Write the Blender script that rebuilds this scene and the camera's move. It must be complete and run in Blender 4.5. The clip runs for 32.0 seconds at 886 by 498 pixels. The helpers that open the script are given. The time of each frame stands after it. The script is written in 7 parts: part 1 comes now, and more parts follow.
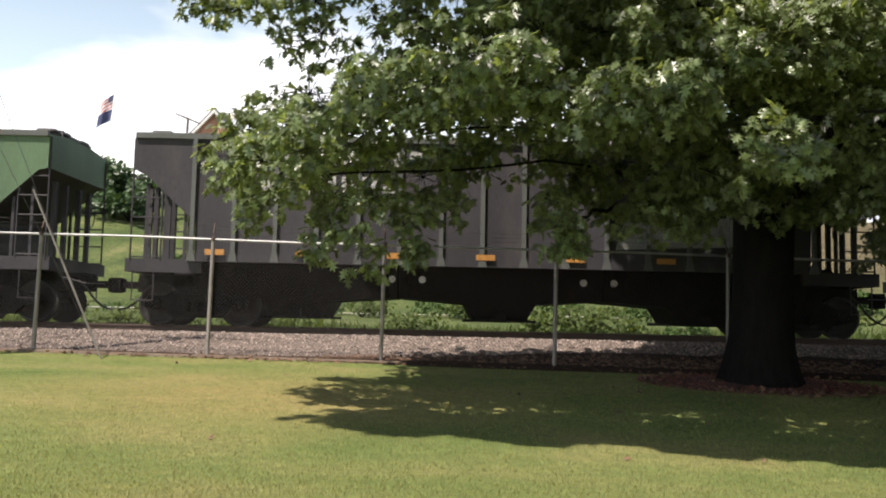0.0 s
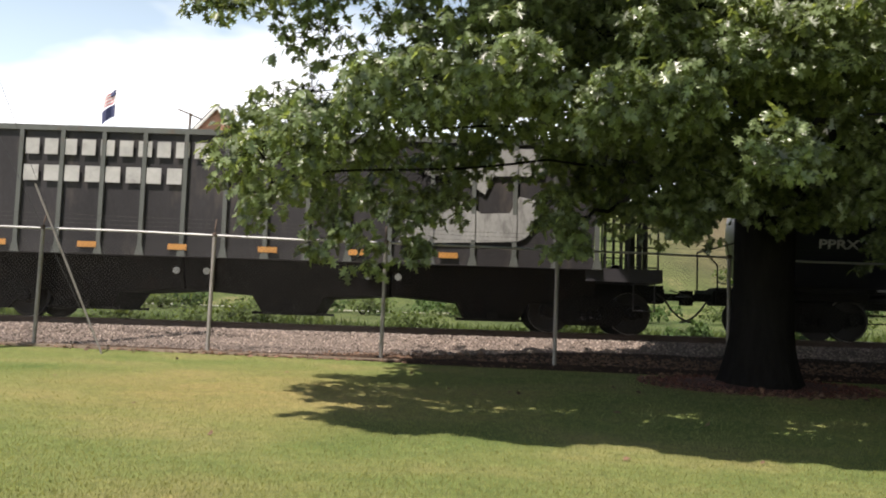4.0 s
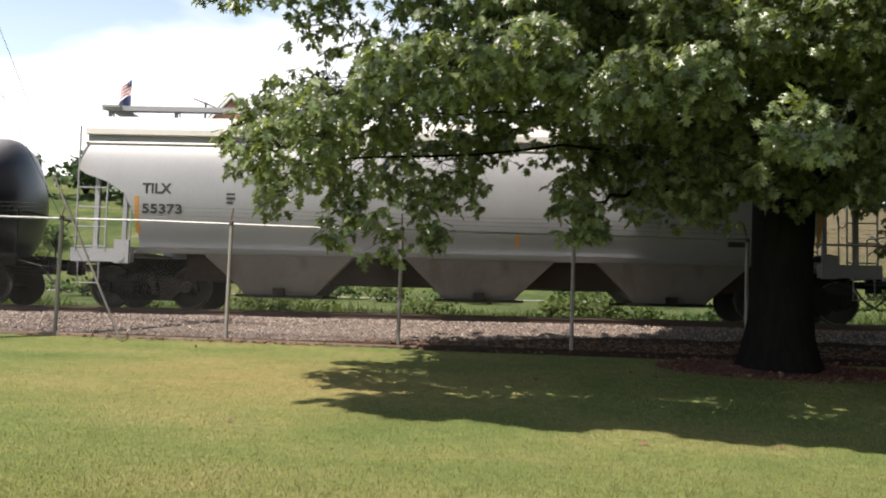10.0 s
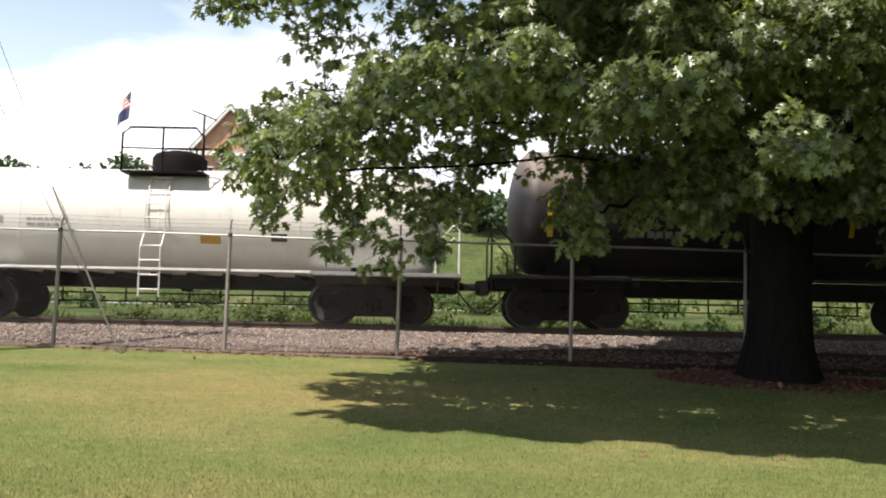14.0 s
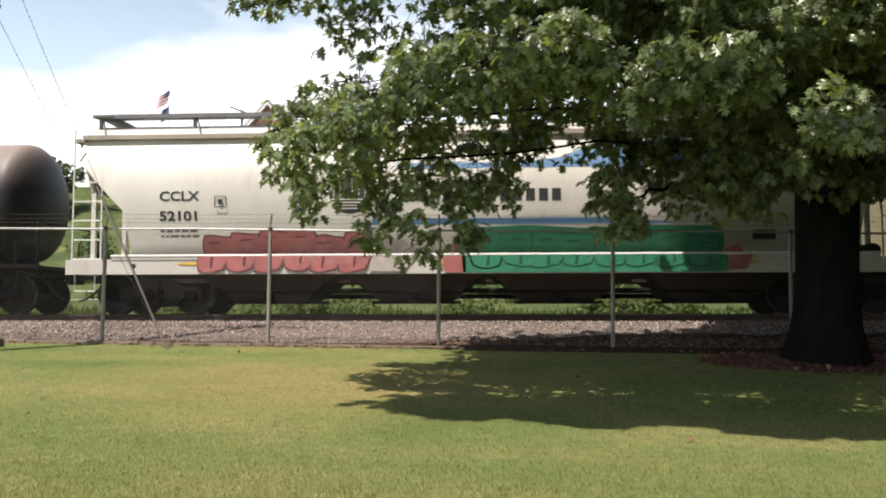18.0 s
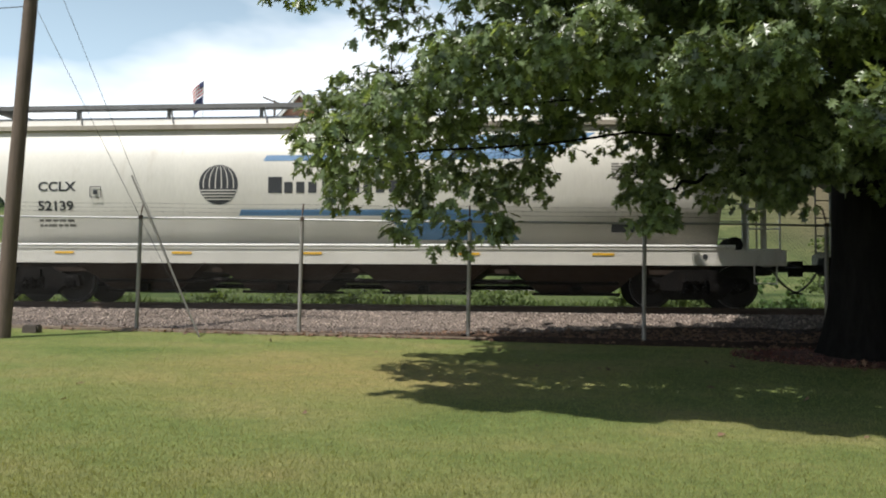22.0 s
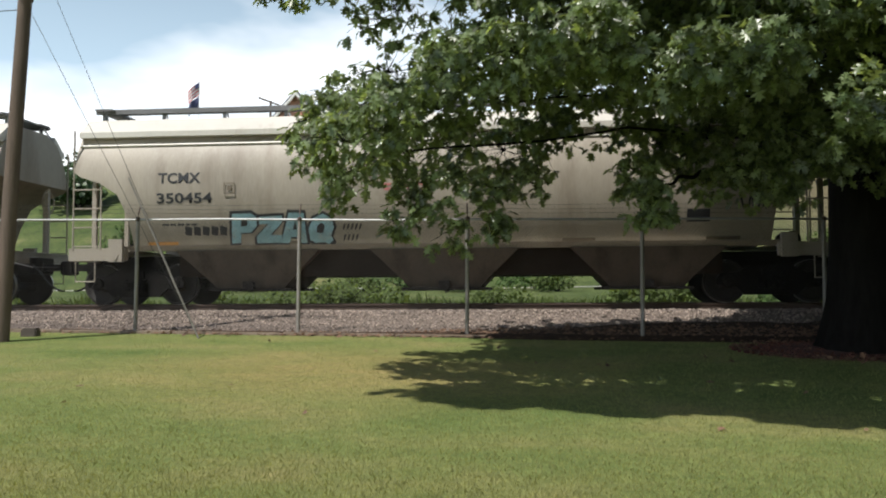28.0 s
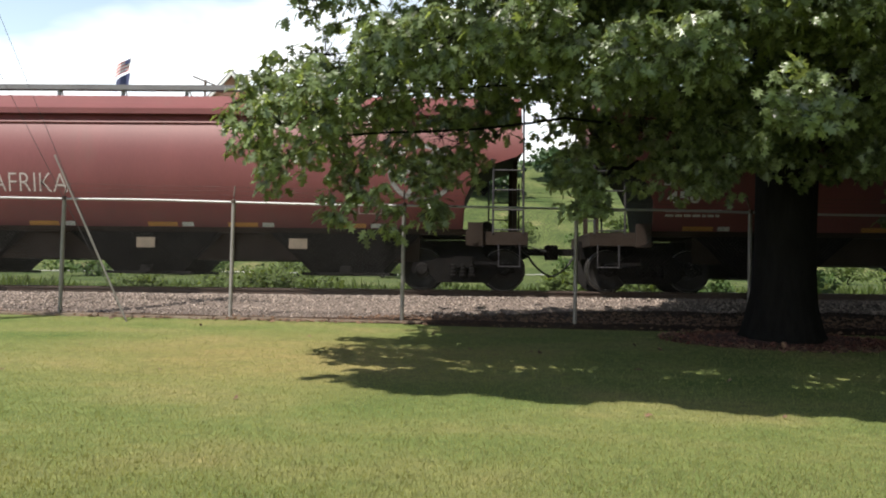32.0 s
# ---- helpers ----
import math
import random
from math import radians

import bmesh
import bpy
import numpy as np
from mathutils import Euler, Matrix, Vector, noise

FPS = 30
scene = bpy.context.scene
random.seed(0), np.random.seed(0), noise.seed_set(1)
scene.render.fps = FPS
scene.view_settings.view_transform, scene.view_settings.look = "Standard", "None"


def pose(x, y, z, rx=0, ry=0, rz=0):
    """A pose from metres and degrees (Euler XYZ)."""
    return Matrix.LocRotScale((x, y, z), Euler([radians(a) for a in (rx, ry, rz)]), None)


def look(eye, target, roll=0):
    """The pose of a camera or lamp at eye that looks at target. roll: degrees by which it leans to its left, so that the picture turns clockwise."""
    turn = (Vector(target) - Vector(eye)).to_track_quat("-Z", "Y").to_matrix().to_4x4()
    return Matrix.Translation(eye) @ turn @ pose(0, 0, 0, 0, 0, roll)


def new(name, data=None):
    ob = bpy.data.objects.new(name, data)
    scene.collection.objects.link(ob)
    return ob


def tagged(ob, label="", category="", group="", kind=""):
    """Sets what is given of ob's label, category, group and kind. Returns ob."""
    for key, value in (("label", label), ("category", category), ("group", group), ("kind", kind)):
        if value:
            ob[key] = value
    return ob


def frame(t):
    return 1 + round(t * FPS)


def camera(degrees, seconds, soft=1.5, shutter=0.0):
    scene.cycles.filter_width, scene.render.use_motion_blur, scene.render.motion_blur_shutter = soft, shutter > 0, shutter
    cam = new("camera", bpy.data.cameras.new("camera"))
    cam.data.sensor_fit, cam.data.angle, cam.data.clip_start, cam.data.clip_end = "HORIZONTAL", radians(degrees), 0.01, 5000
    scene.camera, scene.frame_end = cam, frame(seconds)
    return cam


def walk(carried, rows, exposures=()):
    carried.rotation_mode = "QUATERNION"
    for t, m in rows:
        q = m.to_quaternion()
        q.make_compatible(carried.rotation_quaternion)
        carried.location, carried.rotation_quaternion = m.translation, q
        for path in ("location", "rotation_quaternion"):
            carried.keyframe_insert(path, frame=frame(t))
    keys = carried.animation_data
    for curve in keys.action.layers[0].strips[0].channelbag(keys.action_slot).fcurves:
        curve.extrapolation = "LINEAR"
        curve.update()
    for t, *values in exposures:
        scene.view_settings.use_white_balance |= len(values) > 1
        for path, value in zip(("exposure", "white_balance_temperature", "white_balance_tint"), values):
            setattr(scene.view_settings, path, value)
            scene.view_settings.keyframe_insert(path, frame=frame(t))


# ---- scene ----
EYE = (0.0, 0.0, 0.76)  # z = 0 at the foot of the fence; the lawn falls towards the viewer
cam = camera(55.0, 32.0, soft=2.0)
# seconds, tilt from straight down, lean, heading
PATH = [
    (0, 94.87, -1.86, -0.20),
    (0.5, 94.82, -1.68, 0.46),
    (1, 95.28, -2.03, 0.86),
    (1.5, 95.30, -2.33, 1.02),
    (2, 95.21, -2.59, 1.19),
    (2.5, 95.04, -2.66, 1.26),
    (3, 94.78, -2.55, 0.83),
    (3.5, 94.76, -2.48, 0.21),
    (5.5, 94.32, -2.47, -0.54),
    (6, 93.94, -2.49, -0.68),
    (6.5, 93.94, -2.61, -0.65),
    (7, 93.91, -2.41, -0.25),
    (7.5, 93.74, -2.08, 0.08),
    (8, 93.83, -2.05, 0.34),
    (8.5, 94.00, -1.96, 0.30),
    (9, 94.11, -2.05, 0.39),
    (9.5, 94.06, -2.11, 0.84),
    (10, 93.81, -2.00, 0.94),
    (10.5, 93.75, -2.00, 1.03),
    (11, 94.28, -2.14, 1.46),
    (11.5, 94.28, -2.34, 1.70),
    (12, 94.08, -2.29, 1.78),
    (12.5, 94.02, -2.22, 1.58),
    (13, 94.47, -2.09, 1.32),
    (13.5, 94.55, -2.03, 1.00),
    (15.5, 94.50, -0.93, 1.47),
    (16, 96.12, -0.29, 3.58),
    (16.5, 95.50, -0.60, 3.10),
    (17, 94.64, -1.12, 3.00),
    (17.5, 93.33, -1.12, 2.71),
    (18, 93.76, -0.59, 3.58),
    (18.5, 95.11, -0.81, 4.72),
    (19, 94.93, -1.12, 4.43),
    (19.5, 94.12, -1.30, 4.65),
    (20, 93.57, -1.09, 4.76),
    (20.5, 93.58, -1.14, 5.27),
    (21, 93.39, -1.09, 5.61),
    (21.5, 93.18, -1.26, 5.70),
    (22, 93.12, -1.15, 5.60),
    (22.5, 92.62, -1.16, 5.16),
    (23, 93.44, -0.60, 4.63),
    (23.5, 93.34, -0.30, 4.16),
    (24, 93.09, -0.24, 4.07),
    (24.5, 92.76, -0.31, 4.09),
    (25, 92.66, -0.37, 4.30),
    (25.5, 92.70, -0.46, 4.61),
    (27.5, 93.05, -0.34, 5.74),
    (28, 93.00, -0.40, 5.50),
    (28.5, 93.00, -0.69, 5.08),
    (29, 93.13, -0.61, 3.85),
    (29.5, 93.87, -0.09, 2.41),
    (30, 93.48, -0.31, 1.68),
    (30.5, 92.85, -0.75, 1.38),
    (31, 92.35, -0.93, 1.37),
    (31.5, 92.29, -1.05, 1.49),
    (32, 92.14, -1.26, 1.16),
]
EXPOSURES = [(0, 0.3, 6750, 16), (7, 0.3, 6700, 15), (15.5, 0.3, 6720, 15), (18.0, 0.2, 6680, 15), (19.0, -0.12, 6320, 9), (28.8, -0.12, 6320, 9), (30.0, -0.1, 6380, 10), (31.0, 0.15, 6500, 11), (32, 0.22, 6500, 11)]
walk(cam, [(t, pose(*EYE, rx, ry, rz)) for t, rx, ry, rz in PATH], EXPOSURES)

# ---- sky and sun ----
SUN_ELEV, SUN_DIR = radians(61), Vector((0.60, 0.70, 0)).normalized()  # the way the light travels over the ground
world = bpy.data.worlds.new("sky")
scene.world = world
world.use_nodes = True
wt = world.node_tree
wt.nodes.clear()
wout, bg = wt.nodes.new("ShaderNodeOutputWorld"), wt.nodes.new("ShaderNodeBackground")
sky = wt.nodes.new("ShaderNodeTexSky")
sky.sky_type, sky.sun_disc = "NISHITA", False
sky.sun_elevation, sky.sun_rotation = SUN_ELEV, math.atan2(-SUN_DIR.x, -SUN_DIR.y)
sky.air_density, sky.dust_density = 1.0, 0.6
coord, cmap = wt.nodes.new("ShaderNodeTexCoord"), wt.nodes.new("ShaderNodeMapping")
cmap.inputs["Scale"].default_value = (2.2, 2.2, 5.0)
cmap.inputs["Location"].default_value = (0.35, 0.1, 0.2)
cn, cr, cmix = wt.nodes.new("ShaderNodeTexNoise"), wt.nodes.new("ShaderNodeValToRGB"), wt.nodes.new("ShaderNodeMix")
cn.inputs["Scale"].default_value, cn.inputs["Detail"].default_value, cn.inputs["Roughness"].default_value = 1.0, 5.0, 0.5
cr.color_ramp.elements[0].position, cr.color_ramp.elements[1].position = 0.42, 0.60
cmix.data_type = "RGBA"
cmix.inputs[7].default_value = (30.0, 30.1, 30.2, 1)
wt.links.new(coord.outputs["Generated"], cmap.inputs["Vector"])
wt.links.new(cmap.outputs["Vector"], cn.inputs["Vector"])
# the cloud deck thins out overhead and closes up, with haze, towards the horizon
part_z = wt.nodes.new("ShaderNodeSeparateXYZ")
wt.links.new(coord.outputs["Generated"], part_z.inputs[0])
thin, lift = wt.nodes.new("ShaderNodeMapRange"), wt.nodes.new("ShaderNodeMath")
for k, v in (("From Min", 0.05), ("From Max", 0.50), ("To Min", 0.13), ("To Max", -0.30)):
    thin.inputs[k].default_value = v
wt.links.new(part_z.outputs["Z"], thin.inputs["Value"])
lift.operation = "ADD"
wt.links.new(cn.outputs["Fac"], lift.inputs[0])
wt.links.new(thin.outputs["Result"], lift.inputs[1])
wt.links.new(lift.outputs[0], cr.inputs["Fac"])
haze, hazy = wt.nodes.new("ShaderNodeMapRange"), wt.nodes.new("ShaderNodeMix")
for k, v in (("From Min", 0.02), ("From Max", 0.55), ("To Min", 0.97), ("To Max", 0.0)):
    haze.inputs[k].default_value = v
wt.links.new(part_z.outputs["Z"], haze.inputs["Value"])
hazy.data_type = "RGBA"
hazy.inputs[7].default_value = (21.0, 26.5, 30.0, 1)
wt.links.new(haze.outputs["Result"], hazy.inputs[0])
wt.links.new(cr.outputs["Color"], cmix.inputs[0])
tint = wt.nodes.new("ShaderNodeMix")
tint.data_type, tint.blend_type = "RGBA", "MULTIPLY"
tint.inputs[0].default_value, tint.inputs[7].default_value = 1.0, (1.15, 1.25, 1.35, 1)
wt.links.new(sky.outputs["Color"], tint.inputs[6])
wt.links.new(tint.outputs[2], hazy.inputs[6])
wt.links.new(hazy.outputs[2], cmix.inputs[6])
wt.links.new(cmix.outputs[2], bg.inputs["Color"])
bg.inputs["Strength"].default_value = 0.050
wt.links.new(bg.outputs[0], wout.inputs["Surface"])

sun = new("sun", bpy.data.lights.new("sun", "SUN"))
sun.data.energy, sun.data.angle, sun.data.color = 5.9, radians(0.53), (1.0, 0.94, 0.86)
sun.matrix_world = look((0, 0, 40), Vector((0, 0, 40)) + SUN_DIR * math.cos(SUN_ELEV) - Vector((0, 0, math.sin(SUN_ELEV))))

# ---- materials ----
def material(name, base, rough=0.7, metal=0.0, vary=0.25, grain=30.0, stain=1.5, bump=0.15, dirt=None, dirt_amount=0.0, stretch=(1, 1, 1), island=0.0, spec=0.5, dust_sheen=None, dust_sheen_from=0.2):
    """Paint, stone, wood and the like: a base colour with fine grain, broad stains and dirt, and fine relief."""
    m = bpy.data.materials.new(name)
    m.use_nodes = True
    t = m.node_tree
    n, l = t.nodes, t.links
    b = n["Principled BSDF"]
    b.inputs["Roughness"].default_value, b.inputs["Metallic"].default_value = rough, metal
    b.inputs["Specular IOR Level"].default_value = spec
    co, mp = n.new("ShaderNodeTexCoord"), n.new("ShaderNodeMapping")
    mp.inputs["Scale"].default_value = stretch
    l.new(co.outputs["Object"], mp.inputs["Vector"])
    fine, broad = n.new("ShaderNodeTexNoise"), n.new("ShaderNodeTexNoise")
    fine.inputs["Scale"].default_value, fine.inputs["Detail"].default_value = grain, 5
    broad.inputs["Scale"].default_value, broad.inputs["Detail"].default_value, broad.inputs["Roughness"].default_value = stain, 6, 0.6
    for x in (fine, broad):
        l.new(mp.outputs["Vector"], x.inputs["Vector"])
    add = n.new("ShaderNodeMath")
    add.operation = "MULTIPLY_ADD"
    add.inputs[1].default_value = 0.4
    l.new(fine.outputs["Fac"], add.inputs[0])
    l.new(broad.outputs["Fac"], add.inputs[2])
    rng = n.new("ShaderNodeMapRange")
    rng.inputs["From Min"].default_value, rng.inputs["From Max"].default_value = 0.4, 1.0
    rng.inputs["To Min"].default_value, rng.inputs["To Max"].default_value = 1 - vary, 1 + vary
    l.new(add.outputs[0], rng.inputs["Value"])
    hsv = n.new("ShaderNodeHueSaturation")
    hsv.inputs["Color"].default_value = (*base, 1)
    value = rng.outputs["Result"]
    if island:
        geo, mr, mu = n.new("ShaderNodeNewGeometry"), n.new("ShaderNodeMapRange"), n.new("ShaderNodeMath")
        mr.inputs["To Min"].default_value, mr.inputs["To Max"].default_value = 1 - island, 1 + island
        l.new(geo.outputs["Random Per Island"], mr.inputs["Value"])
        mu.operation = "MULTIPLY"
        l.new(value, mu.inputs[0])
        l.new(mr.outputs["Result"], mu.inputs[1])
        value = mu.outputs[0]
    l.new(value, hsv.inputs["Value"])
    colour = hsv.outputs["Color"]
    if dirt:
        dn, ramp, mix = n.new("ShaderNodeTexNoise"), n.new("ShaderNodeValToRGB"), n.new("ShaderNodeMix")
        dn.inputs["Scale"].default_value, dn.inputs["Detail"].default_value, dn.inputs["Roughness"].default_value = stain * 1.7, 8, 0.65
        l.new(mp.outputs["Vector"], dn.inputs["Vector"])
        lo = 0.66 - 0.4 * dirt_amount
        ramp.color_ramp.elements[0].position, ramp.color_ramp.elements[1].position = lo, lo + 0.22
        l.new(dn.outputs["Fac"], ramp.inputs["Fac"])
        mix.data_type = "RGBA"
        l.new(ramp.outputs["Color"], mix.inputs[0])
        l.new(colour, mix.inputs[6])
        mix.inputs[7].default_value = (*dirt, 1)
        colour = mix.outputs[2]
    if dust_sheen:  # upward faces go paler: settled dust, and the lit top and sheen painted in
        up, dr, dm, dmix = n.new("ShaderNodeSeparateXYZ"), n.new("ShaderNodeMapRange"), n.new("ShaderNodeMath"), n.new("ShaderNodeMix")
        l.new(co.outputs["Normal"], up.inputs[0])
        dr.inputs["From Min"].default_value, dr.inputs["From Max"].default_value = dust_sheen_from, 1.0
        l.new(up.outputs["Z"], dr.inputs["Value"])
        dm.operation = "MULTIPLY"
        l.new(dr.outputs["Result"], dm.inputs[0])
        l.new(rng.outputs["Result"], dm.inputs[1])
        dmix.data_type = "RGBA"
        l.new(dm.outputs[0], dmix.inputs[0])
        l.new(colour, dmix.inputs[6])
        dmix.inputs[7].default_value = (*dust_sheen, 1)
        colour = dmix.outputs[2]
    l.new(colour, b.inputs["Base Color"])
    if bump:
        bp = n.new("ShaderNodeBump")
        bp.inputs["Strength"].default_value, bp.inputs["Distance"].default_value = bump, 0.02
        l.new(add.outputs[0], bp.inputs["Height"])
        l.new(bp.outputs["Normal"], b.inputs["Normal"])
    return m


def leafy(name, base, island=0.35, translucent=0.35, rough=0.45, gloss=0.5):
    """A leaf: glossy above, letting some light through, each leaf a little different."""
    m = bpy.data.materials.new(name)
    m.use_nodes = True
    t = m.node_tree
    n, l = t.nodes, t.links
    b, out = n["Principled BSDF"], n["Material Output"]
    b.inputs["Roughness"].default_value, b.inputs["Specular IOR Level"].default_value = rough, gloss
    geo, mr, hsv = n.new("ShaderNodeNewGeometry"), n.new("ShaderNodeMapRange"), n.new("ShaderNodeHueSaturation")
    mr.inputs["To Min"].default_value, mr.inputs["To Max"].default_value = 1 - island, 1 + island
    l.new(geo.outputs["Random Per Island"], mr.inputs["Value"])
    l.new(mr.outputs["Result"], hsv.inputs["Value"])
    hsv.inputs["Color"].default_value = (*base, 1)
    tr, mix = n.new("ShaderNodeBsdfTranslucent"), n.new("ShaderNodeMixShader")
    warm = n.new("ShaderNodeMix")
    warm.data_type, warm.blend_type = "RGBA", "MULTIPLY"
    warm.inputs[0].default_value, warm.inputs[7].default_value = 1.0, (1.55, 1.45, 0.62, 1)
    l.new(hsv.outputs["Color"], warm.inputs[6])
    l.new(hsv.outputs["Color"], b.inputs["Base Color"])
    l.new(warm.outputs[2], tr.inputs["Color"])
    mix.inputs[0].default_value = translucent
    l.new(b.outputs[0], mix.inputs[1])
    l.new(tr.outputs[0], mix.inputs[2])
    l.new(mix.outputs[0], out.inputs["Surface"])
    return m


RUST = (0.13, 0.065, 0.035)
BLACK_PAINT = material("weathered black car paint", (0.037, 0.035, 0.037), 0.5, vary=0.35, stain=0.8, dirt=(0.10, 0.085, 0.075), dirt_amount=0.3, stretch=(1, 1, 0.35), spec=0.18)
GREY_STEEL = material("dark grey weathered steel", (0.050, 0.048, 0.053), 0.6, vary=0.35, stain=0.9, dirt=(0.085, 0.075, 0.07), dirt_amount=0.3, stretch=(1, 1, 0.3), spec=0.18)
GREEN_PAINT = material("faded green car paint", (0.085, 0.15, 0.075), 0.6, vary=0.3, stain=0.8, dirt=(0.07, 0.06, 0.05), dirt_amount=0.25, stretch=(1, 1, 0.3))
RIB_GREEN = material("green-grey rib paint", (0.088, 0.096, 0.088), 0.6, dirt=RUST, dirt_amount=0.2, stretch=(1, 1, 0.4))
# the black tank's grey top is sky sheen put into the colour
TANK_BLACK = material("satin black tank paint, sheen painted on top", (0.011, 0.012, 0.018), 0.30, vary=0.25, stain=0.6, bump=0.02, dirt=(0.035, 0.034, 0.038), dirt_amount=0.15, spec=0.5, dust_sheen=(0.30, 0.29, 0.29), dust_sheen_from=0.3)
TANK_BROWN = material("dusty brown-black tank paint", (0.016, 0.014, 0.016), 0.5, vary=0.2, stain=0.5, bump=0.03, dirt=(0.04, 0.033, 0.031), dirt_amount=0.25, spec=0.35, dust_sheen=(0.34, 0.28, 0.24), dust_sheen_from=0.1)
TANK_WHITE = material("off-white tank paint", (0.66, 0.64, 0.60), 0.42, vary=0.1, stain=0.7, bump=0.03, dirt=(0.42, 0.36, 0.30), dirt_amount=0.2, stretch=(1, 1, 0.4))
PALE_GREY = material("pale grey car paint", (0.285, 0.292, 0.305), 0.42, vary=0.14, stain=0.6, bump=0.04, dirt=(0.3, 0.27, 0.23), dirt_amount=0.12, stretch=(1, 1, 0.25))
WHITE_PAINT = material("dirty white car paint", (0.60, 0.575, 0.52), 0.45, vary=0.14, stain=0.6, bump=0.04, dirt=(0.36, 0.31, 0.25), dirt_amount=0.16, stretch=(1, 1, 0.2))
CREAM_PAINT = material("grimy cream car paint", (0.325, 0.288, 0.235), 0.5, vary=0.25, stain=0.6, bump=0.04, dirt=(0.19, 0.155, 0.12), dirt_amount=0.35, stretch=(1, 1, 0.2))
RED_PAINT = material("faded oxide red car paint", (0.165, 0.047, 0.046), 0.55, vary=0.2, stain=0.6, bump=0.04, dirt=(0.14, 0.06, 0.05), dirt_amount=0.2, stretch=(1, 1, 0.25))
# for hopper bays and end recesses: darker and browner than the car sides
DULL_GREY = material("dull grey hopper paint with brown stains", (0.175, 0.165, 0.152), 0.7, vary=0.25, grain=20, stain=0.9, bump=0.15, dirt=(0.10, 0.075, 0.06), dirt_amount=0.3, stretch=(1, 1, 0.5), spec=0.2)
DULL_CREAM = material("dull brown cream hopper paint with dark stains", (0.105, 0.085, 0.068), 0.75, vary=0.3, grain=20, stain=0.9, bump=0.15, dirt=(0.04, 0.03, 0.024), dirt_amount=0.4, stretch=(1, 1, 0.5), spec=0.15)
RECESS = material("brown recess paint with dark stains", (0.215, 0.178, 0.14), 0.8, vary=0.3, stain=1.2, dirt=(0.11, 0.085, 0.065), dirt_amount=0.3)
UNDER = material("grimy black running gear", (0.008, 0.0072, 0.007), 0.75, vary=0.4, grain=18, stain=3, bump=0.4, dirt=(0.019, 0.014, 0.012), dirt_amount=0.3, spec=0.1)
UNDER_BROWN = material("rust-brown hopper steel", (0.034, 0.025, 0.020), 0.75, vary=0.35, grain=20, stain=2, bump=0.3, dirt=(0.045, 0.034, 0.03), dirt_amount=0.3, spec=0.1)
WHEEL = material("rolled steel wheel", (0.012, 0.010, 0.009), 0.7, metal=0.0, grain=20, stain=4, bump=0.2)
TREAD = material("polished wheel and rail steel", (0.42, 0.40, 0.38), 0.3, metal=1.0, vary=0.15, bump=0.05)
RAIL_RUST = material("rusty rail steel", (0.075, 0.05, 0.038), 0.8, grain=25, stain=3, bump=0.3)
GALV = material("weathered galvanised steel", (0.36, 0.36, 0.36), 0.5, metal=0.6, vary=0.2, grain=40, stain=6, bump=0.05)
POST_STEEL = material("dull brown-grey post steel", (0.25, 0.232, 0.215), 0.65, metal=0.2, vary=0.25, grain=40, stain=5, bump=0.05, dirt=(0.14, 0.10, 0.08), dirt_amount=0.2)
GALV_DARK = material("dull zinc wire", (0.055, 0.053, 0.05), 0.8, metal=0.0, bump=0)
RAIL_WHITE = material("worn white rail paint", (0.72, 0.71, 0.68), 0.5, vary=0.15, dirt=(0.3, 0.25, 0.2), dirt_amount=0.15)
YELLOW = material("yellow reflector strip", (0.72, 0.42, 0.03), 0.4, vary=0.15, bump=0)
ORANGE = material("dull orange placard", (0.50, 0.24, 0.06), 0.5, vary=0.2, bump=0)
LETTER_WHITE = material("chalky white lettering", (0.55, 0.55, 0.52), 0.6, vary=0.25, bump=0)
LETTER_CHALK = material("worn chalk-white letter paint", (0.40, 0.40, 0.385), 0.7, vary=0.3, stain=2, bump=0, dirt=(0.16, 0.15, 0.145), dirt_amount=0.25)
LETTER_DARK = material("dark grey lettering", (0.024, 0.026, 0.03), 0.6, vary=0.2, bump=0)
FADED_WHITE = material("worn grey-white emblem paint", (0.27, 0.27, 0.26), 0.7, vary=0.35, stain=1.5, bump=0, dirt=(0.05, 0.045, 0.045), dirt_amount=0.35, stretch=(1, 1, 0.4))
STRIPE_BLUE = material("faded blue stripe paint", (0.09, 0.20, 0.36), 0.5, vary=0.15, stain=1, bump=0, dirt=(0.3, 0.33, 0.36), dirt_amount=0.08)
SPRAY_RED = material("faded red spray paint", (0.42, 0.14, 0.135), 0.6, vary=0.35, stain=2.2, bump=0, dirt=(0.40, 0.30, 0.27), dirt_amount=0.25)
SPRAY_GREEN = material("green spray paint", (0.03, 0.23, 0.13), 0.55, vary=0.25, stain=2, bump=0, dirt=(0.10, 0.30, 0.20), dirt_amount=0.2)
DULL_TAN = material("dull tan placard paint", (0.16, 0.13, 0.095), 0.8, vary=0.3, stain=3, bump=0)
SPRAY_DARK = material("wine-dark spray outline", (0.16, 0.055, 0.06), 0.6, vary=0.3, stain=3, bump=0)
SPRAY_DEEP = material("deep green spray outline", (0.015, 0.11, 0.07), 0.6, vary=0.3, stain=3, bump=0)
SPRAY_BLUE = material("pale blue spray paint", (0.24, 0.40, 0.45), 0.6, vary=0.35, stain=3, bump=0, dirt=(0.40, 0.42, 0.38), dirt_amount=0.3)
SPRAY_BLACK = material("black spray paint", (0.03, 0.03, 0.035), 0.6, vary=0.3, bump=0)
SPRAY_PALE = material("pale chalk spray paint", (0.45, 0.40, 0.37), 0.7, vary=0.3, stain=4, bump=0)
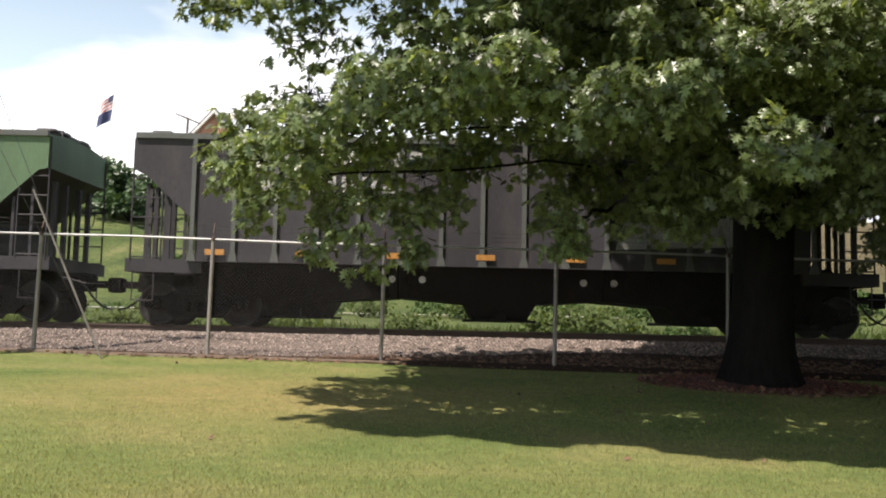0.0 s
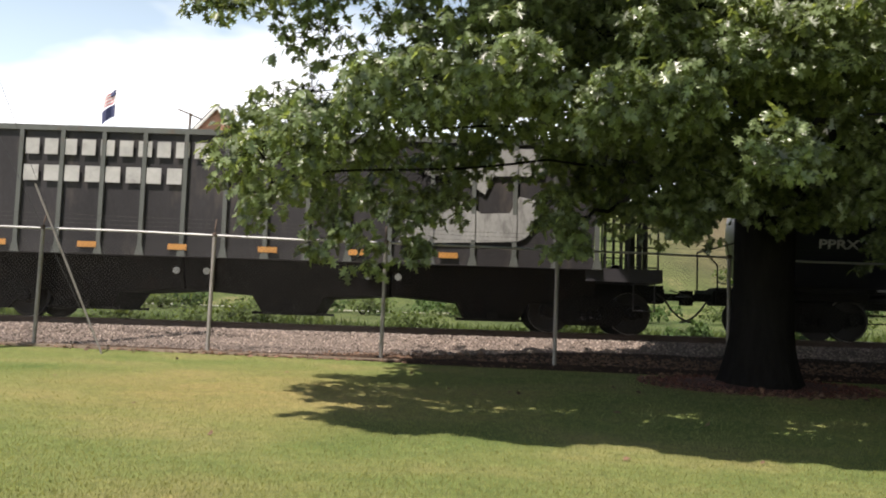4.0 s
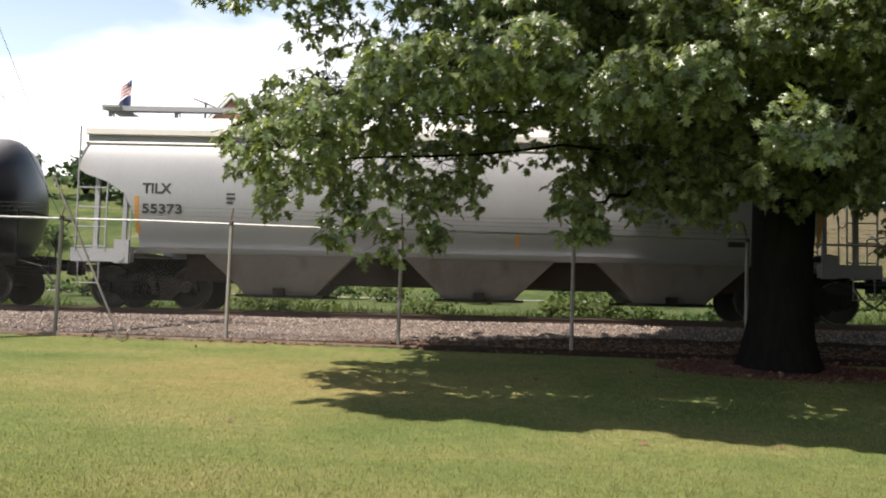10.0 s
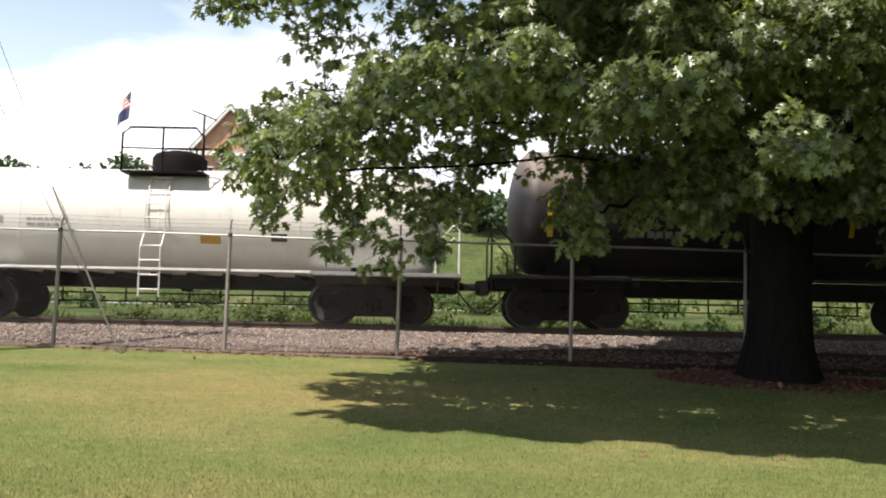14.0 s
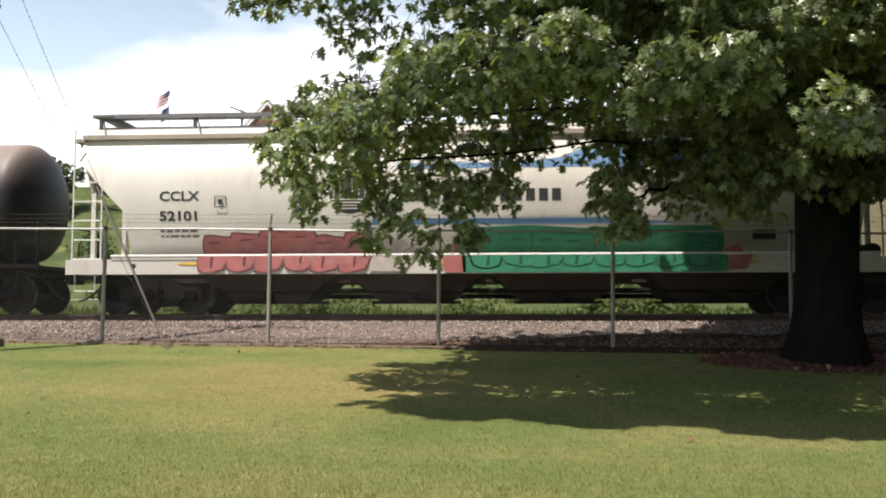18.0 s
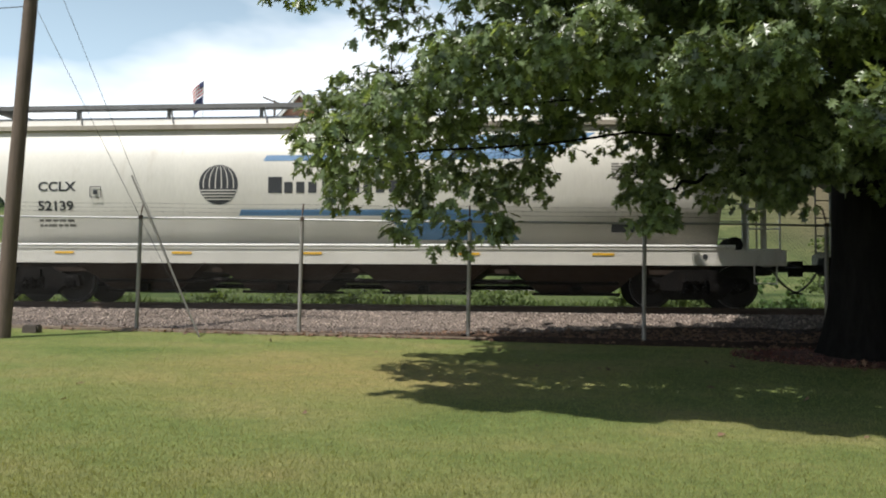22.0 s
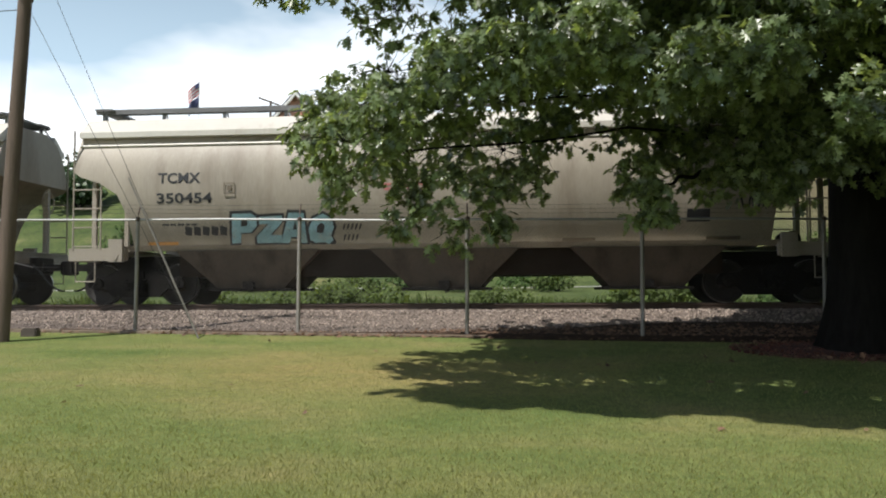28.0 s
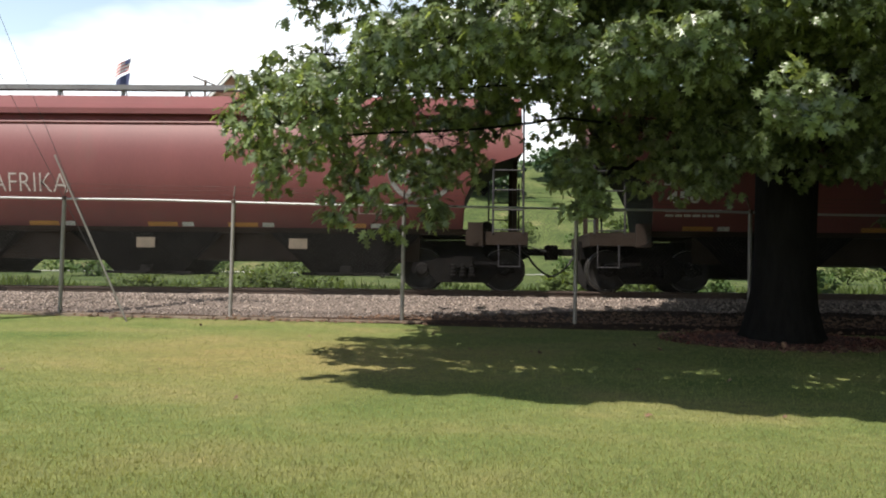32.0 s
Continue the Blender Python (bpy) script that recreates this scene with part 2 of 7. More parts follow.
GALV_ROOF = material("grey galvanised walkway grating", (0.16, 0.16, 0.165), 0.6, metal=0.2, bump=0.2, grain=60)

# ---- mesh helpers ----
def part(name, bm, mat, parent=None, label="", smooth=False):
    """Link a bmesh as one mesh object under a thing or a part."""
    me = bpy.data.meshes.new(name)
    bmesh.ops.recalc_face_normals(bm, faces=bm.faces[:])
    bm.to_mesh(me)
    bm.free()
    if smooth:
        me.shade_smooth()
        me.set_sharp_from_angle(angle=radians(40))
    for m in mat if isinstance(mat, (list, tuple)) else (mat,):
        me.materials.append(m)
    ob = new(name, me)
    ob.parent = parent
    return tagged(ob, label)


def box(bm, x0, x1, y0, y1, z0, z1):
    v = [bm.verts.new(p) for p in ((x0, y0, z0), (x1, y0, z0), (x1, y1, z0), (x0, y1, z0), (x0, y0, z1), (x1, y0, z1), (x1, y1, z1), (x0, y1, z1))]
    for f in ((0, 3, 2, 1), (4, 5, 6, 7), (0, 1, 5, 4), (1, 2, 6, 5), (2, 3, 7, 6), (3, 0, 4, 7)):
        bm.faces.new([v[i] for i in f])


def prism(bm, outline, y0, y1):
    """An outline in x, z carried from y0 to y1."""
    a = [bm.verts.new((x, y0, z)) for x, z in outline]
    b = [bm.verts.new((x, y1, z)) for x, z in outline]
    n = len(a)
    bm.faces.new(a)
    bm.faces.new(b[::-1])
    for i in range(n):
        bm.faces.new((a[i], b[i], b[(i + 1) % n], a[(i + 1) % n]))


def tube(bm, pts, r, n=6, taper=None):
    """A round bar along a line of points; taper: the radius at its far end."""
    pts = [Vector(p) for p in pts]
    rings = []
    for i, p in enumerate(pts):
        d = (pts[min(i + 1, len(pts) - 1)] - pts[max(i - 1, 0)]).normalized()
        u = d.cross(Vector((0, 0, 1)) if abs(d.z) < 0.9 else Vector((0, 1, 0))).normalized()
        w = d.cross(u)
        rr = r if taper is None else r + (taper - r) * i / (len(pts) - 1)
        rings.append([bm.verts.new(p + (u * math.cos(a) + w * math.sin(a)) * rr) for a in (2 * math.pi * k / n for k in range(n))])
    for a, b in zip(rings, rings[1:]):
        for k in range(n):
            bm.faces.new((a[k], a[(k + 1) % n], b[(k + 1) % n], b[k]))
    bm.faces.new(rings[0][::-1])
    bm.faces.new(rings[-1])


def lathe(bm, prof, n=24, axis="y", at=(0, 0, 0), mats=None):
    """A profile of (along the axis, radius) turned round the axis."""
    at = Vector(at)
    rings = []
    for s, r in prof:
        ring = []
        for k in range(n):
            a = 2 * math.pi * k / n
            c, d = r * math.cos(a), r * math.sin(a)
            ring.append(bm.verts.new(at + Vector({"y": (c, s, d), "x": (s, c, d), "z": (c, d, s)}[axis])))
        rings.append(ring)
    for i, (a, b) in enumerate(zip(rings, rings[1:])):
        for k in range(n):
            f = bm.faces.new((a[k], a[(k + 1) % n], b[(k + 1) % n], b[k]))
            if mats:
                f.material_index = mats[i]
    bm.faces.new(rings[0][::-1])
    bm.faces.new(rings[-1])


def BM():
    return bmesh.new()


def thing(name, label, category, group="", kind="", at=(0, 0, 0)):
    e = new(name)
    e.location = at
    e.empty_display_size = 0.3
    return tagged(e, label, category, group, kind)


# ---- ground: lawn, track bed, field and hill in one sheet ----
FENCE_Y, TRACK_Y, RAIL_TOP = 15.06, 19.55, 0.56
GRADE = 0.0115  # the track climbs slightly along x
PROFILE = [(-60, -1.6), (-12, -1.45), (0, -0.80), (15.06, 0.0), (15.5, 0.03), (17.7, 0.30), (21.6, 0.30), (23.2, 0.12), (26, 0.36), (42, 1.1),
           (50, 3.0), (60, 6.9), (74, 11.4), (84, 12.6), (120, 13.5), (400, 22), (3000, 60)]


def ground_z(x, y):
    for (y0, z0), (y1, z1) in zip(PROFILE, PROFILE[1:]):
        if y <= y1:
            k = (y - y0) / (y1 - y0)
            z = z0 + (z1 - z0) * k
            break
    z += GRADE * max(-60, min(60, x)) * max(0, min(1, (y - 15.06) / 2.6))
    if y > 30:
        z += min(1, (y - 30) / 25) * (0.6 * noise.noise((x * 0.05, y * 0.05, 3)) - 1.2 * max(0, min(1, (x - 5) / 30)))
    return z


def lawn_material():
    m = bpy.data.materials.new("mown lawn, bare earth and dry hillside grass")
    m.use_nodes = True
    t = m.node_tree
    n, l = t.nodes, t.links
    b = n["Principled BSDF"]
    b.inputs["Roughness"].default_value, b.inputs["Specular IOR Level"].default_value = 0.9, 0.15
    co = n.new("ShaderNodeTexCoord")

    def tex(scale, detail=5, rough=0.55, stretch=None):
        x = n.new("ShaderNodeTexNoise")
        x.inputs["Scale"].default_value, x.inputs["Detail"].default_value, x.inputs["Roughness"].default_value = scale, detail, rough
        src = co.outputs["Object"]
        if stretch:
            mp = n.new("ShaderNodeMapping")
            mp.inputs["Scale"].default_value = stretch
            l.new(src, mp.inputs["Vector"])
            src = mp.outputs["Vector"]
        l.new(src, x.inputs["Vector"])
        return x.outputs["Fac"]

    def ramp(src, *stops):
        r = n.new("ShaderNodeValToRGB")
        while len(r.color_ramp.elements) < len(stops):
            r.color_ramp.elements.new(0.5)
        for e, (p, c) in zip(r.color_ramp.elements, stops):
            e.position, e.color = p, (*c, 1)
        l.new(src, r.inputs["Fac"])
        return r.outputs["Color"]

    def mix(f, a, c, kind="MIX"):
        x = n.new("ShaderNodeMix")
        x.data_type, x.blend_type = "RGBA", kind
        for s, v in ((x.inputs[0], f), (x.inputs[6], a), (x.inputs[7], c)):
            if isinstance(v, (int, float)):
                s.default_value = v
            elif isinstance(v, tuple):
                s.default_value = (*v, 1)
            else:
                l.new(v, s)
        return x.outputs[2]

    patches = tex(0.42, 6, 0.6, (1, 1.6, 1))
    grass = ramp(patches, (0.30, (0.102, 0.150, 0.048)), (0.48, (0.160, 0.192, 0.071)), (0.66, (0.232, 0.218, 0.100)), (0.82, (0.31, 0.262, 0.135)))
    # a broad worn patch where the sun burns the grass beside the tree's shade
    mp = n.new("ShaderNodeMapping")
    mp.inputs["Location"].default_value, mp.inputs["Scale"].default_value = (0.62, -3.85, 0), (0.28, 0.36, 0)
    l.new(co.outputs["Object"], mp.inputs["Vector"])
    dist, edge_r, amount = n.new("ShaderNodeVectorMath"), n.new("ShaderNodeMapRange"), n.new("ShaderNodeMath")
    dist.operation = "LENGTH"
    l.new(mp.outputs["Vector"], dist.inputs[0])
    for k, v in (("From Min", 1.15), ("From Max", 0.2), ("To Min", 0.0), ("To Max", 1.5)):
        edge_r.inputs[k].default_value = v
    l.new(dist.outputs["Value"], edge_r.inputs["Value"])
    amount.operation = "MULTIPLY"
    l.new(edge_r.outputs["Result"], amount.inputs[0])
    l.new(tex(0.9, 6, 0.65, (1, 1.8, 1)), amount.inputs[1])
    grass = mix(amount.outputs[0], grass, (0.285, 0.225, 0.105))
    tufts = ramp(tex(9, 8, 0.7), (0.3, (0.66, 0.70, 0.66)), (0.7, (1.28, 1.25, 1.18)))
    grass = mix(1.0, grass, tufts, "MULTIPLY")
    fine = ramp(tex(60, 6, 0.75, (1, 0.45, 1)), (0.3, (0.70, 0.74, 0.66)), (0.72, (1.33, 1.29, 1.2)))
    grass = mix(1.0, grass, fine, "MULTIPLY")
    sep = n.new("ShaderNodeSeparateXYZ")
    l.new(co.outputs["Object"], sep.inputs[0])
    # the verge beyond the track is ranker and greener, the hill farther along is dry
    rank = ramp(tex(0.3, 7, 0.65), (0.35, (0.055, 0.085, 0.03)), (0.58, (0.115, 0.14, 0.055)), (0.72, (0.22, 0.20, 0.105)))
    rank = mix(1.0, rank, ramp(tex(4, 8, 0.75), (0.3, (0.4, 0.5, 0.4)), (0.7, (1.4, 1.35, 1.2))), "MULTIPLY")
    dry = mix(1.0, (0.12, 0.102, 0.062), ramp(tex(1.4, 8, 0.7), (0.3, (0.6, 0.6, 0.55)), (0.7, (1.3, 1.3, 1.2))), "MULTIPLY")

    def step(out, lo, hi):
        r = n.new("ShaderNodeMapRange")
        r.inputs["From Min"].default_value, r.inputs["From Max"].default_value = lo, hi
        l.new(sep.outputs[out], r.inputs["Value"])
        return r.outputs["Result"]
    wob = n.new("ShaderNodeMath")
    wob.operation = "MULTIPLY"
    l.new(step("X", 11, 21), wob.inputs[0])
    l.new(step("Y", 46, 56), wob.inputs[1])
    rank = mix(wob.outputs[0], rank, dry)
    both = mix(step("Y", 20, 22), grass, rank)
    l.new(both, b.inputs["Base Color"])
    bp = n.new("ShaderNodeBump")
    bp.inputs["Strength"].default_value, bp.inputs["Distance"].default_value = 0.6, 0.03
    l.new(tex(45, 7, 0.75), bp.inputs["Height"])
    l.new(bp.outputs["Normal"], b.inputs["Normal"])
    return m


LAWN = lawn_material()


def make_ground():
    xs = [-3000, -1000, -400, -200, -120, -90] + list(range(-70, 71, 5)) + [90, 120, 200, 400, 1000, 3000]
    ys = [-3000, -400, -60, -30, -12, -6, 0, 3, 6, 9, 12, 14, 15.06, 15.5, 17.7, 19.5, 21.6, 23.2, 26] + list(range(30, 100, 4)) + [110, 120, 200, 400, 1000, 3000]
    verts = [(x, y, ground_z(x, max(-60, y))) for y in ys for x in xs]
    w = len(xs)
    faces = [(j * w + i, j * w + i + 1, (j + 1) * w + i + 1, (j + 1) * w + i) for j in range(len(ys) - 1) for i in range(w - 1)]
    me = bpy.data.meshes.new("ground")
    me.from_pydata(verts, [], faces)
    me.materials.append(LAWN)
    me.shade_smooth()
    return tagged(new("ground", me), "mown lawn with dry tan patches, rising to a grassy hill", "lawn", kind="structure")


ground = make_ground()

# ---- chain-link fence ----
FENCE_H, BAY = 2.08, 3.05
FENCE_X0 = -7.12 - 2 * BAY


def wire_mesh(length, height, pitch=0.072, r=0.0013):
    """Two sets of slanting wires, one woven over the other."""
    verts, faces = [], []
    for s in (1, -1):
        k = -height
        while k < length:
            # from the foot at k to the head at k + height, trimmed to the bay
            a, b = (k, 0.0), (k + height, height)
            if a[0] < 0:
                a = (0.0, -k)
            if b[0] > length:
                b = (length, length - k)
            if b[1] - a[1] > 0.02:
                (x0, z0), (x1, z1) = [(x if s > 0 else length - x, z) for x, z in (a, b)]
                n = len(verts)
                d = Vector((x1 - x0, 0, z1 - z0)).normalized()
                u = Vector((-d.z, 0, d.x)) * r
                y = 0.0018 * s
                for x, z in ((x0, z0), (x1, z1)):
                    verts += [(x + u.x, y, z + u.z), (x - u.x, y - r, z - u.z), (x - u.x, y + r, z - u.z)]
                faces += [(n, n + 1, n + 4, n + 3), (n + 1, n + 2, n + 5, n + 4), (n + 2, n, n + 3, n + 5)]
            k += pitch
    me = bpy.data.meshes.new("wire_mesh")
    me.from_pydata(verts, [], faces)
    me.materials.append(GALV_DARK)
    return me


def make_fence():
    fence = thing("fence", "galvanised chain-link fence with barbed-wire arms beside the track", "fence", at=(0, FENCE_Y, 0))
    fabric = wire_mesh(BAY, FENCE_H - 0.06)
    for i in range(9):
        x = FENCE_X0 + BAY * i
        bm = BM()
        tube(bm, [(0, 0, -0.15), (0, 0, FENCE_H + 0.02)], 0.036, 10)
        post = part("post", bm, POST_STEEL, fence, smooth=True)
        post.location.x = x
        bm = BM()
        lathe(bm, [(0, 0.045), (0.05, 0.045), (0.07, 0.03)], 10, "z", (0, 0, FENCE_H - 0.02))
        tube(bm, [(0, 0, FENCE_H + 0.02), (-0.01, 0.04, FENCE_H + 0.12), (-0.02, 0.14, FENCE_H + 0.30)], 0.016, 6)
        part("barb_arm", bm, RAIL_RUST, post, "dark rusty barbed-wire arm")
        if i == 8:
            break
        bm = BM()
        sag = 0.012 * ((i * 7) % 3 - 1)
        tube(bm, [(x + 0.03, 0, FENCE_H), (x + BAY / 2, 0, FENCE_H + sag), (x + BAY - 0.03, 0, FENCE_H)], 0.021, 8)
        part("top_rail", bm, GALV, fence, "pale sunlit steel pipe", smooth=True)
        w = new("wire_mesh", fabric)
        w.parent, w.location = fence, (x, 0.045, 0.03)
        tagged(w, "thin zinc chain-link wire", kind="stuff")
    for k in range(3):
        bm = BM()
        pts = []
        for i in range(9):
            for h in (0, 0.5):
                if i < 8 or h == 0:
                    pts.append((FENCE_X0 + BAY * (i + h), 0.05 + 0.045 * k, FENCE_H + 0.13 + 0.08 * k - (0.015 if h else 0)))
        tube(bm, pts, 0.0022, 4)
        x = FENCE_X0
        while x < FENCE_X0 + 8 * BAY:
            tube(bm, [(x - 0.012, 0.05 + 0.045 * k - 0.012, FENCE_H + 0.14 + 0.08 * k), (x + 0.012, 0.05 + 0.045 * k + 0.012, FENCE_H + 0.1 + 0.08 * k)], 0.0015, 3)
            x += 0.125
        part("barbed_wire", bm, GALV_DARK, fence)
    bm = BM()
    tube(bm, [(FENCE_X0, 0.03, 0.05), (FENCE_X0 + 8 * BAY, 0.03, 0.04)], 0.004, 4)
    part("tension_wire", bm, GALV_DARK, fence)
    return fence


make_fence()

# ---- utility pole with its guy wires ----
POLE_WOOD = material("brown weathered pole wood", (0.12, 0.088, 0.068), 0.85, vary=0.35, grain=25, stain=3, bump=0.5, stretch=(6, 6, 0.5), dirt=(0.09, 0.06, 0.045), dirt_amount=0.25)
WIRE_BLACK = material("black cable", (0.03, 0.03, 0.03), 0.6, bump=0)


def make_pole():
    pole = thing("utility_pole", "weathered wooden utility pole standing at the lawn's edge", "utility pole", at=(-8.66, 13.4, -0.10))
    bm = BM()
    tube(bm, [(0, 0, -0.3), (0.10, 0, 2.6), (0.24, 0, 5.8), (0.42, 0, 10.2)], 0.132, 16, 0.10)
    part("shaft", bm, POLE_WOOD, pole, smooth=True)
    bm = BM()
    box(bm, -1.0, 1.5, -0.16, -0.06, 9.5, 9.62)
    part("crossarm", bm, POLE_WOOD, pole)
    anchor = Vector((3.06, 0.85, 0.06))
    for top in ((0.26, 0, 5.80), (0.30, 0, 6.95)):
        bm = BM()
        tube(bm, [anchor + Vector((-0.01, 0, 0.02)), Vector(top) + Vector((-0.05, 0, 0))], 0.0045, 5)
        part("guy_wire", bm, WIRE_BLACK, pole)
    bm = BM()
    d = (Vector((0.30, 0, 6.6)) - anchor).normalized()
    tube(bm, [anchor, anchor + d * 3.0], 0.017, 8)
    part("guy_guard", bm, POST_STEEL, pole, "grey metal guy-wire guard", smooth=True)
    bm = BM()
    tube(bm, [(0.25, -0.15, 5.80), (0.25, 0.15, 5.80)], 0.05, 8)
    part("guy_bracket", bm, RAIL_RUST, pole)
    bm = BM()
    tube(bm, [(0.1, 0, 5.6), (-6, 0.5, 5.5), (-14, 1.2, 5.9)], 0.008, 5)
    part("cable", bm, WIRE_BLACK, pole)


make_pole()

# ---- railway track ----
TIE_WOOD = material("grey creosoted tie", (0.085, 0.07, 0.058), 0.9, grain=20, stain=3, bump=0.5, stretch=(1, 0.3, 1))
STONE = material("crushed pinkish-grey ballast stone", (0.275, 0.225, 0.190), 0.9, vary=0.35, grain=40, stain=5, bump=0.3, island=0.55)
BED = material("ballast fines", (0.165, 0.130, 0.108), 0.95, vary=0.4, grain=28, stain=6, bump=0.8)


def make_track():
    track = thing("railway_track", "single railway track on timber ties in crushed-stone ballast", "railway track", kind="structure")
    track.rotation_euler.y, track.location.z = -math.atan(GRADE), 0.06
    bm = BM()
    ys = [(15.35, -0.03), (16.2, 0.10), (17.6, 0.31), (18.2, 0.345), (20.9, 0.345), (21.7, 0.31), (23.0, 0.14)]
    prev = None
    for x in range(-60, 61, 4):
        row = [bm.verts.new((x, y + 0.06 * noise.noise((x * 0.9, y, 1)), z + 0.03 * noise.noise((x * 0.7, y * 1.3, 0)) - GRADE * x * (1 - max(0, min(1, (y - 15.06) / 2.6))))) for y, z in ys]
        if prev:
            for i in range(len(ys) - 1):
                bm.faces.new((prev[i], row[i], row[i + 1], prev[i + 1]))
        prev = row
    part("ballast_bed", bm, BED, track, smooth=True)
    for s in (-1, 1):
        yc = TRACK_Y + s * 0.755
        outline = [(-0.07, 0.32), (0.07, 0.32), (0.07, 0.335), (0.012, 0.355), (0.012, 0.455), (0.036, 0.465), (0.036, 0.495), (0.03, 0.50), (-0.03, 0.50), (-0.036, 0.495), (-0.036, 0.465), (-0.012, 0.455), (-0.012, 0.355), (-0.07, 0.335)]
        bm = BM()
        a = [bm.verts.new((-60, yc + y, z)) for y, z in outline]
        b = [bm.verts.new((60, yc + y, z)) for y, z in outline]
        for i in range(len(a)):
            f = bm.faces.new((a[i], b[i], b[(i + 1) % len(a)], a[(i + 1) % len(a)]))
            f.material_index = 1 if i == 7 else 0
        part("rail", bm, [RAIL_RUST, TREAD], track)
    bm = BM()
    box(bm, -0.11, 0.11, -1.3, 1.3, 0.17, 0.348)
    bmesh.ops.bevel(bm, geom=bm.edges[:], offset=0.012, segments=1, affect="EDGES")
    tie = part("tie", bm, TIE_WOOD, track)
    tie.location = (-15, TRACK_Y, 0)
    rnd = random.Random(4)
    for i in range(1, 60):
        o = new("tie", tie.data)
        o.parent, o.location = track, (-15 + i * 0.533, TRACK_Y + rnd.uniform(-0.04, 0.04), 0)
        o.rotation_euler.z = rnd.uniform(-0.02, 0.02)
    # loose stones over the shoulder that faces the lawn
    rng = np.random.default_rng(5)
    n = 15000
    x, y = rng.uniform(-13, 13, n), 15.3 + 3.6 * rng.uniform(0, 1, n) ** 0.8
    y[int(n * 0.86):] = rng.uniform(20.4, 22.8, n - int(n * 0.86))
    z = np.interp(y, [p[0] for p in ys], [p[1] for p in ys]) + 0.008 - GRADE * x * (1 - np.clip((y - 15.06) / 2.6, 0, 1))
    r = rng.uniform(0.018, 0.042, n)
    base = np.array([(1, 0, 0), (-1, 0, 0), (0, 1, 0), (0, -1, 0), (0, 0, 0.8), (0, 0, -0.6)], float)
    tri = np.array([(0, 2, 4), (2, 1, 4), (1, 3, 4), (3, 0, 4), (2, 0, 5), (1, 2, 5), (3, 1, 5), (0, 3, 5)])
    scatter("loose_stones", base, tri, np.stack([x, y, z], 1), r, STONE, track, rng, squash=True)


def scatter(name, base, tri, at, size, mat, parent, rng, squash=False, rots=None):
    """Many small pieces in one mesh: a template placed, turned and scaled."""
    n, k = len(at), len(base)
    if rots is None:
        q = rng.normal(size=(n, 4))
        q /= np.linalg.norm(q, axis=1)[:, None]
        w, a, b, c = q.T
        rots = np.stack([1 - 2 * (b * b + c * c), 2 * (a * b - c * w), 2 * (a * c + b * w), 2 * (a * b + c * w), 1 - 2 * (a * a + c * c), 2 * (b * c - a * w),
                         2 * (a * c - b * w), 2 * (b * c + a * w), 1 - 2 * (a * a + b * b)], 1).reshape(n, 3, 3)
    tmpl = np.repeat(base[None], n, 0)
    if squash:
        tmpl = tmpl * rng.uniform(0.6, 1.3, (n, k, 1))
    v = np.einsum("nij,nkj->nki", rots, tmpl) * np.asarray(size)[:, None, None] + at[:, None, :]
    f = (tri[None] + (np.arange(n) * k)[:, None, None]).reshape(-1, 3)
    me = bpy.data.meshes.new(name)
    me.vertices.add(n * k)
    me.vertices.foreach_set("co", v.reshape(-1).astype(np.float32))
    me.loops.add(f.size)
    me.loops.foreach_set("vertex_index", f.reshape(-1).astype(np.int32))
    me.polygons.add(len(f))
    me.polygons.foreach_set("loop_start", np.arange(0, f.size, 3, dtype=np.int32))
    me.update(calc_edges=True)
    me.materials.append(mat)
    ob = new(name, me)
    ob.parent = parent
    return tagged(ob, kind="stuff")


make_track()

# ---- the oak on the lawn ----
# base set well below real bark: deep shade and contrast put into the colour
BARK = material("furrowed bark darkened for shade", (0.012, 0.0112, 0.0105), 0.95, vary=0.4, grain=14, stain=3, bump=1.0, stretch=(3, 3, 0.6), spec=0.05)
LEAF = leafy("green oak leaf", (0.168, 0.222, 0.108), 0.6, 0.50, 0.33, 0.75)

# a lobed oak leaf one unit long, slightly folded along its rib and drooping at its tip
LEAF_V = np.array([(0, 0, 0), (0.05, 0.15, 0.01), (0.30, 0.22, 0.05), (0.11, 0.36, 0.03), (0.47, 0.54, 0.08), (0.13, 0.62, 0.03), (0.30, 0.86, 0.0), (0.09, 0.84, 0.0), (0, 1.04, -0.09),
                   (-0.09, 0.84, 0.0), (-0.30, 0.86, 0.0), (-0.13, 0.62, 0.03), (-0.47, 0.54, 0.08), (-0.11, 0.36, 0.03), (-0.30, 0.22, 0.05), (-0.05, 0.15, 0.01), (0, 0.5, -0.02)])
LEAF_T = np.array([(16, i, i + 1) for i in range(15)] + [(16, 15, 0)])
CLUMP_V = np.array([(0, 0, 0), (0.45, 0.3, 0.08), (0.3, 0.8, 0.05), (0, 1, 0), (-0.3, 0.8, 0.05), (-0.45, 0.3, 0.08)])
CLUMP_T = np.array([(0, 1, 2), (0, 2, 3), (0, 3, 4), (0, 4, 5)])
TREE_X, TREE_Y = 5.09, 13.55
leaf_rng = np.random.default_rng(11)
tree = thing("oak_tree", "large broad oak tree with low drooping leafy boughs on the lawn", "tree", at=(TREE_X, TREE_Y, -0.09))
T0 = Vector(tree.location)
SWAYING = []


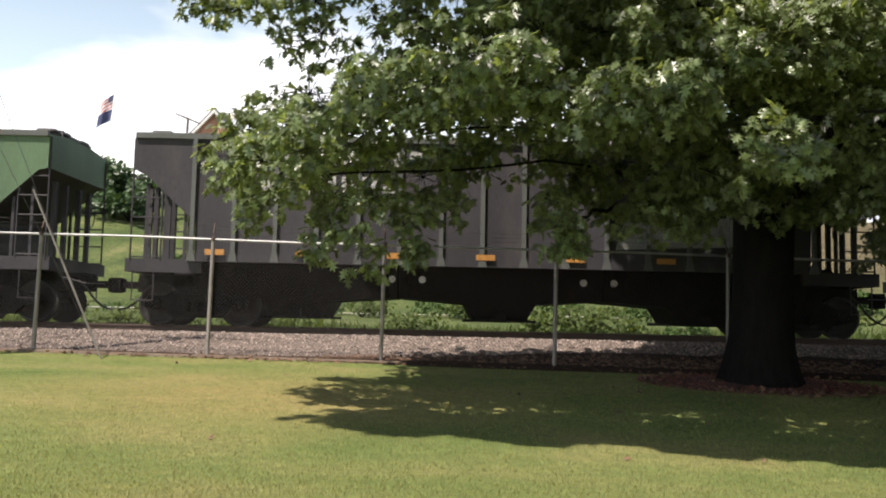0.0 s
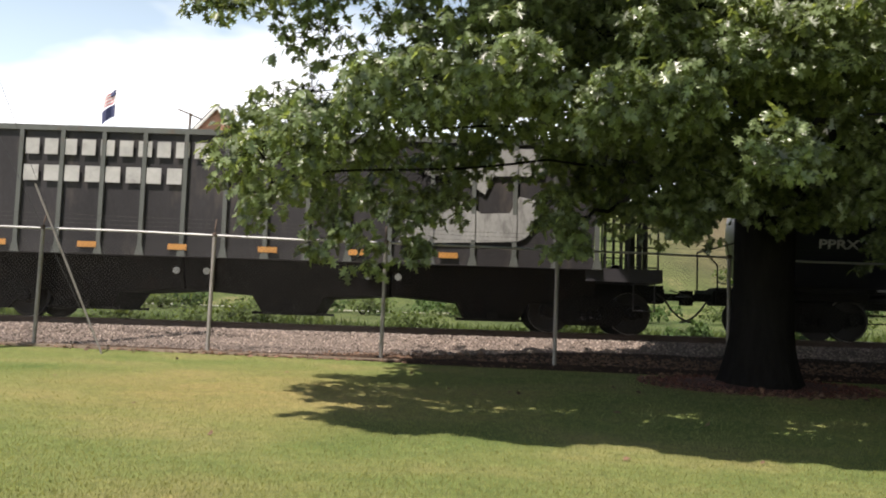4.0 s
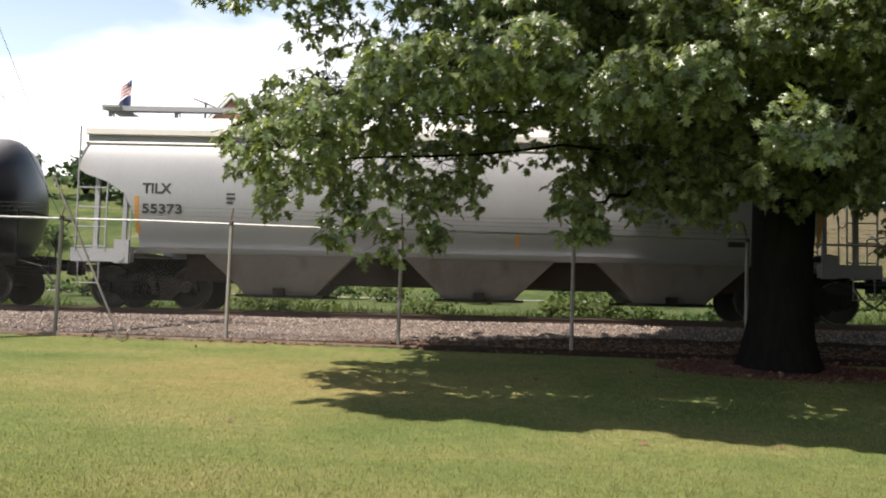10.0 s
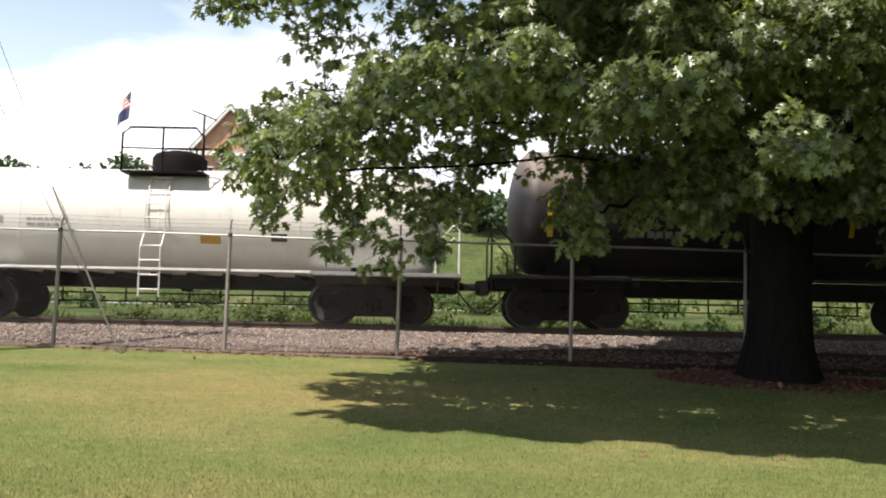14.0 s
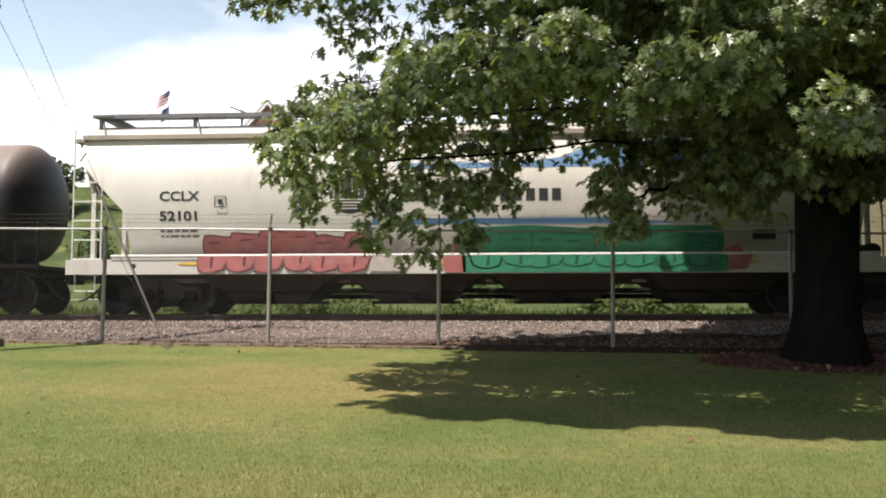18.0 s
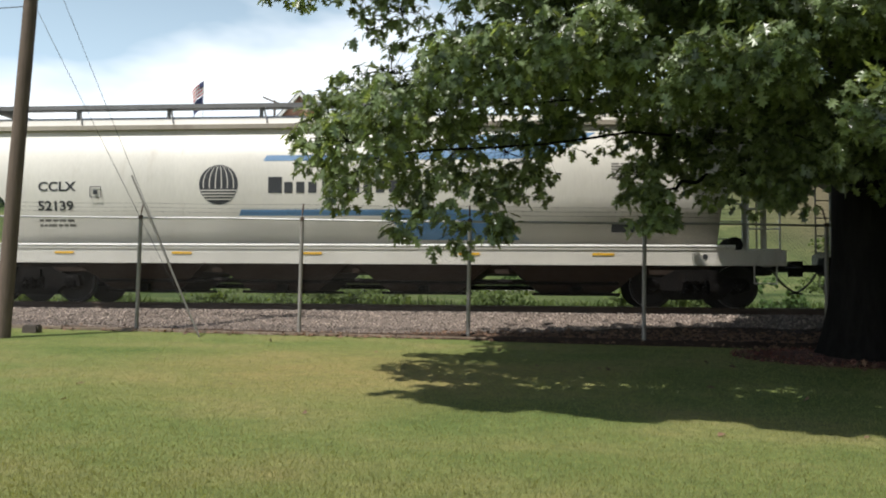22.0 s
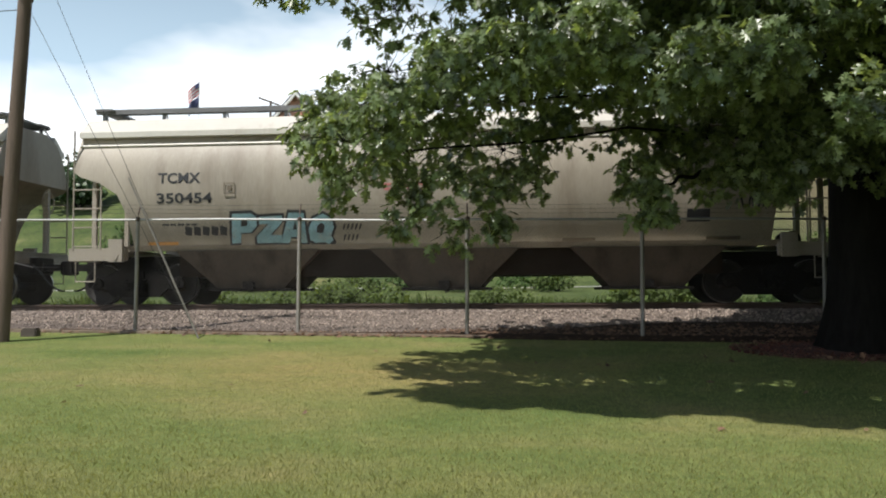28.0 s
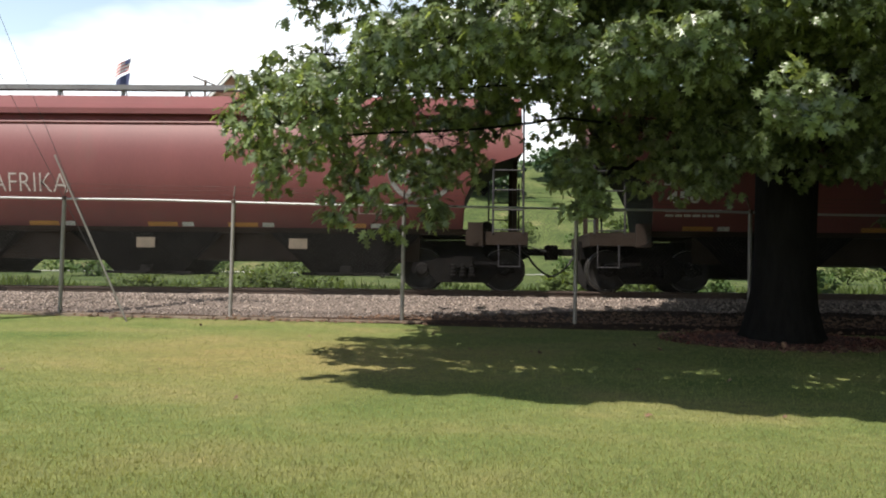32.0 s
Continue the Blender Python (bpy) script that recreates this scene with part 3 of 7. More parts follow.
def turns(way, rng, n, spread=0.8, flat=0.5):
    """Rotations that point leaves outward and a little down, with their faces mostly up."""
    d = np.asarray(way) + rng.normal(0, spread, (n, 3)) + np.array([0, 0, -0.35])
    d /= np.linalg.norm(d, axis=1)[:, None]
    up = np.array([-0.3, -0.65, 1.0]) + rng.normal(0, flat, (n, 3))
    x = np.cross(d, up)
    x /= np.linalg.norm(x, axis=1)[:, None] + 1e-9
    return np.stack([x, d, np.cross(x, d)], 2)


def lobe(x, y, z, r, dense=1.0):
    """One bough's end: flat layers of twigs that droop at the rim, each twig ending in a rosette of leaves."""
    rng = leaf_rng
    if x < -1.2 or x < -0.5 and z > 3.4:  # the outermost boughs are thin
        dense *= 0.6
    elif x > 0.2:
        dense *= 1.75
    tufts = max(10, int(42 * dense * (r / 0.5) ** 2))
    a, rho = rng.uniform(0, 2 * math.pi, tufts), np.sqrt(rng.uniform(0, 1, tufts))
    layer = rng.integers(0, 3, tufts) - 1
    grow = 1 - 0.18 * np.abs(layer + 0.35)
    wob = 1 + 0.28 * np.sin(3 * a + 7 * x + 2 * layer) * rho
    cx, cy = 1.15 * r * rho * grow * wob * np.cos(a), 1.25 * r * rho * grow * wob * np.sin(a)
    cz = r * (0.52 * layer + 0.20 - 0.46 * rho ** 2) + rng.normal(0, 0.10 * r, tufts)
    cen = np.stack([x + cx, y + cy, z + cz], 1)
    per = 5
    n = tufts * per
    turn = np.repeat(a, per) + np.tile(np.arange(per) * 2 * math.pi / per, tufts) * 0.9 + rng.normal(0, 0.35, n)
    dip = rng.normal(-0.62, 0.36, n) - 0.25 * np.repeat(rho, per)
    d = np.stack([np.cos(turn) * np.cos(dip), np.sin(turn) * np.cos(dip), np.sin(dip)], 1)
    up = np.array([-0.38, -0.55, 0.95]) + rng.normal(0, 0.45, (n, 3))
    side = np.cross(d, up)
    side /= np.linalg.norm(side, axis=1)[:, None] + 1e-9
    rots = np.stack([side, d, np.cross(side, d)], 2)
    at = np.repeat(cen, per, 0) + d * rng.uniform(0.01, 0.05, (n, 1)) + rng.normal(0, 0.02, (n, 3))
    ob = scatter("leafy_bough", LEAF_V, LEAF_T, at - np.array(T0), rng.uniform(0.105, 0.185, n), LEAF, tree, rng, rots=rots)
    tagged(ob, "green lobed oak leaves in rosettes")
    SWAYING.append(ob)
    bm = BM()
    for k in range(0, tufts, 1 if dense < 0.7 else 3):
        q = Vector(cen[k]) - T0
        hub = Vector((x, y + 0.2, z)) - T0
        bend = Vector((math.sin(5 * k), math.sin(7 * k), 0.5 + 0.5 * math.sin(3 * k))) * 0.22 * r
        tube(bm, [hub, hub.lerp(q, 0.5) + bend, q], 0.005, 4, 0.002)
    part("twig", bm, BARK, tree)
    return ob


bm = BM()
prev = None
for zz, rr in ((-0.3, 0.88), (0.0, 0.70), (0.15, 0.62), (0.4, 0.55), (0.8, 0.495), (1.5, 0.46), (2.6, 0.47), (3.6, 0.46), (5, 0.36), (8, 0.22), (11, 0.08)):
    ring = [bm.verts.new((rr * math.cos(a) * (1 + 0.10 * math.sin(5 * a + 1) * (rr > 0.5)) + 0.02 * zz, rr * math.sin(a) * (1 + 0.07 * math.sin(3 * a)), zz)) for a in (2 * math.pi * k / 20 for k in range(20))]
    if prev:
        for k in range(20):
            bm.faces.new((prev[k], prev[(k + 1) % 20], ring[(k + 1) % 20], ring[k]))
    prev = ring
part("trunk", bm, BARK, tree, "furrowed trunk, darkened for shade, flaring at its foot", smooth=True)


def limb(z0, *pts, r=0.13):
    """A crooked limb from the trunk through the given points."""
    bm = BM()
    way = [Vector((0, 0, z0))] + [Vector(p) - T0 for p in pts]
    line = []
    for a, b in zip(way, way[1:]):
        for k in range(4):
            p = a.lerp(b, k / 4)
            line.append(p + 0.13 * noise.noise_vector(p * 1.7) * (1 if line else 0))
    tube(bm, line + [way[-1]], r, 8, 0.012)
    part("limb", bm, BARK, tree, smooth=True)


limb(2.9, (3.6, 12.6, 3.0), (1.4, 11.4, 2.95), (-0.9, 10.5, 2.6), (-2.1, 10.2, 2.4), r=0.024)
limb(3.1, (4.4, 12.0, 3.3), (2.6, 10.6, 3.2), (0.8, 10.6, 3.2), (-0.9, 10.8, 3.15), r=0.022)
limb(3.3, (3.4, 12.9, 4.0), (0.6, 11.8, 4.3), (-1.2, 11.2, 4.2), r=0.07)
limb(2.8, (5.2, 11.6, 3.1), (4.4, 9.8, 3.2), (3.6, 8.6, 2.9), r=0.1)
limb(3.2, (5.9, 11.8, 3.6), (5.6, 9.6, 3.6), (4.2, 8.4, 3.0), r=0.1)
limb(3.0, (3.9, 12.9, 2.7), (2.4, 11.8, 2.4), (1.6, 10.6, 2.1), r=0.08)
limb(3.8, (7.5, 12.0, 5.0), (9.5, 10.5, 6.0), r=0.14)
limb(4.2, (4.5, 15.5, 5.5), (3.0, 17.5, 6.8), r=0.14)
limb(4.6, (2.5, 12.5, 6.5), (-0.8, 11.5, 7.6), r=0.14)
limb(5.0, (6.5, 15.0, 7.0), (8.5, 16.5, 8.5), r=0.13)
limb(4.4, (4.6, 10.4, 5.8), (3.6, 7.4, 6.6), (1.0, 5.4, 7.0), r=0.13)
limb(4.8, (6.4, 10.0, 6.2), (7.4, 6.6, 6.8), (8.0, 5.0, 7.0), r=0.12)
lobe(-2.64, 10.5, 2.93, 0.32)
lobe(-2.58, 10, 2.53, 0.32)
lobe(-2.18, 10.5, 3.26, 0.49)
lobe(-2.22, 10, 2.08, 0.30)
lobe(-1.64, 10, 2.58, 0.53)
lobe(-1.85, 11, 3.73, 0.51)
lobe(-2.40, 10.5, 4.64, 0.28)
lobe(-2.86, 10.5, 4.66, 0.24)
lobe(-3.24, 10.5, 4.74, 0.20)
lobe(-1.75, 11, 4.60, 0.50, 0.4)
lobe(-1.50, 9.6, 1.62, 0.2)
lobe(-1.06, 10, 3.07, 0.52)
lobe(-0.85, 12.2, 2.85, 0.60, 0.55)
lobe(-0.98, 11, 4.22, 0.73, 0.4)
lobe(-0.30, 9, 3.30, 0.54)
lobe(-0.02, 12.2, 2.79, 0.55, 0.55)
lobe(0.36, 12.2, 3.64, 0.70, 0.55)
lobe(0.42, 9, 3.76, 0.60)
lobe(0.80, 8.8, 3.37, 0.41)
lobe(1.43, 12.2, 3.38, 0.62, 0.55)
lobe(1.40, 10, 1.91, 0.30)
lobe(2.18, 12.2, 2.79, 0.55, 0.55)
lobe(1.96, 10, 3.52, 0.66)
lobe(2.78, 11, 2.40, 0.47)
lobe(2.32, 8.8, 3.45, 0.50)
lobe(1.81, 10, 4.34, 0.66)
lobe(3.28, 11, 2.93, 0.66)
lobe(3.30, 10, 4.18, 0.73)
lobe(3.1, 8.9, 4.15, 0.45)
lobe(4.65, 9.6, 3.75, 0.50)
lobe(4.74, 10.5, 3.25, 0.63)
lobe(5.45, 11, 2.71, 0.51)
lobe(-0.36, 10, 1.68, 0.21)
lobe(-1.05, 9.6, 1.98, 0.27)
lobe(-0.75, 9.8, 2.2, 0.24)
lobe(-0.32, 10.1, 2.02, 0.2)
lobe(-1.35, 9.7, 2.15, 0.22)
lobe(3.11, 11, 2.15, 0.26)
lobe(-0.34, 9.5, 4.16, 0.50)
lobe(1.08, 9.5, 4.21, 0.50)
lobe(2.24, 9, 4.13, 0.48)
# the next seven stand out of view, added to shade trunk and train
lobe(8.6, 14.0, 3.6, 1.4, 0.8)
lobe(10.2, 15.0, 4.0, 1.6, 0.7)
lobe(9.0, 16.2, 4.4, 1.4, 0.7)
lobe(7.8, 15.0, 4.8, 1.3, 0.7)
lobe(11.5, 13.0, 3.8, 1.5, 0.6)
lobe(8.4, 15.2, 2.7, 0.8, 0.8)
lobe(9.7, 15.0, 2.4, 0.9, 0.8)
lobe(-1.69, 11, 2.69, 0.42)
lobe(-0.99, 11.5, 2.88, 0.5, 0.55)
lobe(-0.28, 11, 2.66, 0.5, 0.55)
lobe(0.03, 11, 2.30, 0.32)
lobe(-0.48, 11, 2.17, 0.25)
lobe(0.33, 12, 3.10, 0.4)
lobe(1.42, 11, 2.35, 0.3)
lobe(1.86, 12, 2.91, 0.4)
lobe(2.47, 11.5, 2.92, 0.5)
lobe(3.16, 11.5, 2.48, 0.42)
lobe(3.54, 11.5, 2.26, 0.3)
lobe(3.86, 11.8, 2.70, 0.45)
lobe(1.50, 10, 1.81, 0.26)
lobe(-1.24, 9.6, 1.74, 0.36)
lobe(-0.85, 9.6, 1.50, 0.2)
lobe(-0.35, 10, 1.61, 0.16)
lobe(-1.70, 10.5, 4.42, 0.5, 0.4)
lobe(-0.84, 10.5, 4.51, 0.6, 0.4)
lobe(0.09, 10.5, 4.61, 0.6)
lobe(1.02, 10.5, 4.57, 0.6)
lobe(1.96, 11, 4.70, 0.6)
lobe(2.85, 11, 4.57, 0.6)
lobe(2.94, 10.5, 3.75, 0.5)
lobe(3.45, 11, 3.31, 0.6)
lobe(4.37, 11.5, 4.07, 0.7)
lobe(5.13, 11.5, 4.09, 0.7)
lobe(5.32, 12.3, 2.83, 0.6)
lobe(4.55, 12.4, 3.07, 0.5)
lobe(6.06, 12.5, 3.13, 0.7)
lobe(-2.71, 10, 2.89, 0.22)
lobe(-2.38, 10, 3.18, 0.3)
lobe(-2.55, 10, 2.42, 0.27)
lobe(-2.10, 10, 2.91, 0.4)
lobe(-1.93, 10, 2.37, 0.4)
lobe(-2.14, 9.8, 2.00, 0.25)
lobe(-1.63, 10, 3.13, 0.45)
lobe(-1.24, 10, 3.42, 0.4)
lobe(-2.02, 9.1, 2.46, 0.36)
lobe(-1.59, 9.1, 2.60, 0.4, 1.8)
lobe(-0.96, 9.5, 2.90, 0.5)
lobe(-0.35, 10, 3.17, 0.5, 0.55)
lobe(0.48, 10.5, 3.39, 0.5, 0.55)
lobe(1.26, 10.5, 3.56, 0.5, 0.55)
lobe(-0.50, 10, 3.72, 0.5)
lobe(0.17, 9.5, 3.39, 0.4)
lobe(-3.32, 10.5, 4.99, 0.26)
lobe(-2.94, 10.5, 4.73, 0.26)
lobe(-2.47, 10.5, 4.91, 0.42)
lobe(-1.74, 10.6, 4.86, 0.5)
lobe(-1.88, 10.6, 4.34, 0.36, 0.4)
lobe(-1.01, 10.6, 5.23, 0.6)
lobe(0.02, 10.6, 5.21, 0.6)
lobe(1.03, 10.6, 5.19, 0.6)
lobe(2.21, 10.8, 5.17, 0.6)
lobe(3.29, 10.8, 5.07, 0.6)
lobe(4.35, 10.8, 5.05, 0.6)
# the shaded inside of the crown
lobe(2.6, 12.6, 4.6, 1.3, 0.55)
lobe(5.0, 13.2, 4.6, 1.6, 0.5)
lobe(0.4, 12.4, 4.4, 1.0, 0.7)
lobe(7.2, 12.6, 3.8, 1.3, 0.7)
lobe(3.9, 12.4, 3.4, 0.8, 0.55)


# sprays at the front that the sun reaches through openings in the crown
WINDOWS = []
for sx, sy, sz, sr in ((-0.21, 9.0, 3.42, 0.40), (0.71, 8.4, 3.35, 0.46), (1.50, 8.6, 2.82, 0.26), (2.27, 7.9, 3.09, 0.28), (3.04, 8.6, 3.68, 0.30), (4.02, 9.0, 4.05, 0.38), (2.04, 8.8, 3.95, 0.28), (3.2, 8.0, 2.58, 0.38), (3.71, 9, 3.92, 0.5), (4.22, 9, 4.05, 0.5), (1.64, 8.2, 3.07, 0.36), (-0.87, 8.8, 3.2, 0.40), (2.14, 8.2, 3.1, 0.36), (-2.2, 9.3, 2.55, 0.3), (-1.7, 9.2, 2.95, 0.36), (4.75, 9.2, 3.95, 0.36), (3.55, 9.4, 4.65, 0.36), (4.9, 9.9, 4.75, 0.36)):
    lobe(sx, sy, sz, sr, 1.7)
    WINDOWS.append((sx + 0.36 * sz, sy + 0.42 * sz, sr * sr))


def track_edge(fy):
    """Where along x the crown's shade begins over the track: the train is in the sun as far as the trunk."""
    return float(np.interp(fy, [16.0, 17.0, 17.8, 22.0], [3.6, 4.4, 5.0, 5.4])) + 0.5 * noise.noise((fy, 1, 7))


def upper_crown():
    """The rest of the broad crown, above and behind, in tufts round a flattened dome; unseen, set out for its shade."""
    rng = np.random.default_rng(3)
    pts = []
    while len(pts) < 6400:
        p = rng.uniform(-1, 1, 3)
        s = (np.abs(p) ** 2.5).sum() ** 0.4
        if not 0.72 < s < 1 or rng.random() < 0.25 and noise.noise(p * 3.5) > 0.25:
            continue
        q = np.array([5.6, 11.7, 8.4]) + p * np.array([8.6, 7.6, 6.0])
        if q[2] < 1.4 + 0.40 * max(q[1], 6) or q[2] < 4.4 and q[1] < 14:
            continue
        # open sky over the boughs that face the lawn, dense leaves behind and beyond them
        fx, fy = q[0] + 0.36 * q[2], q[1] + 0.42 * q[2]
        open_sky = float(np.interp(fx + max(0.0, min(1.4, 1.6 * (fy - 10.7))), [-0.9, -0.2, 0.8, 2.4, 5.0, 7.5], [1.0, 0.55, 0.4, 0.32, 0.1, 0.05]))
        lit = any((fx - a) ** 2 + (fy - b) ** 2 < 2.3 * c for a, b, c in WINDOWS)
        if fy > 16.0 + 0.4 * noise.noise((fx, 4, 2)) and fx < track_edge(fy):
            continue
        if lit or 9.2 < fy < 13.2 and rng.random() < open_sky:
            continue
        pts.append(q)
    # long unseen boughs added high over the lawn for shade, with a ragged outer edge
    for k in range(2200):
        fx, z = rng.uniform(-0.7, 12.5), rng.uniform(8.0, 12.5)
        edge = 7.75 + 0.6 * noise.noise((fx * 0.8, 0, 6)) + 0.6 * max(0.0, 0.8 - fx)
        fy = rng.uniform(edge, 9.5)
        if all((fx - a) ** 2 + (fy - b) ** 2 > 2.1 * c for a, b, c in WINDOWS):
            pts.append(np.array([fx - 0.36 * z, fy - 0.42 * z, z]))
    # and over the fence and the track, added for the shade there
    for k in range(3800):
        fx, fy, z = rng.uniform(2.4, 15.5), rng.uniform(15.2, 22.0), rng.uniform(6.2, 10.5)
        if fy > 16.0 and (fx < track_edge(fy) or fx < track_edge(fy) + 1.9 and rng.random() < 0.25):
            continue
        pts.append(np.array([fx - 0.36 * z, fy - 0.42 * z, z]))
    for k in range(1800):
        fx, fy, z = rng.uniform(7.2, 13.0), rng.uniform(16.5, 22.0), rng.uniform(6.5, 10.5)
        pts.append(np.array([fx - 0.36 * z, fy - 0.42 * z, z]))
    # an unseen bough along the fence, added to darken its foot with shade
    for k in range(1700):
        fx, fy, z = rng.uniform(0.6, 11.0), rng.uniform(14.2, 16.2), rng.uniform(7.0, 10.5)
        if fy < 16.15 - 0.6 * max(0.0, 1.8 - fx) + 0.25 * noise.noise((fx * 1.5, 2, 2)):
            pts.append(np.array([fx - 0.36 * z, fy - 0.42 * z, z]))
    pts = np.array(pts)
    per = 10
    at = np.repeat(pts, per, 0) + rng.normal(0, 0.33, (len(pts) * per, 3))
    way = np.repeat(pts - np.array([5.6, 12, 6]), per, 0)
    # the openings stay clear of stray leaves
    lx, ly = at[:, 0] + 0.36 * at[:, 2], at[:, 1] + 0.42 * at[:, 2]
    front = 7.85 + 0.3 * np.sin(1.3 * lx) + 0.14 * np.sin(4.1 * lx + 1) + 0.55 * np.clip(0.7 - lx, 0, 2)
    clear = (ly > front + np.abs(rng.normal(0, 0.16, len(lx)))) & ~((lx < -0.45) & (ly > 9.8) & (ly < 12.4))
    for a, b, c in WINDOWS:
        clear &= (lx - a) ** 2 + (ly - b) ** 2 > 1.45 * c
    at, way = at[clear], way[clear]
    way /= np.linalg.norm(way, axis=1)[:, None]
    ob = scatter("crown", CLUMP_V, CLUMP_T, at - np.array(T0), rng.uniform(0.16, 0.30, len(at)), LEAF, tree, rng, rots=turns(way, rng, len(at)))
    tagged(ob, "dense dark green crown of leaves")


upper_crown()


def shade_skirt():
    """Unseen low boughs round the side away from the open lawn, added to block skylight."""
    rng = np.random.default_rng(17)
    n = 4000
    a = rng.uniform(-1.25, 1.5, n)
    r = rng.uniform(0.62, 1.0, n) ** 0.5
    x, y = TREE_X + 8.0 * r * np.cos(a), TREE_Y - 0.6 + 7.0 * r * np.sin(a)
    z = rng.uniform(0.9, 5.2, n) + 0.5 * np.sin(3 * a)
    # nothing hangs between the lawn and the trunk
    keep = (x > 0.62 * y + 0.9) | (y > 15.8)
    keep &= (y < 15.8) | (z > 3.6)
    pts = np.stack([x, y, z], 1)[keep]
    per = 10
    at = np.repeat(pts, per, 0) + rng.normal(0, 0.2, (len(pts) * per, 3))
    way = np.repeat(pts - np.array([TREE_X, TREE_Y, 5.0]), per, 0)
    way /= np.linalg.norm(way, axis=1)[:, None]
    ob = scatter("shade_bough", CLUMP_V, CLUMP_T, at - np.array(T0), rng.uniform(0.16, 0.30, len(at)), LEAF, tree, rng, rots=turns(way, rng, len(at)))
    tagged(ob, "unseen low boughs added to block skylight")


shade_skirt()

# ---- beyond the track: weeds, path, bushes, house, flagpole ----
WEED = leafy("rank weed leaf", (0.105, 0.145, 0.05), 0.45, 0.4, 0.6, 0.15)
BUSH = leafy("bush leaf", (0.065, 0.11, 0.035), 0.4, 0.3, 0.6, 0.15)
FAR_LEAF = leafy("far tree leaf", (0.045, 0.085, 0.03), 0.35, 0.2)
GRASS = leafy("lawn grass blade", (0.238, 0.25, 0.097), 0.4, 0.45, 0.6)
DEAD = leafy("dry brown leaf", (0.15, 0.088, 0.055), 0.6, 0.1, 0.8)
PATH_STONE = material("pale concrete path", (0.45, 0.44, 0.41), 0.85, vary=0.15, stain=1, bump=0.2)
BRICK = material("orange-red brick", (0.50, 0.27, 0.19), 0.85, vary=0.2, grain=6, stain=2, bump=0.2)
TRIM = material("white house trim paint", (0.75, 0.75, 0.72), 0.6, vary=0.1)
SHINGLE = material("grey roof shingle", (0.20, 0.20, 0.21), 0.9, vary=0.2, grain=8, stain=2, bump=0.3)
GLASS = material("dark window glass", (0.03, 0.035, 0.04), 0.1, vary=0.05, bump=0)
FLAG_RED = material("red flag cloth", (0.60, 0.20, 0.20), 0.8, bump=0)
FLAG_WHITE = material("white flag cloth", (0.75, 0.75, 0.75), 0.8, bump=0)
FLAG_BLUE = material("dark blue flag cloth", (0.06, 0.07, 0.15), 0.8, bump=0)
MULCH = material("reddish bark mulch", (0.105, 0.040, 0.028), 0.95, vary=0.4, grain=20, stain=3, bump=0.8, island=0.5)

BLADE_V = np.array([(-0.5, 0, 0), (0.5, 0, 0), (0.12, 0.25, 0.6), (0.0, 0.6, 1.0)])
BLADE_T = np.array([(0, 1, 2), (0, 2, 3)])


def upright(rng, n, lean=0.35, width=0.12):
    """Blades that stand up and lean any way; their width is a share of their height."""
    a = rng.uniform(0, 2 * math.pi, n)
    c, s = np.cos(a), np.sin(a)
    tx, ty = rng.normal(0, lean, n), rng.normal(0, lean, n)
    z = np.stack([tx, ty, np.ones(n)], 1)
    z /= np.linalg.norm(z, axis=1)[:, None]
    x = np.stack([c * width, s * width, np.zeros(n)], 1)
    y = np.stack([-s * lean, c * lean, np.zeros(n)], 1)
    return np.stack([x, y, z], 2)


def grass():
    rng = np.random.default_rng(21)
    n = 300000
    y = 3.9 + 10.8 * rng.uniform(0, 1, n) ** 1.6
    x = rng.uniform(-1, 1, n) * (0.66 * y + 0.6)
    z = np.array([ground_z(0, b) for b in np.linspace(3, 15.06, 200)])
    zz = np.interp(y, np.linspace(3, 15.06, 200), z)
    scatter("grass", BLADE_V, BLADE_T, np.stack([x, y, zz - 0.004], 1), rng.uniform(0.012, 0.034, n) * np.interp(y, [4, 9], [1.5, 1.0]), GRASS, None, rng, rots=upright(rng, n, 0.42, 0.17))
    ob = bpy.data.objects["grass"]
    tagged(ob, "short mown lawn grass with drier blades", "grass", kind="stuff")


def weeds():
    rng = np.random.default_rng(22)
    n = 9000
    x, y = rng.uniform(-16, 17, n), 22.6 + 7 * rng.uniform(0, 1, n) ** 1.6
    z = np.array([ground_z(a, b) for a, b in zip(x, y)])
    h = rng.uniform(0.10, 0.30, n) * (1 + 0.9 * np.sin(x * 0.9 + y) * np.sin(x * 0.37))
    ob = scatter("weeds", BLADE_V, BLADE_T, np.stack([x, y, z - 0.02], 1), np.abs(h) + 0.06, WEED, None, rng, rots=upright(rng, n, 0.4, 0.28))
    tagged(ob, "tall green weeds along the far side of the track", "weeds", kind="stuff")


def bed_z(x, y):
    """The top of the ground or of the ballast that lies on it."""
    ballast = float(np.interp(y, [15.34, 15.35, 16.2, 17.6], [-9.0, 0.03, 0.16, 0.37])) + GRADE * x * max(0, min(1, (y - 15.06) / 2.6))
    return max(ground_z(x, y), ballast)


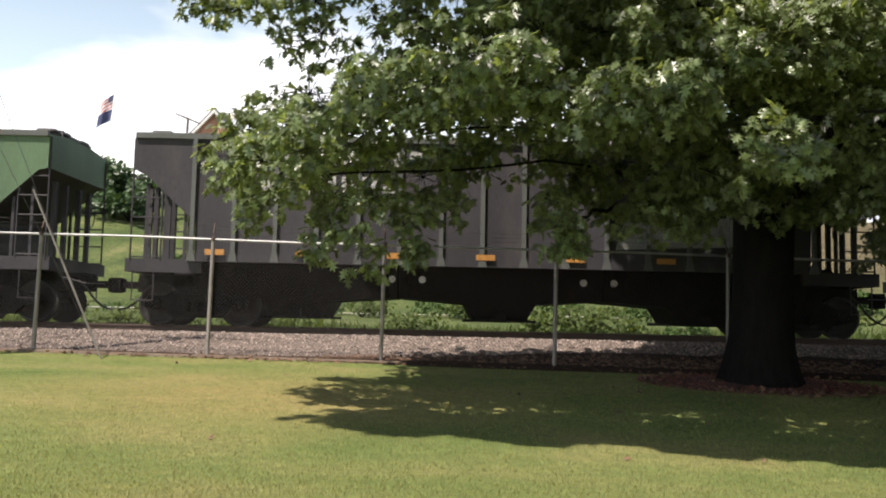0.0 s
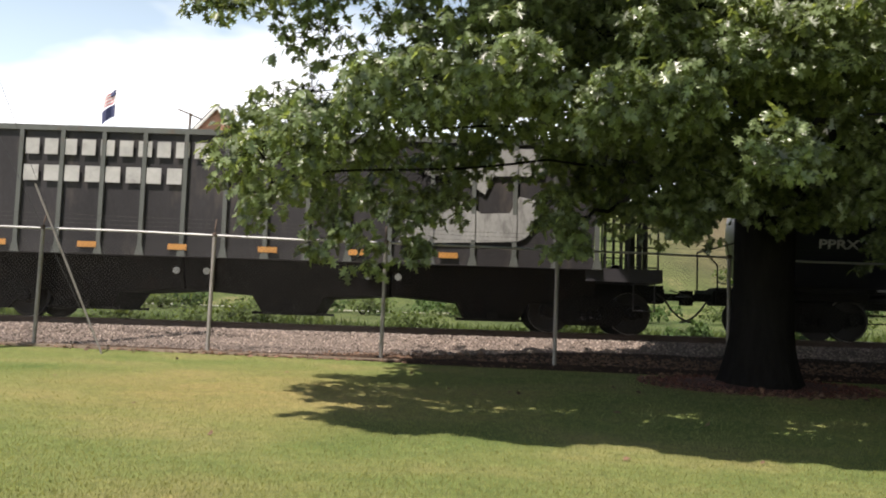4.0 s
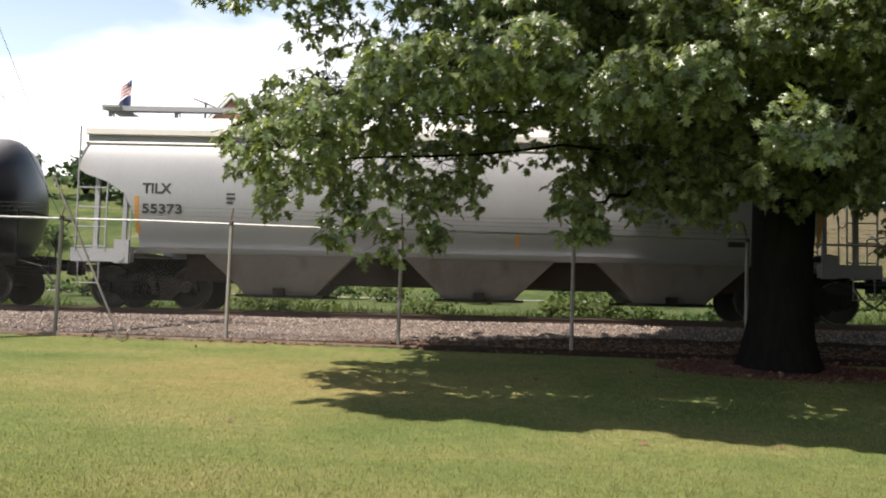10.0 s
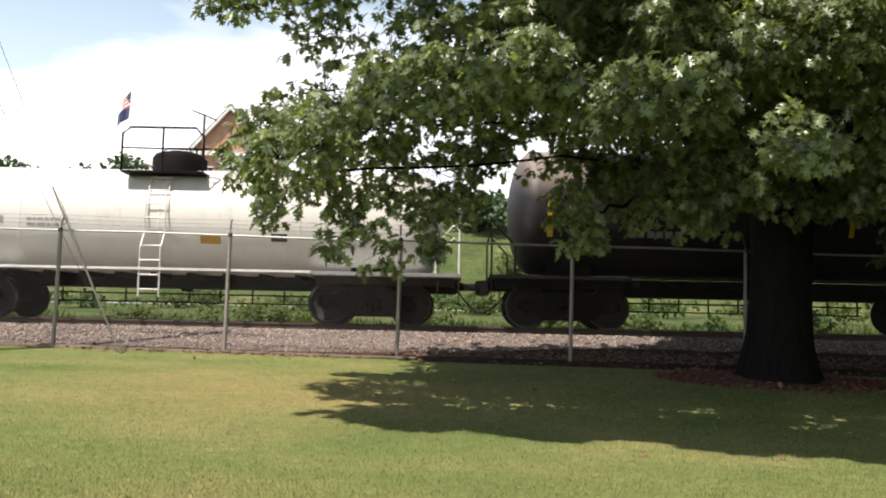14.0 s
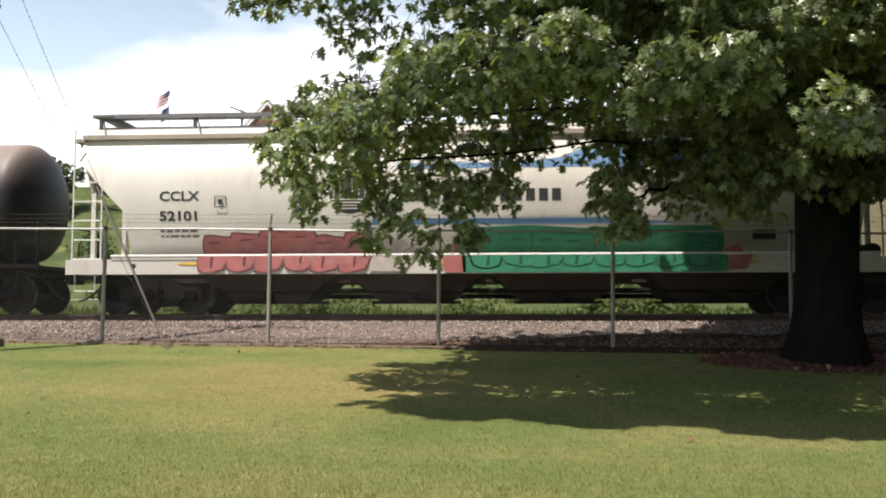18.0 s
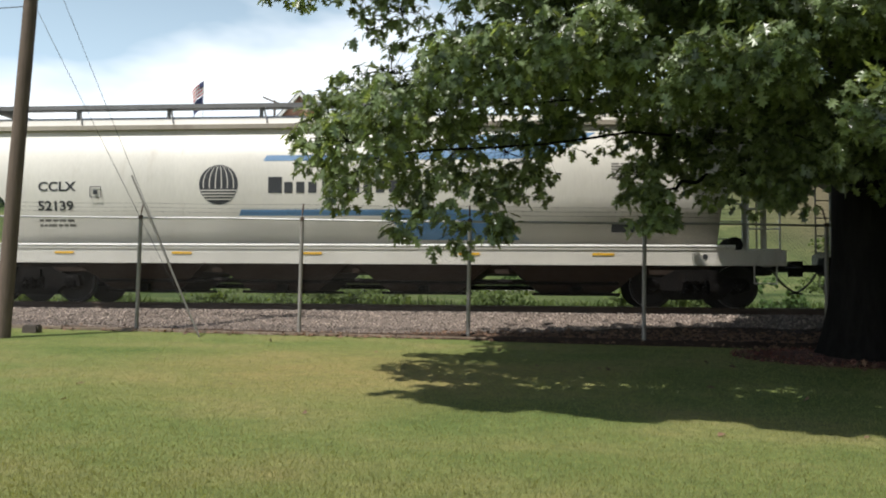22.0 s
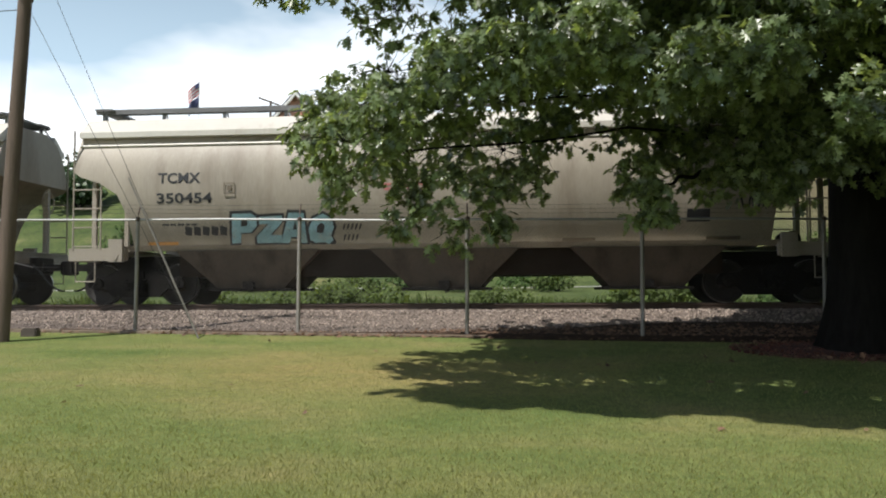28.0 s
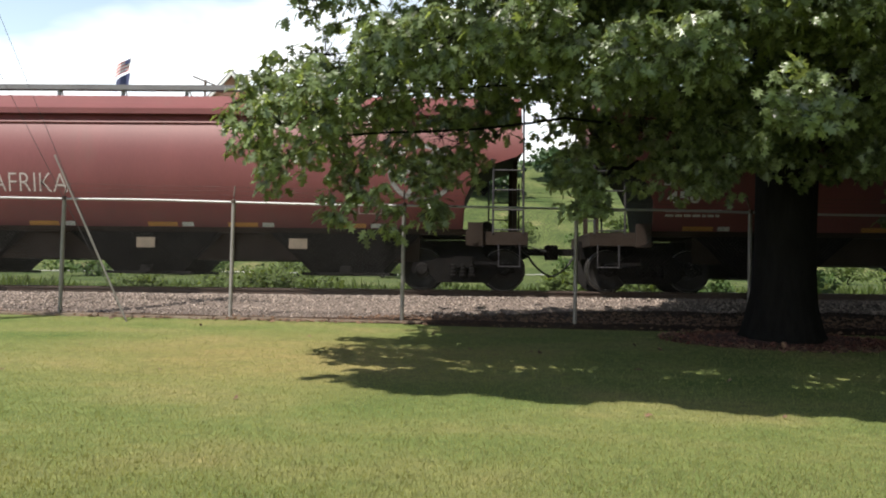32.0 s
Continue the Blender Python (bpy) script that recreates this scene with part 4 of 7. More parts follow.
def litter():
    rng = np.random.default_rng(23)
    n = 4600
    x = rng.uniform(-9, 9, n)
    y = FENCE_Y - 0.05 + rng.normal(0, 0.16, n) + np.interp(x, [-3, 0, 3], [0.1, 0.5, 0.9]) * rng.uniform(0, 1, n)
    keep = rng.uniform(0, 1, n) < np.interp(x, [-9, -3, 0, 3, 9], [0.2, 0.6, 0.95, 1, 1])
    x, y = x[keep], y[keep]
    n2 = 900
    a, r = rng.uniform(0, 2 * math.pi, n2), 1.9 * np.sqrt(rng.uniform(0, 1, n2))
    x, y = np.concatenate([x, TREE_X + r * np.cos(a)]), np.concatenate([y, TREE_Y + 0.75 * r * np.sin(a)])
    n3 = 30
    x, y = np.concatenate([x, rng.uniform(-6, 8, n3)]), np.concatenate([y, rng.uniform(6, 14.5, n3)])
    z = np.array([bed_z(u, v) for u, v in zip(x, y)]) + 0.025 + 0.045 * ((y > 15.1) & (x > -2))
    d = np.stack([rng.normal(size=len(x)), rng.normal(size=len(x)), np.zeros(len(x))], 1)
    ob = scatter("leaf_litter", LEAF_V, LEAF_T, np.stack([x, y, z], 1), rng.uniform(0.05, 0.11, len(x)), DEAD, None, rng, rots=turns(d * 2 + np.array([0, 0, 0.35]), rng, len(x), 0.2, 0.25))
    tagged(ob, "dry brown fallen leaves along the fence and under the tree", "leaf litter", kind="stuff")


def mulch_bed():
    """A low heap of bark chips with a ragged rim."""
    bm = BM()
    rings = []
    for q in (1.0, 0.72, 0.45):
        ring = []
        for k in range(64):
            a = 2 * math.pi * k / 64
            r = 1.75 * q * (1 + 0.16 * noise.noise((math.cos(a) * 2, math.sin(a) * 2, 5)) + 0.07 * noise.noise((math.cos(a) * 8, math.sin(a) * 8, 2)))
            x, y = r * math.cos(a), 0.62 * r * math.sin(a)
            ring.append(bm.verts.new((x, y, ground_z(0, TREE_Y + y) - ground_z(0, TREE_Y) + (0.004 if q == 1 else 0.03 + 0.05 * (1 - q)) + 0.02 * noise.noise((x * 3, y * 3, 1)))))
        rings.append(ring)
    for a, b in zip(rings, rings[1:]):
        for k in range(64):
            bm.faces.new((a[k], a[(k + 1) % 64], b[(k + 1) % 64], b[k]))
    bm.faces.new(rings[-1])
    bed = thing("mulch_bed", "reddish bark mulch round the tree's foot", "mulch", at=(TREE_X, TREE_Y, ground_z(0, TREE_Y)))
    part("mulch_mat", bm, MULCH, bed, smooth=True)
    rng = np.random.default_rng(41)
    n = 2600
    a, r = rng.uniform(0, 2 * math.pi, n), np.sqrt(rng.uniform(0.1, 1.25, n))
    x, y = 1.75 * r * np.cos(a), 1.75 * 0.62 * r * np.sin(a)
    z = np.array([ground_z(0, TREE_Y + v) for v in y]) - ground_z(0, TREE_Y) + 0.03 * (r < 0.95) + rng.uniform(0, 0.02, n)
    chip = np.array([(-0.5, -1, 0), (0.5, -1, 0), (0.4, 1, 0.1), (-0.3, 1, 0), (0, 0, 0.35)])
    scatter("bark_litter", chip, np.array([(0, 1, 4), (1, 2, 4), (2, 3, 4), (3, 0, 4)]), np.stack([x, y, z], 1), rng.uniform(0.012, 0.035, n), MULCH, bed, rng, squash=True)


def bush(x, y, h, w, leaf=BUSH, n=500, name="bush", label="rounded green bush on the grassy bank", size=0.09, cat="bush", group="bushes beyond the track"):
    rng = np.random.default_rng(int(abs(x * 31 + y * 17)) + 1)
    b = thing(name, label, cat, group, at=(x, y, ground_z(x, y)))
    bm = BM()
    for k in range(5):
        a = 2 * math.pi * k / 5 + x
        tube(bm, [(0, 0, -0.05), (0.12 * w * math.cos(a), 0.12 * w * math.sin(a), 0.35 * h), (0.3 * w * math.cos(a), 0.3 * w * math.sin(a), 0.75 * h)], 0.03 * h, 5, 0.008 * h)
    part("stem", bm, BARK, b)
    lumps = rng.normal(0, 1, (9, 3)) * np.array([0.24 * w, 0.24 * w, 0.16 * h]) + np.array([0, 0, 0.55 * h])
    c = lumps[rng.integers(0, 9, n)]
    d = rng.normal(size=(n, 3))
    d /= np.linalg.norm(d, axis=1)[:, None]
    at = c + d * rng.uniform(0.5, 1.05, (n, 1)) * np.array([0.24 * w, 0.24 * w, 0.26 * h])
    at[:, 2] = np.maximum(at[:, 2], 0.04)
    scatter("foliage", CLUMP_V, CLUMP_T, at, rng.uniform(0.7, 1.4, n) * size, leaf, b, rng, rots=turns(d, rng, n, 0.6, 0.6))
    return b


def house():
    hx, hy = -20.7, 75.0
    hz = ground_z(hx, hy) - 0.3
    h = thing("house", "brick house with white trim and grey gabled roof on the hill", "house", at=(hx, hy, hz))
    e, top = 15.2 - hz, 18.9 - hz
    bm = BM()
    prism(bm, [(-3.2, 0), (3.2, 0), (3.2, e), (0, top - 0.15), (-3.2, e)], 0, 11)
    part("wall", bm, BRICK, h)
    for s in (-1, 1):
        bm = BM()
        prism(bm, [(0, top), (0, top + 0.22), (s * 3.75, e - 0.35), (s * 3.75, e - 0.57)], -0.5, 11.5)
        part("roof", bm, SHINGLE, h)
        bm = BM()
        prism(bm, [(0, top - 0.28), (0, top + 0.02), (s * 3.75, e - 0.55), (s * 3.75, e - 0.85)], -0.55, -0.3)
        part("bargeboard", bm, TRIM, h)
        bm = BM()
        box(bm, s * 3.15 - 0.16, s * 3.15 + 0.16, -0.12, 0.1, 0, e - 0.3)
        part("corner_board", bm, TRIM, h)
    bm = BM()
    box(bm, -3.5, 3.5, -0.45, 0.0, e - 0.75, e - 0.40)
    part("cornice", bm, TRIM, h)
    for x, z in ((-1.9, e - 2.6), (1.6, e - 2.6)):
        bm = BM()
        box(bm, x - 0.55, x + 0.55, -0.10, 0.02, z - 0.75, z + 0.85)
        w = part("window", bm, TRIM, h)
        for a in (-0.26, 0.26):
            for b in (-0.35, 0.42):
                bm = BM()
                box(bm, x + a - 0.21, x + a + 0.21, -0.13, -0.095, z + b - 0.33, z + b + 0.33)
                part("pane", bm, GLASS, w)
    bm = BM()
    box(bm, -0.2, 3.0, -2.4, -0.02, 0, 2.5)
    part("porch", bm, TRIM, h)
    bm = BM()
    prism(bm, [(-0.4, 2.5), (3.2, 2.5), (3.2, 2.7), (-0.4, 2.7)], -2.7, 0)
    part("porch_roof", bm, SHINGLE, h)


def far_pole():
    x, y = -21.6, 70.0
    z = ground_z(x, y)
    p = thing("far_utility_pole", "thin wooden utility pole with crossarm near the house", "utility pole", at=(x, y, z))
    bm = BM()
    tube(bm, [(0, 0, -0.2), (0, 0, 17.05 - z)], 0.13, 8, 0.10)
    part("shaft", bm, POLE_WOOD, p)
    bm = BM()
    tube(bm, [(-1.05, 0, 17.35 - z), (1.05, 0, 16.55 - z)], 0.07, 6)
    part("crossarm", bm, POLE_WOOD, p)


FLAGS = []


def flagpole():
    x, y = -31.9, 80.0
    z = ground_z(x, y)
    p = thing("flagpole", "white metal flagpole on the hill above the track", "flagpole", at=(x, y, z))
    bm = BM()
    tube(bm, [(0, 0, 0), (0, 0, 21.5 - z)], 0.06, 8, 0.03)
    part("shaft", bm, TRIM, p)
    for k, (zt, striped) in enumerate(((21.35, True), (20.0, False))):
        f = new("flag")
        f.parent, f.location = p, (-0.05, 0, zt - z)
        tagged(f, "red, white and blue striped flag, drooping" if striped else "dark blue flag, drooping")
        n = 7 if striped else 1
        for j in range(n):
            bm = BM()
            z1, z0 = -1.2 * j / n, -1.2 * (j + 1) / n
            prev = None
            for q in range(7):
                u = q / 6
                xx, yy, drop = -1.15 * u, 0.14 * math.sin(u * 7), -0.95 * u ** 1.2
                row = [bm.verts.new((xx, yy + o, zz + drop)) for zz in (z0, z1) for o in (0, 0.02)]
                if prev:
                    for a, b in ((0, 1), (1, 3), (3, 2), (2, 0)):
                        bm.faces.new((prev[a], row[a], row[b], prev[b]))
                prev = row
            part("stripe" if striped else "cloth", bm, (FLAG_RED if j % 2 == 0 else FLAG_WHITE) if striped else FLAG_BLUE, f)
        if striped:
            bm = BM()
            prism(bm, [(0.0, 0.0), (-0.40, -0.28), (-0.40, -0.72), (0.0, -0.48)], -0.06, 0.12)
            part("canton", bm, FLAG_BLUE, f)
        FLAGS.append(f)


def footpath():
    bm = BM()
    prev = None
    for x in range(-44, 13, 3):
        row = [bm.verts.new((x, yy + 0.5 * math.sin(x * 0.2), ground_z(x, yy) + 0.05)) for yy in (40.0, 40.7)]
        if prev:
            bm.faces.new((prev[0], row[0], row[1], prev[1]))
        prev = row
    ob = part("footpath", bm, PATH_STONE, None, "pale concrete footpath across the grass")
    tagged(ob, category="footpath", kind="structure")


SOIL = material("dark leaf-mould soil", (0.050, 0.033, 0.024), 0.95, vary=0.45, grain=22, stain=3, bump=0.8, dirt=(0.12, 0.075, 0.05), dirt_amount=0.2, spec=0.1)


def soil_shade_strip():
    """Bare earth between the mown grass and the ballast, widened under the tree for its shade."""
    bm = BM()
    prev = None
    for k in range(61):
        x = -12 + 0.4 * k
        wide = float(np.interp(x, [-12, -3, -1, 1, 3, 12], [0.10, 0.18, 0.6, 1.5, 1.95, 2.1])) * (1 + 0.25 * noise.noise((x * 1.3, 0, 8)))
        y0 = 15.0 - 0.35 * max(0.0, min(1.0, wide - 0.2)) + 0.05 * noise.noise((x * 2.1, 3, 1))
        row = []
        for q in range(6):
            yy = y0 + wide * q / 5
            row.append(bm.verts.new((x, yy, bed_z(x, yy) + (-0.004 if q == 0 else 0.015 if q == 5 else 0.055 + 0.015 * noise.noise((x * 3, yy * 3, 2))))))
        if prev:
            for i in range(5):
                bm.faces.new((prev[i], row[i], row[i + 1], prev[i + 1]))
        prev = row
    ob = part("soil_shade_strip", bm, SOIL, None, "dark bare soil along the foot of the fence, widened for tree shade", smooth=True)
    tagged(ob, category="soil", kind="structure")


EDGE_WOOD = material("weathered edging timber", (0.22, 0.172, 0.13), 0.9, vary=0.35, grain=20, stain=2, bump=0.4, stretch=(0.4, 3, 3), dirt=(0.10, 0.07, 0.05), dirt_amount=0.3)


def edging():
    """A low run of old timbers along the fence foot, half sunk in the ground."""
    e = thing("edging", "old weathered timber edging along the foot of the fence", "edging", at=(0, 14.98, 0))
    rnd = random.Random(12)
    x = -13.0
    while x < -1.5:
        w = rnd.uniform(2.0, 2.7)
        bm = BM()
        box(bm, 0, w - 0.03, -0.045, 0.045, -0.1, 0.055)
        bmesh.ops.bevel(bm, geom=bm.edges[:], offset=0.012, segments=2, affect="EDGES")
        b = part("timber", bm, EDGE_WOOD, e)
        b.location = (x, rnd.uniform(-0.02, 0.02), rnd.uniform(-0.015, 0.01))
        b.rotation_euler = (rnd.uniform(-0.1, 0.1), rnd.uniform(-0.006, 0.006), rnd.uniform(-0.008, 0.008))
        x += w
    bm = BM()
    box(bm, -0.14, 0.14, -0.1, 0.1, -0.05, 0.14)
    bmesh.ops.bevel(bm, geom=bm.edges[:], offset=0.025, segments=2, affect="EDGES")
    ob = part("timber_block", bm, TIE_WOOD, None, "short dark timber block beside the utility pole")
    ob.location = (-8.68, 14.3, ground_z(0, 14.3))
    ob.rotation_euler.z = 0.12
    tagged(ob, category="timber block")


edging()
grass()
weeds()
litter()
mulch_bed()
house()
far_pole()
flagpole()
footpath()
soil_shade_strip()
bush(3.1, 25.0, 0.95, 2.1, WEED, 900, size=0.13)
bush(4.4, 25.2, 0.7, 1.4, WEED, 500, size=0.12)
bush(-5.5, 25.3, 0.75, 2.2, WEED, 700, size=0.12)
bush(7.4, 25.2, 0.6, 1.2, BUSH, 400, size=0.11)
bush(9.6, 24.6, 1.0, 1.8, BUSH, 600, size=0.12)
bush(-9.6, 26.0, 0.6, 1.6, WEED, 400, size=0.11)
for k, (bx, by, bh, bw) in enumerate(((-38, 63, 3.4, 7), (-33.5, 61, 2.6, 6), (-29.5, 66, 3.2, 6), (-26, 69, 3.4, 5), (-23, 62, 2.4, 5), (-16.5, 66, 2.4, 4.5), (-11, 60, 2.8, 6), (-4.5, 57, 3.2, 6), (1.5, 60, 3.0, 6.5), (8, 66, 3.0, 5))):
    bush(bx, by, bh, bw, FAR_LEAF, 1500, "far_tree", "low dark green tree on the hillside", 0.34, "tree", "trees on the hill")
for k in range(14):
    bx, by = -30 + 4.1 * k + 1.5 * math.sin(k * 2.4), 46 + 6 * math.sin(k * 1.7) ** 2
    if k % 3 == 0:
        bush(bx * 0.55 + 1.3, 25.2 + (k * 1.7) % 3, 0.5 + 0.05 * (k % 5), 1.5 + 0.1 * (k % 4), WEED, 320, size=0.11)
    bush(0.62 * bx + 3.0, 36.5 + (k * 1.3) % 3, 0.7 + 0.1 * (k % 3), 2.6, WEED if k % 2 else BUSH, 420, size=0.15)
    bush(bx, by, 1.0 + 0.5 * math.sin(k) ** 2, 2.4, BUSH if k % 2 else WEED, 450, size=0.18)

# ---- the freight train ----
GAPS = [-116.9, -99.05, -81.61, -63.72, -43.35, -25.06, -10.87, 1.52, 20.93, 40.46, 58.78, 77.01, 94.95, 112.9]  # coupler lines along the train at 16 s
CARS, WHEELSETS = [], []
SHARED = {}


def shared(name, key, build, mats, parent, at, label="", smooth=False, turn=0.0):
    """A part whose mesh is built once and used again for alike parts."""
    if key not in SHARED:
        bm = BM()
        build(bm)
        ob = part(name, bm, mats, parent, label, smooth)
        SHARED[key] = ob.data
    else:
        ob = new(name, SHARED[key])
        ob.parent = parent
        tagged(ob, label)
    ob.location, ob.rotation_euler.z = at, turn
    return ob


def wheelset_mesh(bm):
    for s in (-1, 1):
        y = 0.755 * s
        prof = [(y - 0.07 * s, 0.10), (y - 0.07 * s, 0.38), (y - 0.06 * s, 0.485), (y - 0.035 * s, 0.487), (y - 0.02 * s, 0.46), (y + 0.065 * s, 0.452), (y + 0.07 * s, 0.40), (y + 0.03 * s, 0.36),
                (y + 0.01 * s, 0.18), (y + 0.08 * s, 0.13), (y + 0.09 * s, 0.08)]
        lathe(bm, prof, 28, "y", mats=[0, 0, 0, 0, 1, 0, 0, 0, 0, 0])
        for k in range(3):  # bolts on the bearing cap, so that the turning shows
            a = 2 * math.pi * k / 3
            tube(bm, [(0.06 * math.cos(a), s * 1.10, 0.06 * math.sin(a)), (0.06 * math.cos(a), s * 1.145, 0.06 * math.sin(a))], 0.018, 6)
    tube(bm, [(0, -1.12, 0), (0, 1.12, 0)], 0.085, 12)


def sideframe_mesh(bm):
    # cast frame: arched top, drooping middle with a window for the springs, pedestals over both axles
    top = [(-1.12, 0.50), (-1.05, 0.62), (-0.70, 0.64), (-0.42, 0.80), (0.42, 0.80), (0.70, 0.64), (1.05, 0.62), (1.12, 0.50)]
    low = [(1.12, 0.38), (0.72, 0.36), (0.54, 0.17), (-0.54, 0.17), (-0.72, 0.36), (-1.12, 0.38)]
    prism(bm, top + low, -0.07, 0.07)
    for x in (-0.89, 0.89):
        lathe(bm, [(-0.13, 0.11), (-0.11, 0.14), (0.11, 0.14)], 14, "y", (x, 0, 0.457))
    for x in (-0.2, 0, 0.2):
        for k in range(4):
            lathe(bm, [(0.30 + 0.07 * k, 0.075), (0.335 + 0.07 * k, 0.085), (0.36 + 0.07 * k, 0.07)], 10, "z", (x, -0.09, 0))


def bolster_mesh(bm):
    box(bm, -0.2, 0.2, -1.15, 1.15, 0.50, 0.74)
    lathe(bm, [(0.72, 0.3), (0.82, 0.3)], 16, "z")
    for x in (-0.45, 0.45):
        box(bm, x - 0.05, x + 0.05, -0.85, 0.85, 0.34, 0.46)  # brake beams
        for y in (-0.75, 0.75):
            box(bm, x - 0.12, x + 0.12, y - 0.06, y + 0.06, 0.28, 0.56)


def truck(car, x, centre):
    bogie = new("bogie")
    bogie.parent, bogie.location = car, (x, 0, 0)
    tagged(bogie, "black four-wheel bogie under the car")
    for y in (-1.0, 1.0):
        shared("side_frame", "sideframe", sideframe_mesh, UNDER, bogie, (0, y, 0))
    shared("bolster", "bolster", bolster_mesh, UNDER, bogie, (0, 0, 0))
    for dx in (-0.89, 0.89):
        w = shared("wheelset", "wheelset", wheelset_mesh, [WHEEL, TREAD], bogie, (dx, 0, 0.457), smooth=True)
        WHEELSETS.append((w, dx, 0.457, centre + x, 0.457))


def coupler_mesh(bm):
    box(bm, -0.55, 0.05, -0.08, 0.08, 0.80, 0.96)
    box(bm, 0.02, 0.22, -0.15, 0.10, 0.70, 1.04)
    lathe(bm, [(0.72, 0.07), (1.02, 0.07)], 10, "z", (0.2, 0.1, 0))
    box(bm, -0.75, -0.45, -0.22, 0.22, 0.74, 1.04)


def hose_mesh(bm):
    pts = [(-0.3 + 0.1 * k, -0.32, 0.78 - 0.46 * math.sin(math.pi * k / 12) ** 0.8) for k in range(7)]
    tube(bm, pts, 0.025, 6)
    tube(bm, [(-0.3, -0.32, 0.78), (-0.5, -0.32, 0.95)], 0.022, 6)
    tube(bm, [(-0.45, -1.25, 0.98), (0.02, -1.2, 0.86), (0.0, -0.1, 0.9)], 0.014, 5)  # uncoupling lever


def ladder(bm, x0, x1, y, z0, z1, n, top=None):
    for x in (x0, x1):
        tube(bm, [(x, y, z0), (x, y, top if top and x == (x1 if abs(x1) > abs(x0) else x0) else z1)], 0.022, 6)
    for k in range(n):
        z = z0 + 0.08 + (z1 - z0 - 0.12) * k / (n - 1)
        tube(bm, [(x0, y, z), (x1, y, z)], 0.017, 5)


def ends(car, half, centre):
    """Couplers and hoses at both ends, and the centre sill between them."""
    for s in (1, -1):
        shared("coupler", "coupler", coupler_mesh, UNDER, car, (s * (half - 0.1), 0, 0), turn=0 if s > 0 else math.pi)
        shared("air_hose", "hose", hose_mesh, WIRE_BLACK, car, (s * (half - 0.25), 0, 0), "black rubber brake hose", turn=0 if s > 0 else math.pi)
    bm = BM()
    box(bm, -half + 0.6, half - 0.6, -0.32, 0.32, 0.72, 1.12)
    part("centre_sill", bm, UNDER, car)


def decal(name, outline, side, mat, parent, label="", lift=0.006):
    """A painted shape that follows the curve of the car's side; outline in x, z."""
    bm = BM()
    f = bm.faces.new([bm.verts.new((x, 0, z)) for x, z in outline])
    f.normal_update()
    bmesh.ops.triangulate(bm, faces=[f])
    zs = [z for _, z in outline]
    k = min(zs) + 0.15
    while k < max(zs):
        bmesh.ops.bisect_plane(bm, geom=bm.verts[:] + bm.edges[:] + bm.faces[:], plane_co=(0, 0, k), plane_no=(0, 0, 1))
        k += 0.15
    for v in bm.verts:
        v.co.y = -side(v.co.z) - lift
    ext = bmesh.ops.extrude_face_region(bm, geom=bm.faces[:])
    for v in ext["geom"]:
        if isinstance(v, bmesh.types.BMVert):
            v.co.y += 0.004
    return part(name, bm, mat, parent, label)


def bar(name, x0, x1, z0, z1, side, mat, parent, label=""):
    return decal(name, [(x0, z0), (x1, z0), (x1, z1), (x0, z1)], side, mat, parent, label)


def lettering(text, x0, x1, z0, z1, side, mat, parent, label="", bold=0.026):
    """Raised painted characters between x0 and x1 on the side that faces the lawn."""
    cu = bpy.data.curves.new("lettering", "FONT")
    cu.body = text
    cu.resolution_u = 3
    cu.offset = bold
    tmp = new("lettering", cu)
    me = bpy.data.meshes.new_from_object(tmp.evaluated_get(bpy.context.evaluated_depsgraph_get()))
    bpy.data.objects.remove(tmp)
    bpy.data.curves.remove(cu)
    bm = BM()
    bm.from_mesh(me)
    bpy.data.meshes.remove(me)
    xs, ys = [v.co.x for v in bm.verts], [v.co.y for v in bm.verts]
    for v in bm.verts:
        x = x0 + (v.co.x - min(xs)) / (max(xs) - min(xs)) * (x1 - x0)
        z = z0 + (v.co.y - min(ys)) / (max(ys) - min(ys)) * (z1 - z0)
        v.co = (x, -side(z) - 0.008, z)
    return part("lettering", bm, mat, parent, label)


def letter_bars(n, x0, x1, z0, z1, side, mat, parent, gap=0.3, skip=(), label=""):
    """A word that is not spelt out: one plain bar for each character."""
    w = (x1 - x0) / n
    bm = BM()
    for i in range(n):
        if i in skip:
            continue
        a, b = x0 + w * i, x0 + w * (i + 1 - gap)
        for p, q in ((z0, (z0 + z1) / 2), ((z0 + z1) / 2, z1)):
            f = [bm.verts.new((x, -side(z) - 0.008, z)) for x, z in ((a, p), (b, p), (b, q), (a, q))]
            bm.faces.new(f)
    bmesh.ops.remove_doubles(bm, verts=bm.verts[:], dist=0.0005)
    return part("lettering", bm, mat, parent, label)


def hatch_mesh(bm):
    box(bm, -0.42, 0.42, -0.36, 0.36, 4.02, 4.17)
    box(bm, -0.45, 0.45, -0.39, 0.39, 4.17, 4.205)
    tube(bm, [(-0.2, -0.4, 4.18), (-0.2, 0.4, 4.18)], 0.02, 5)


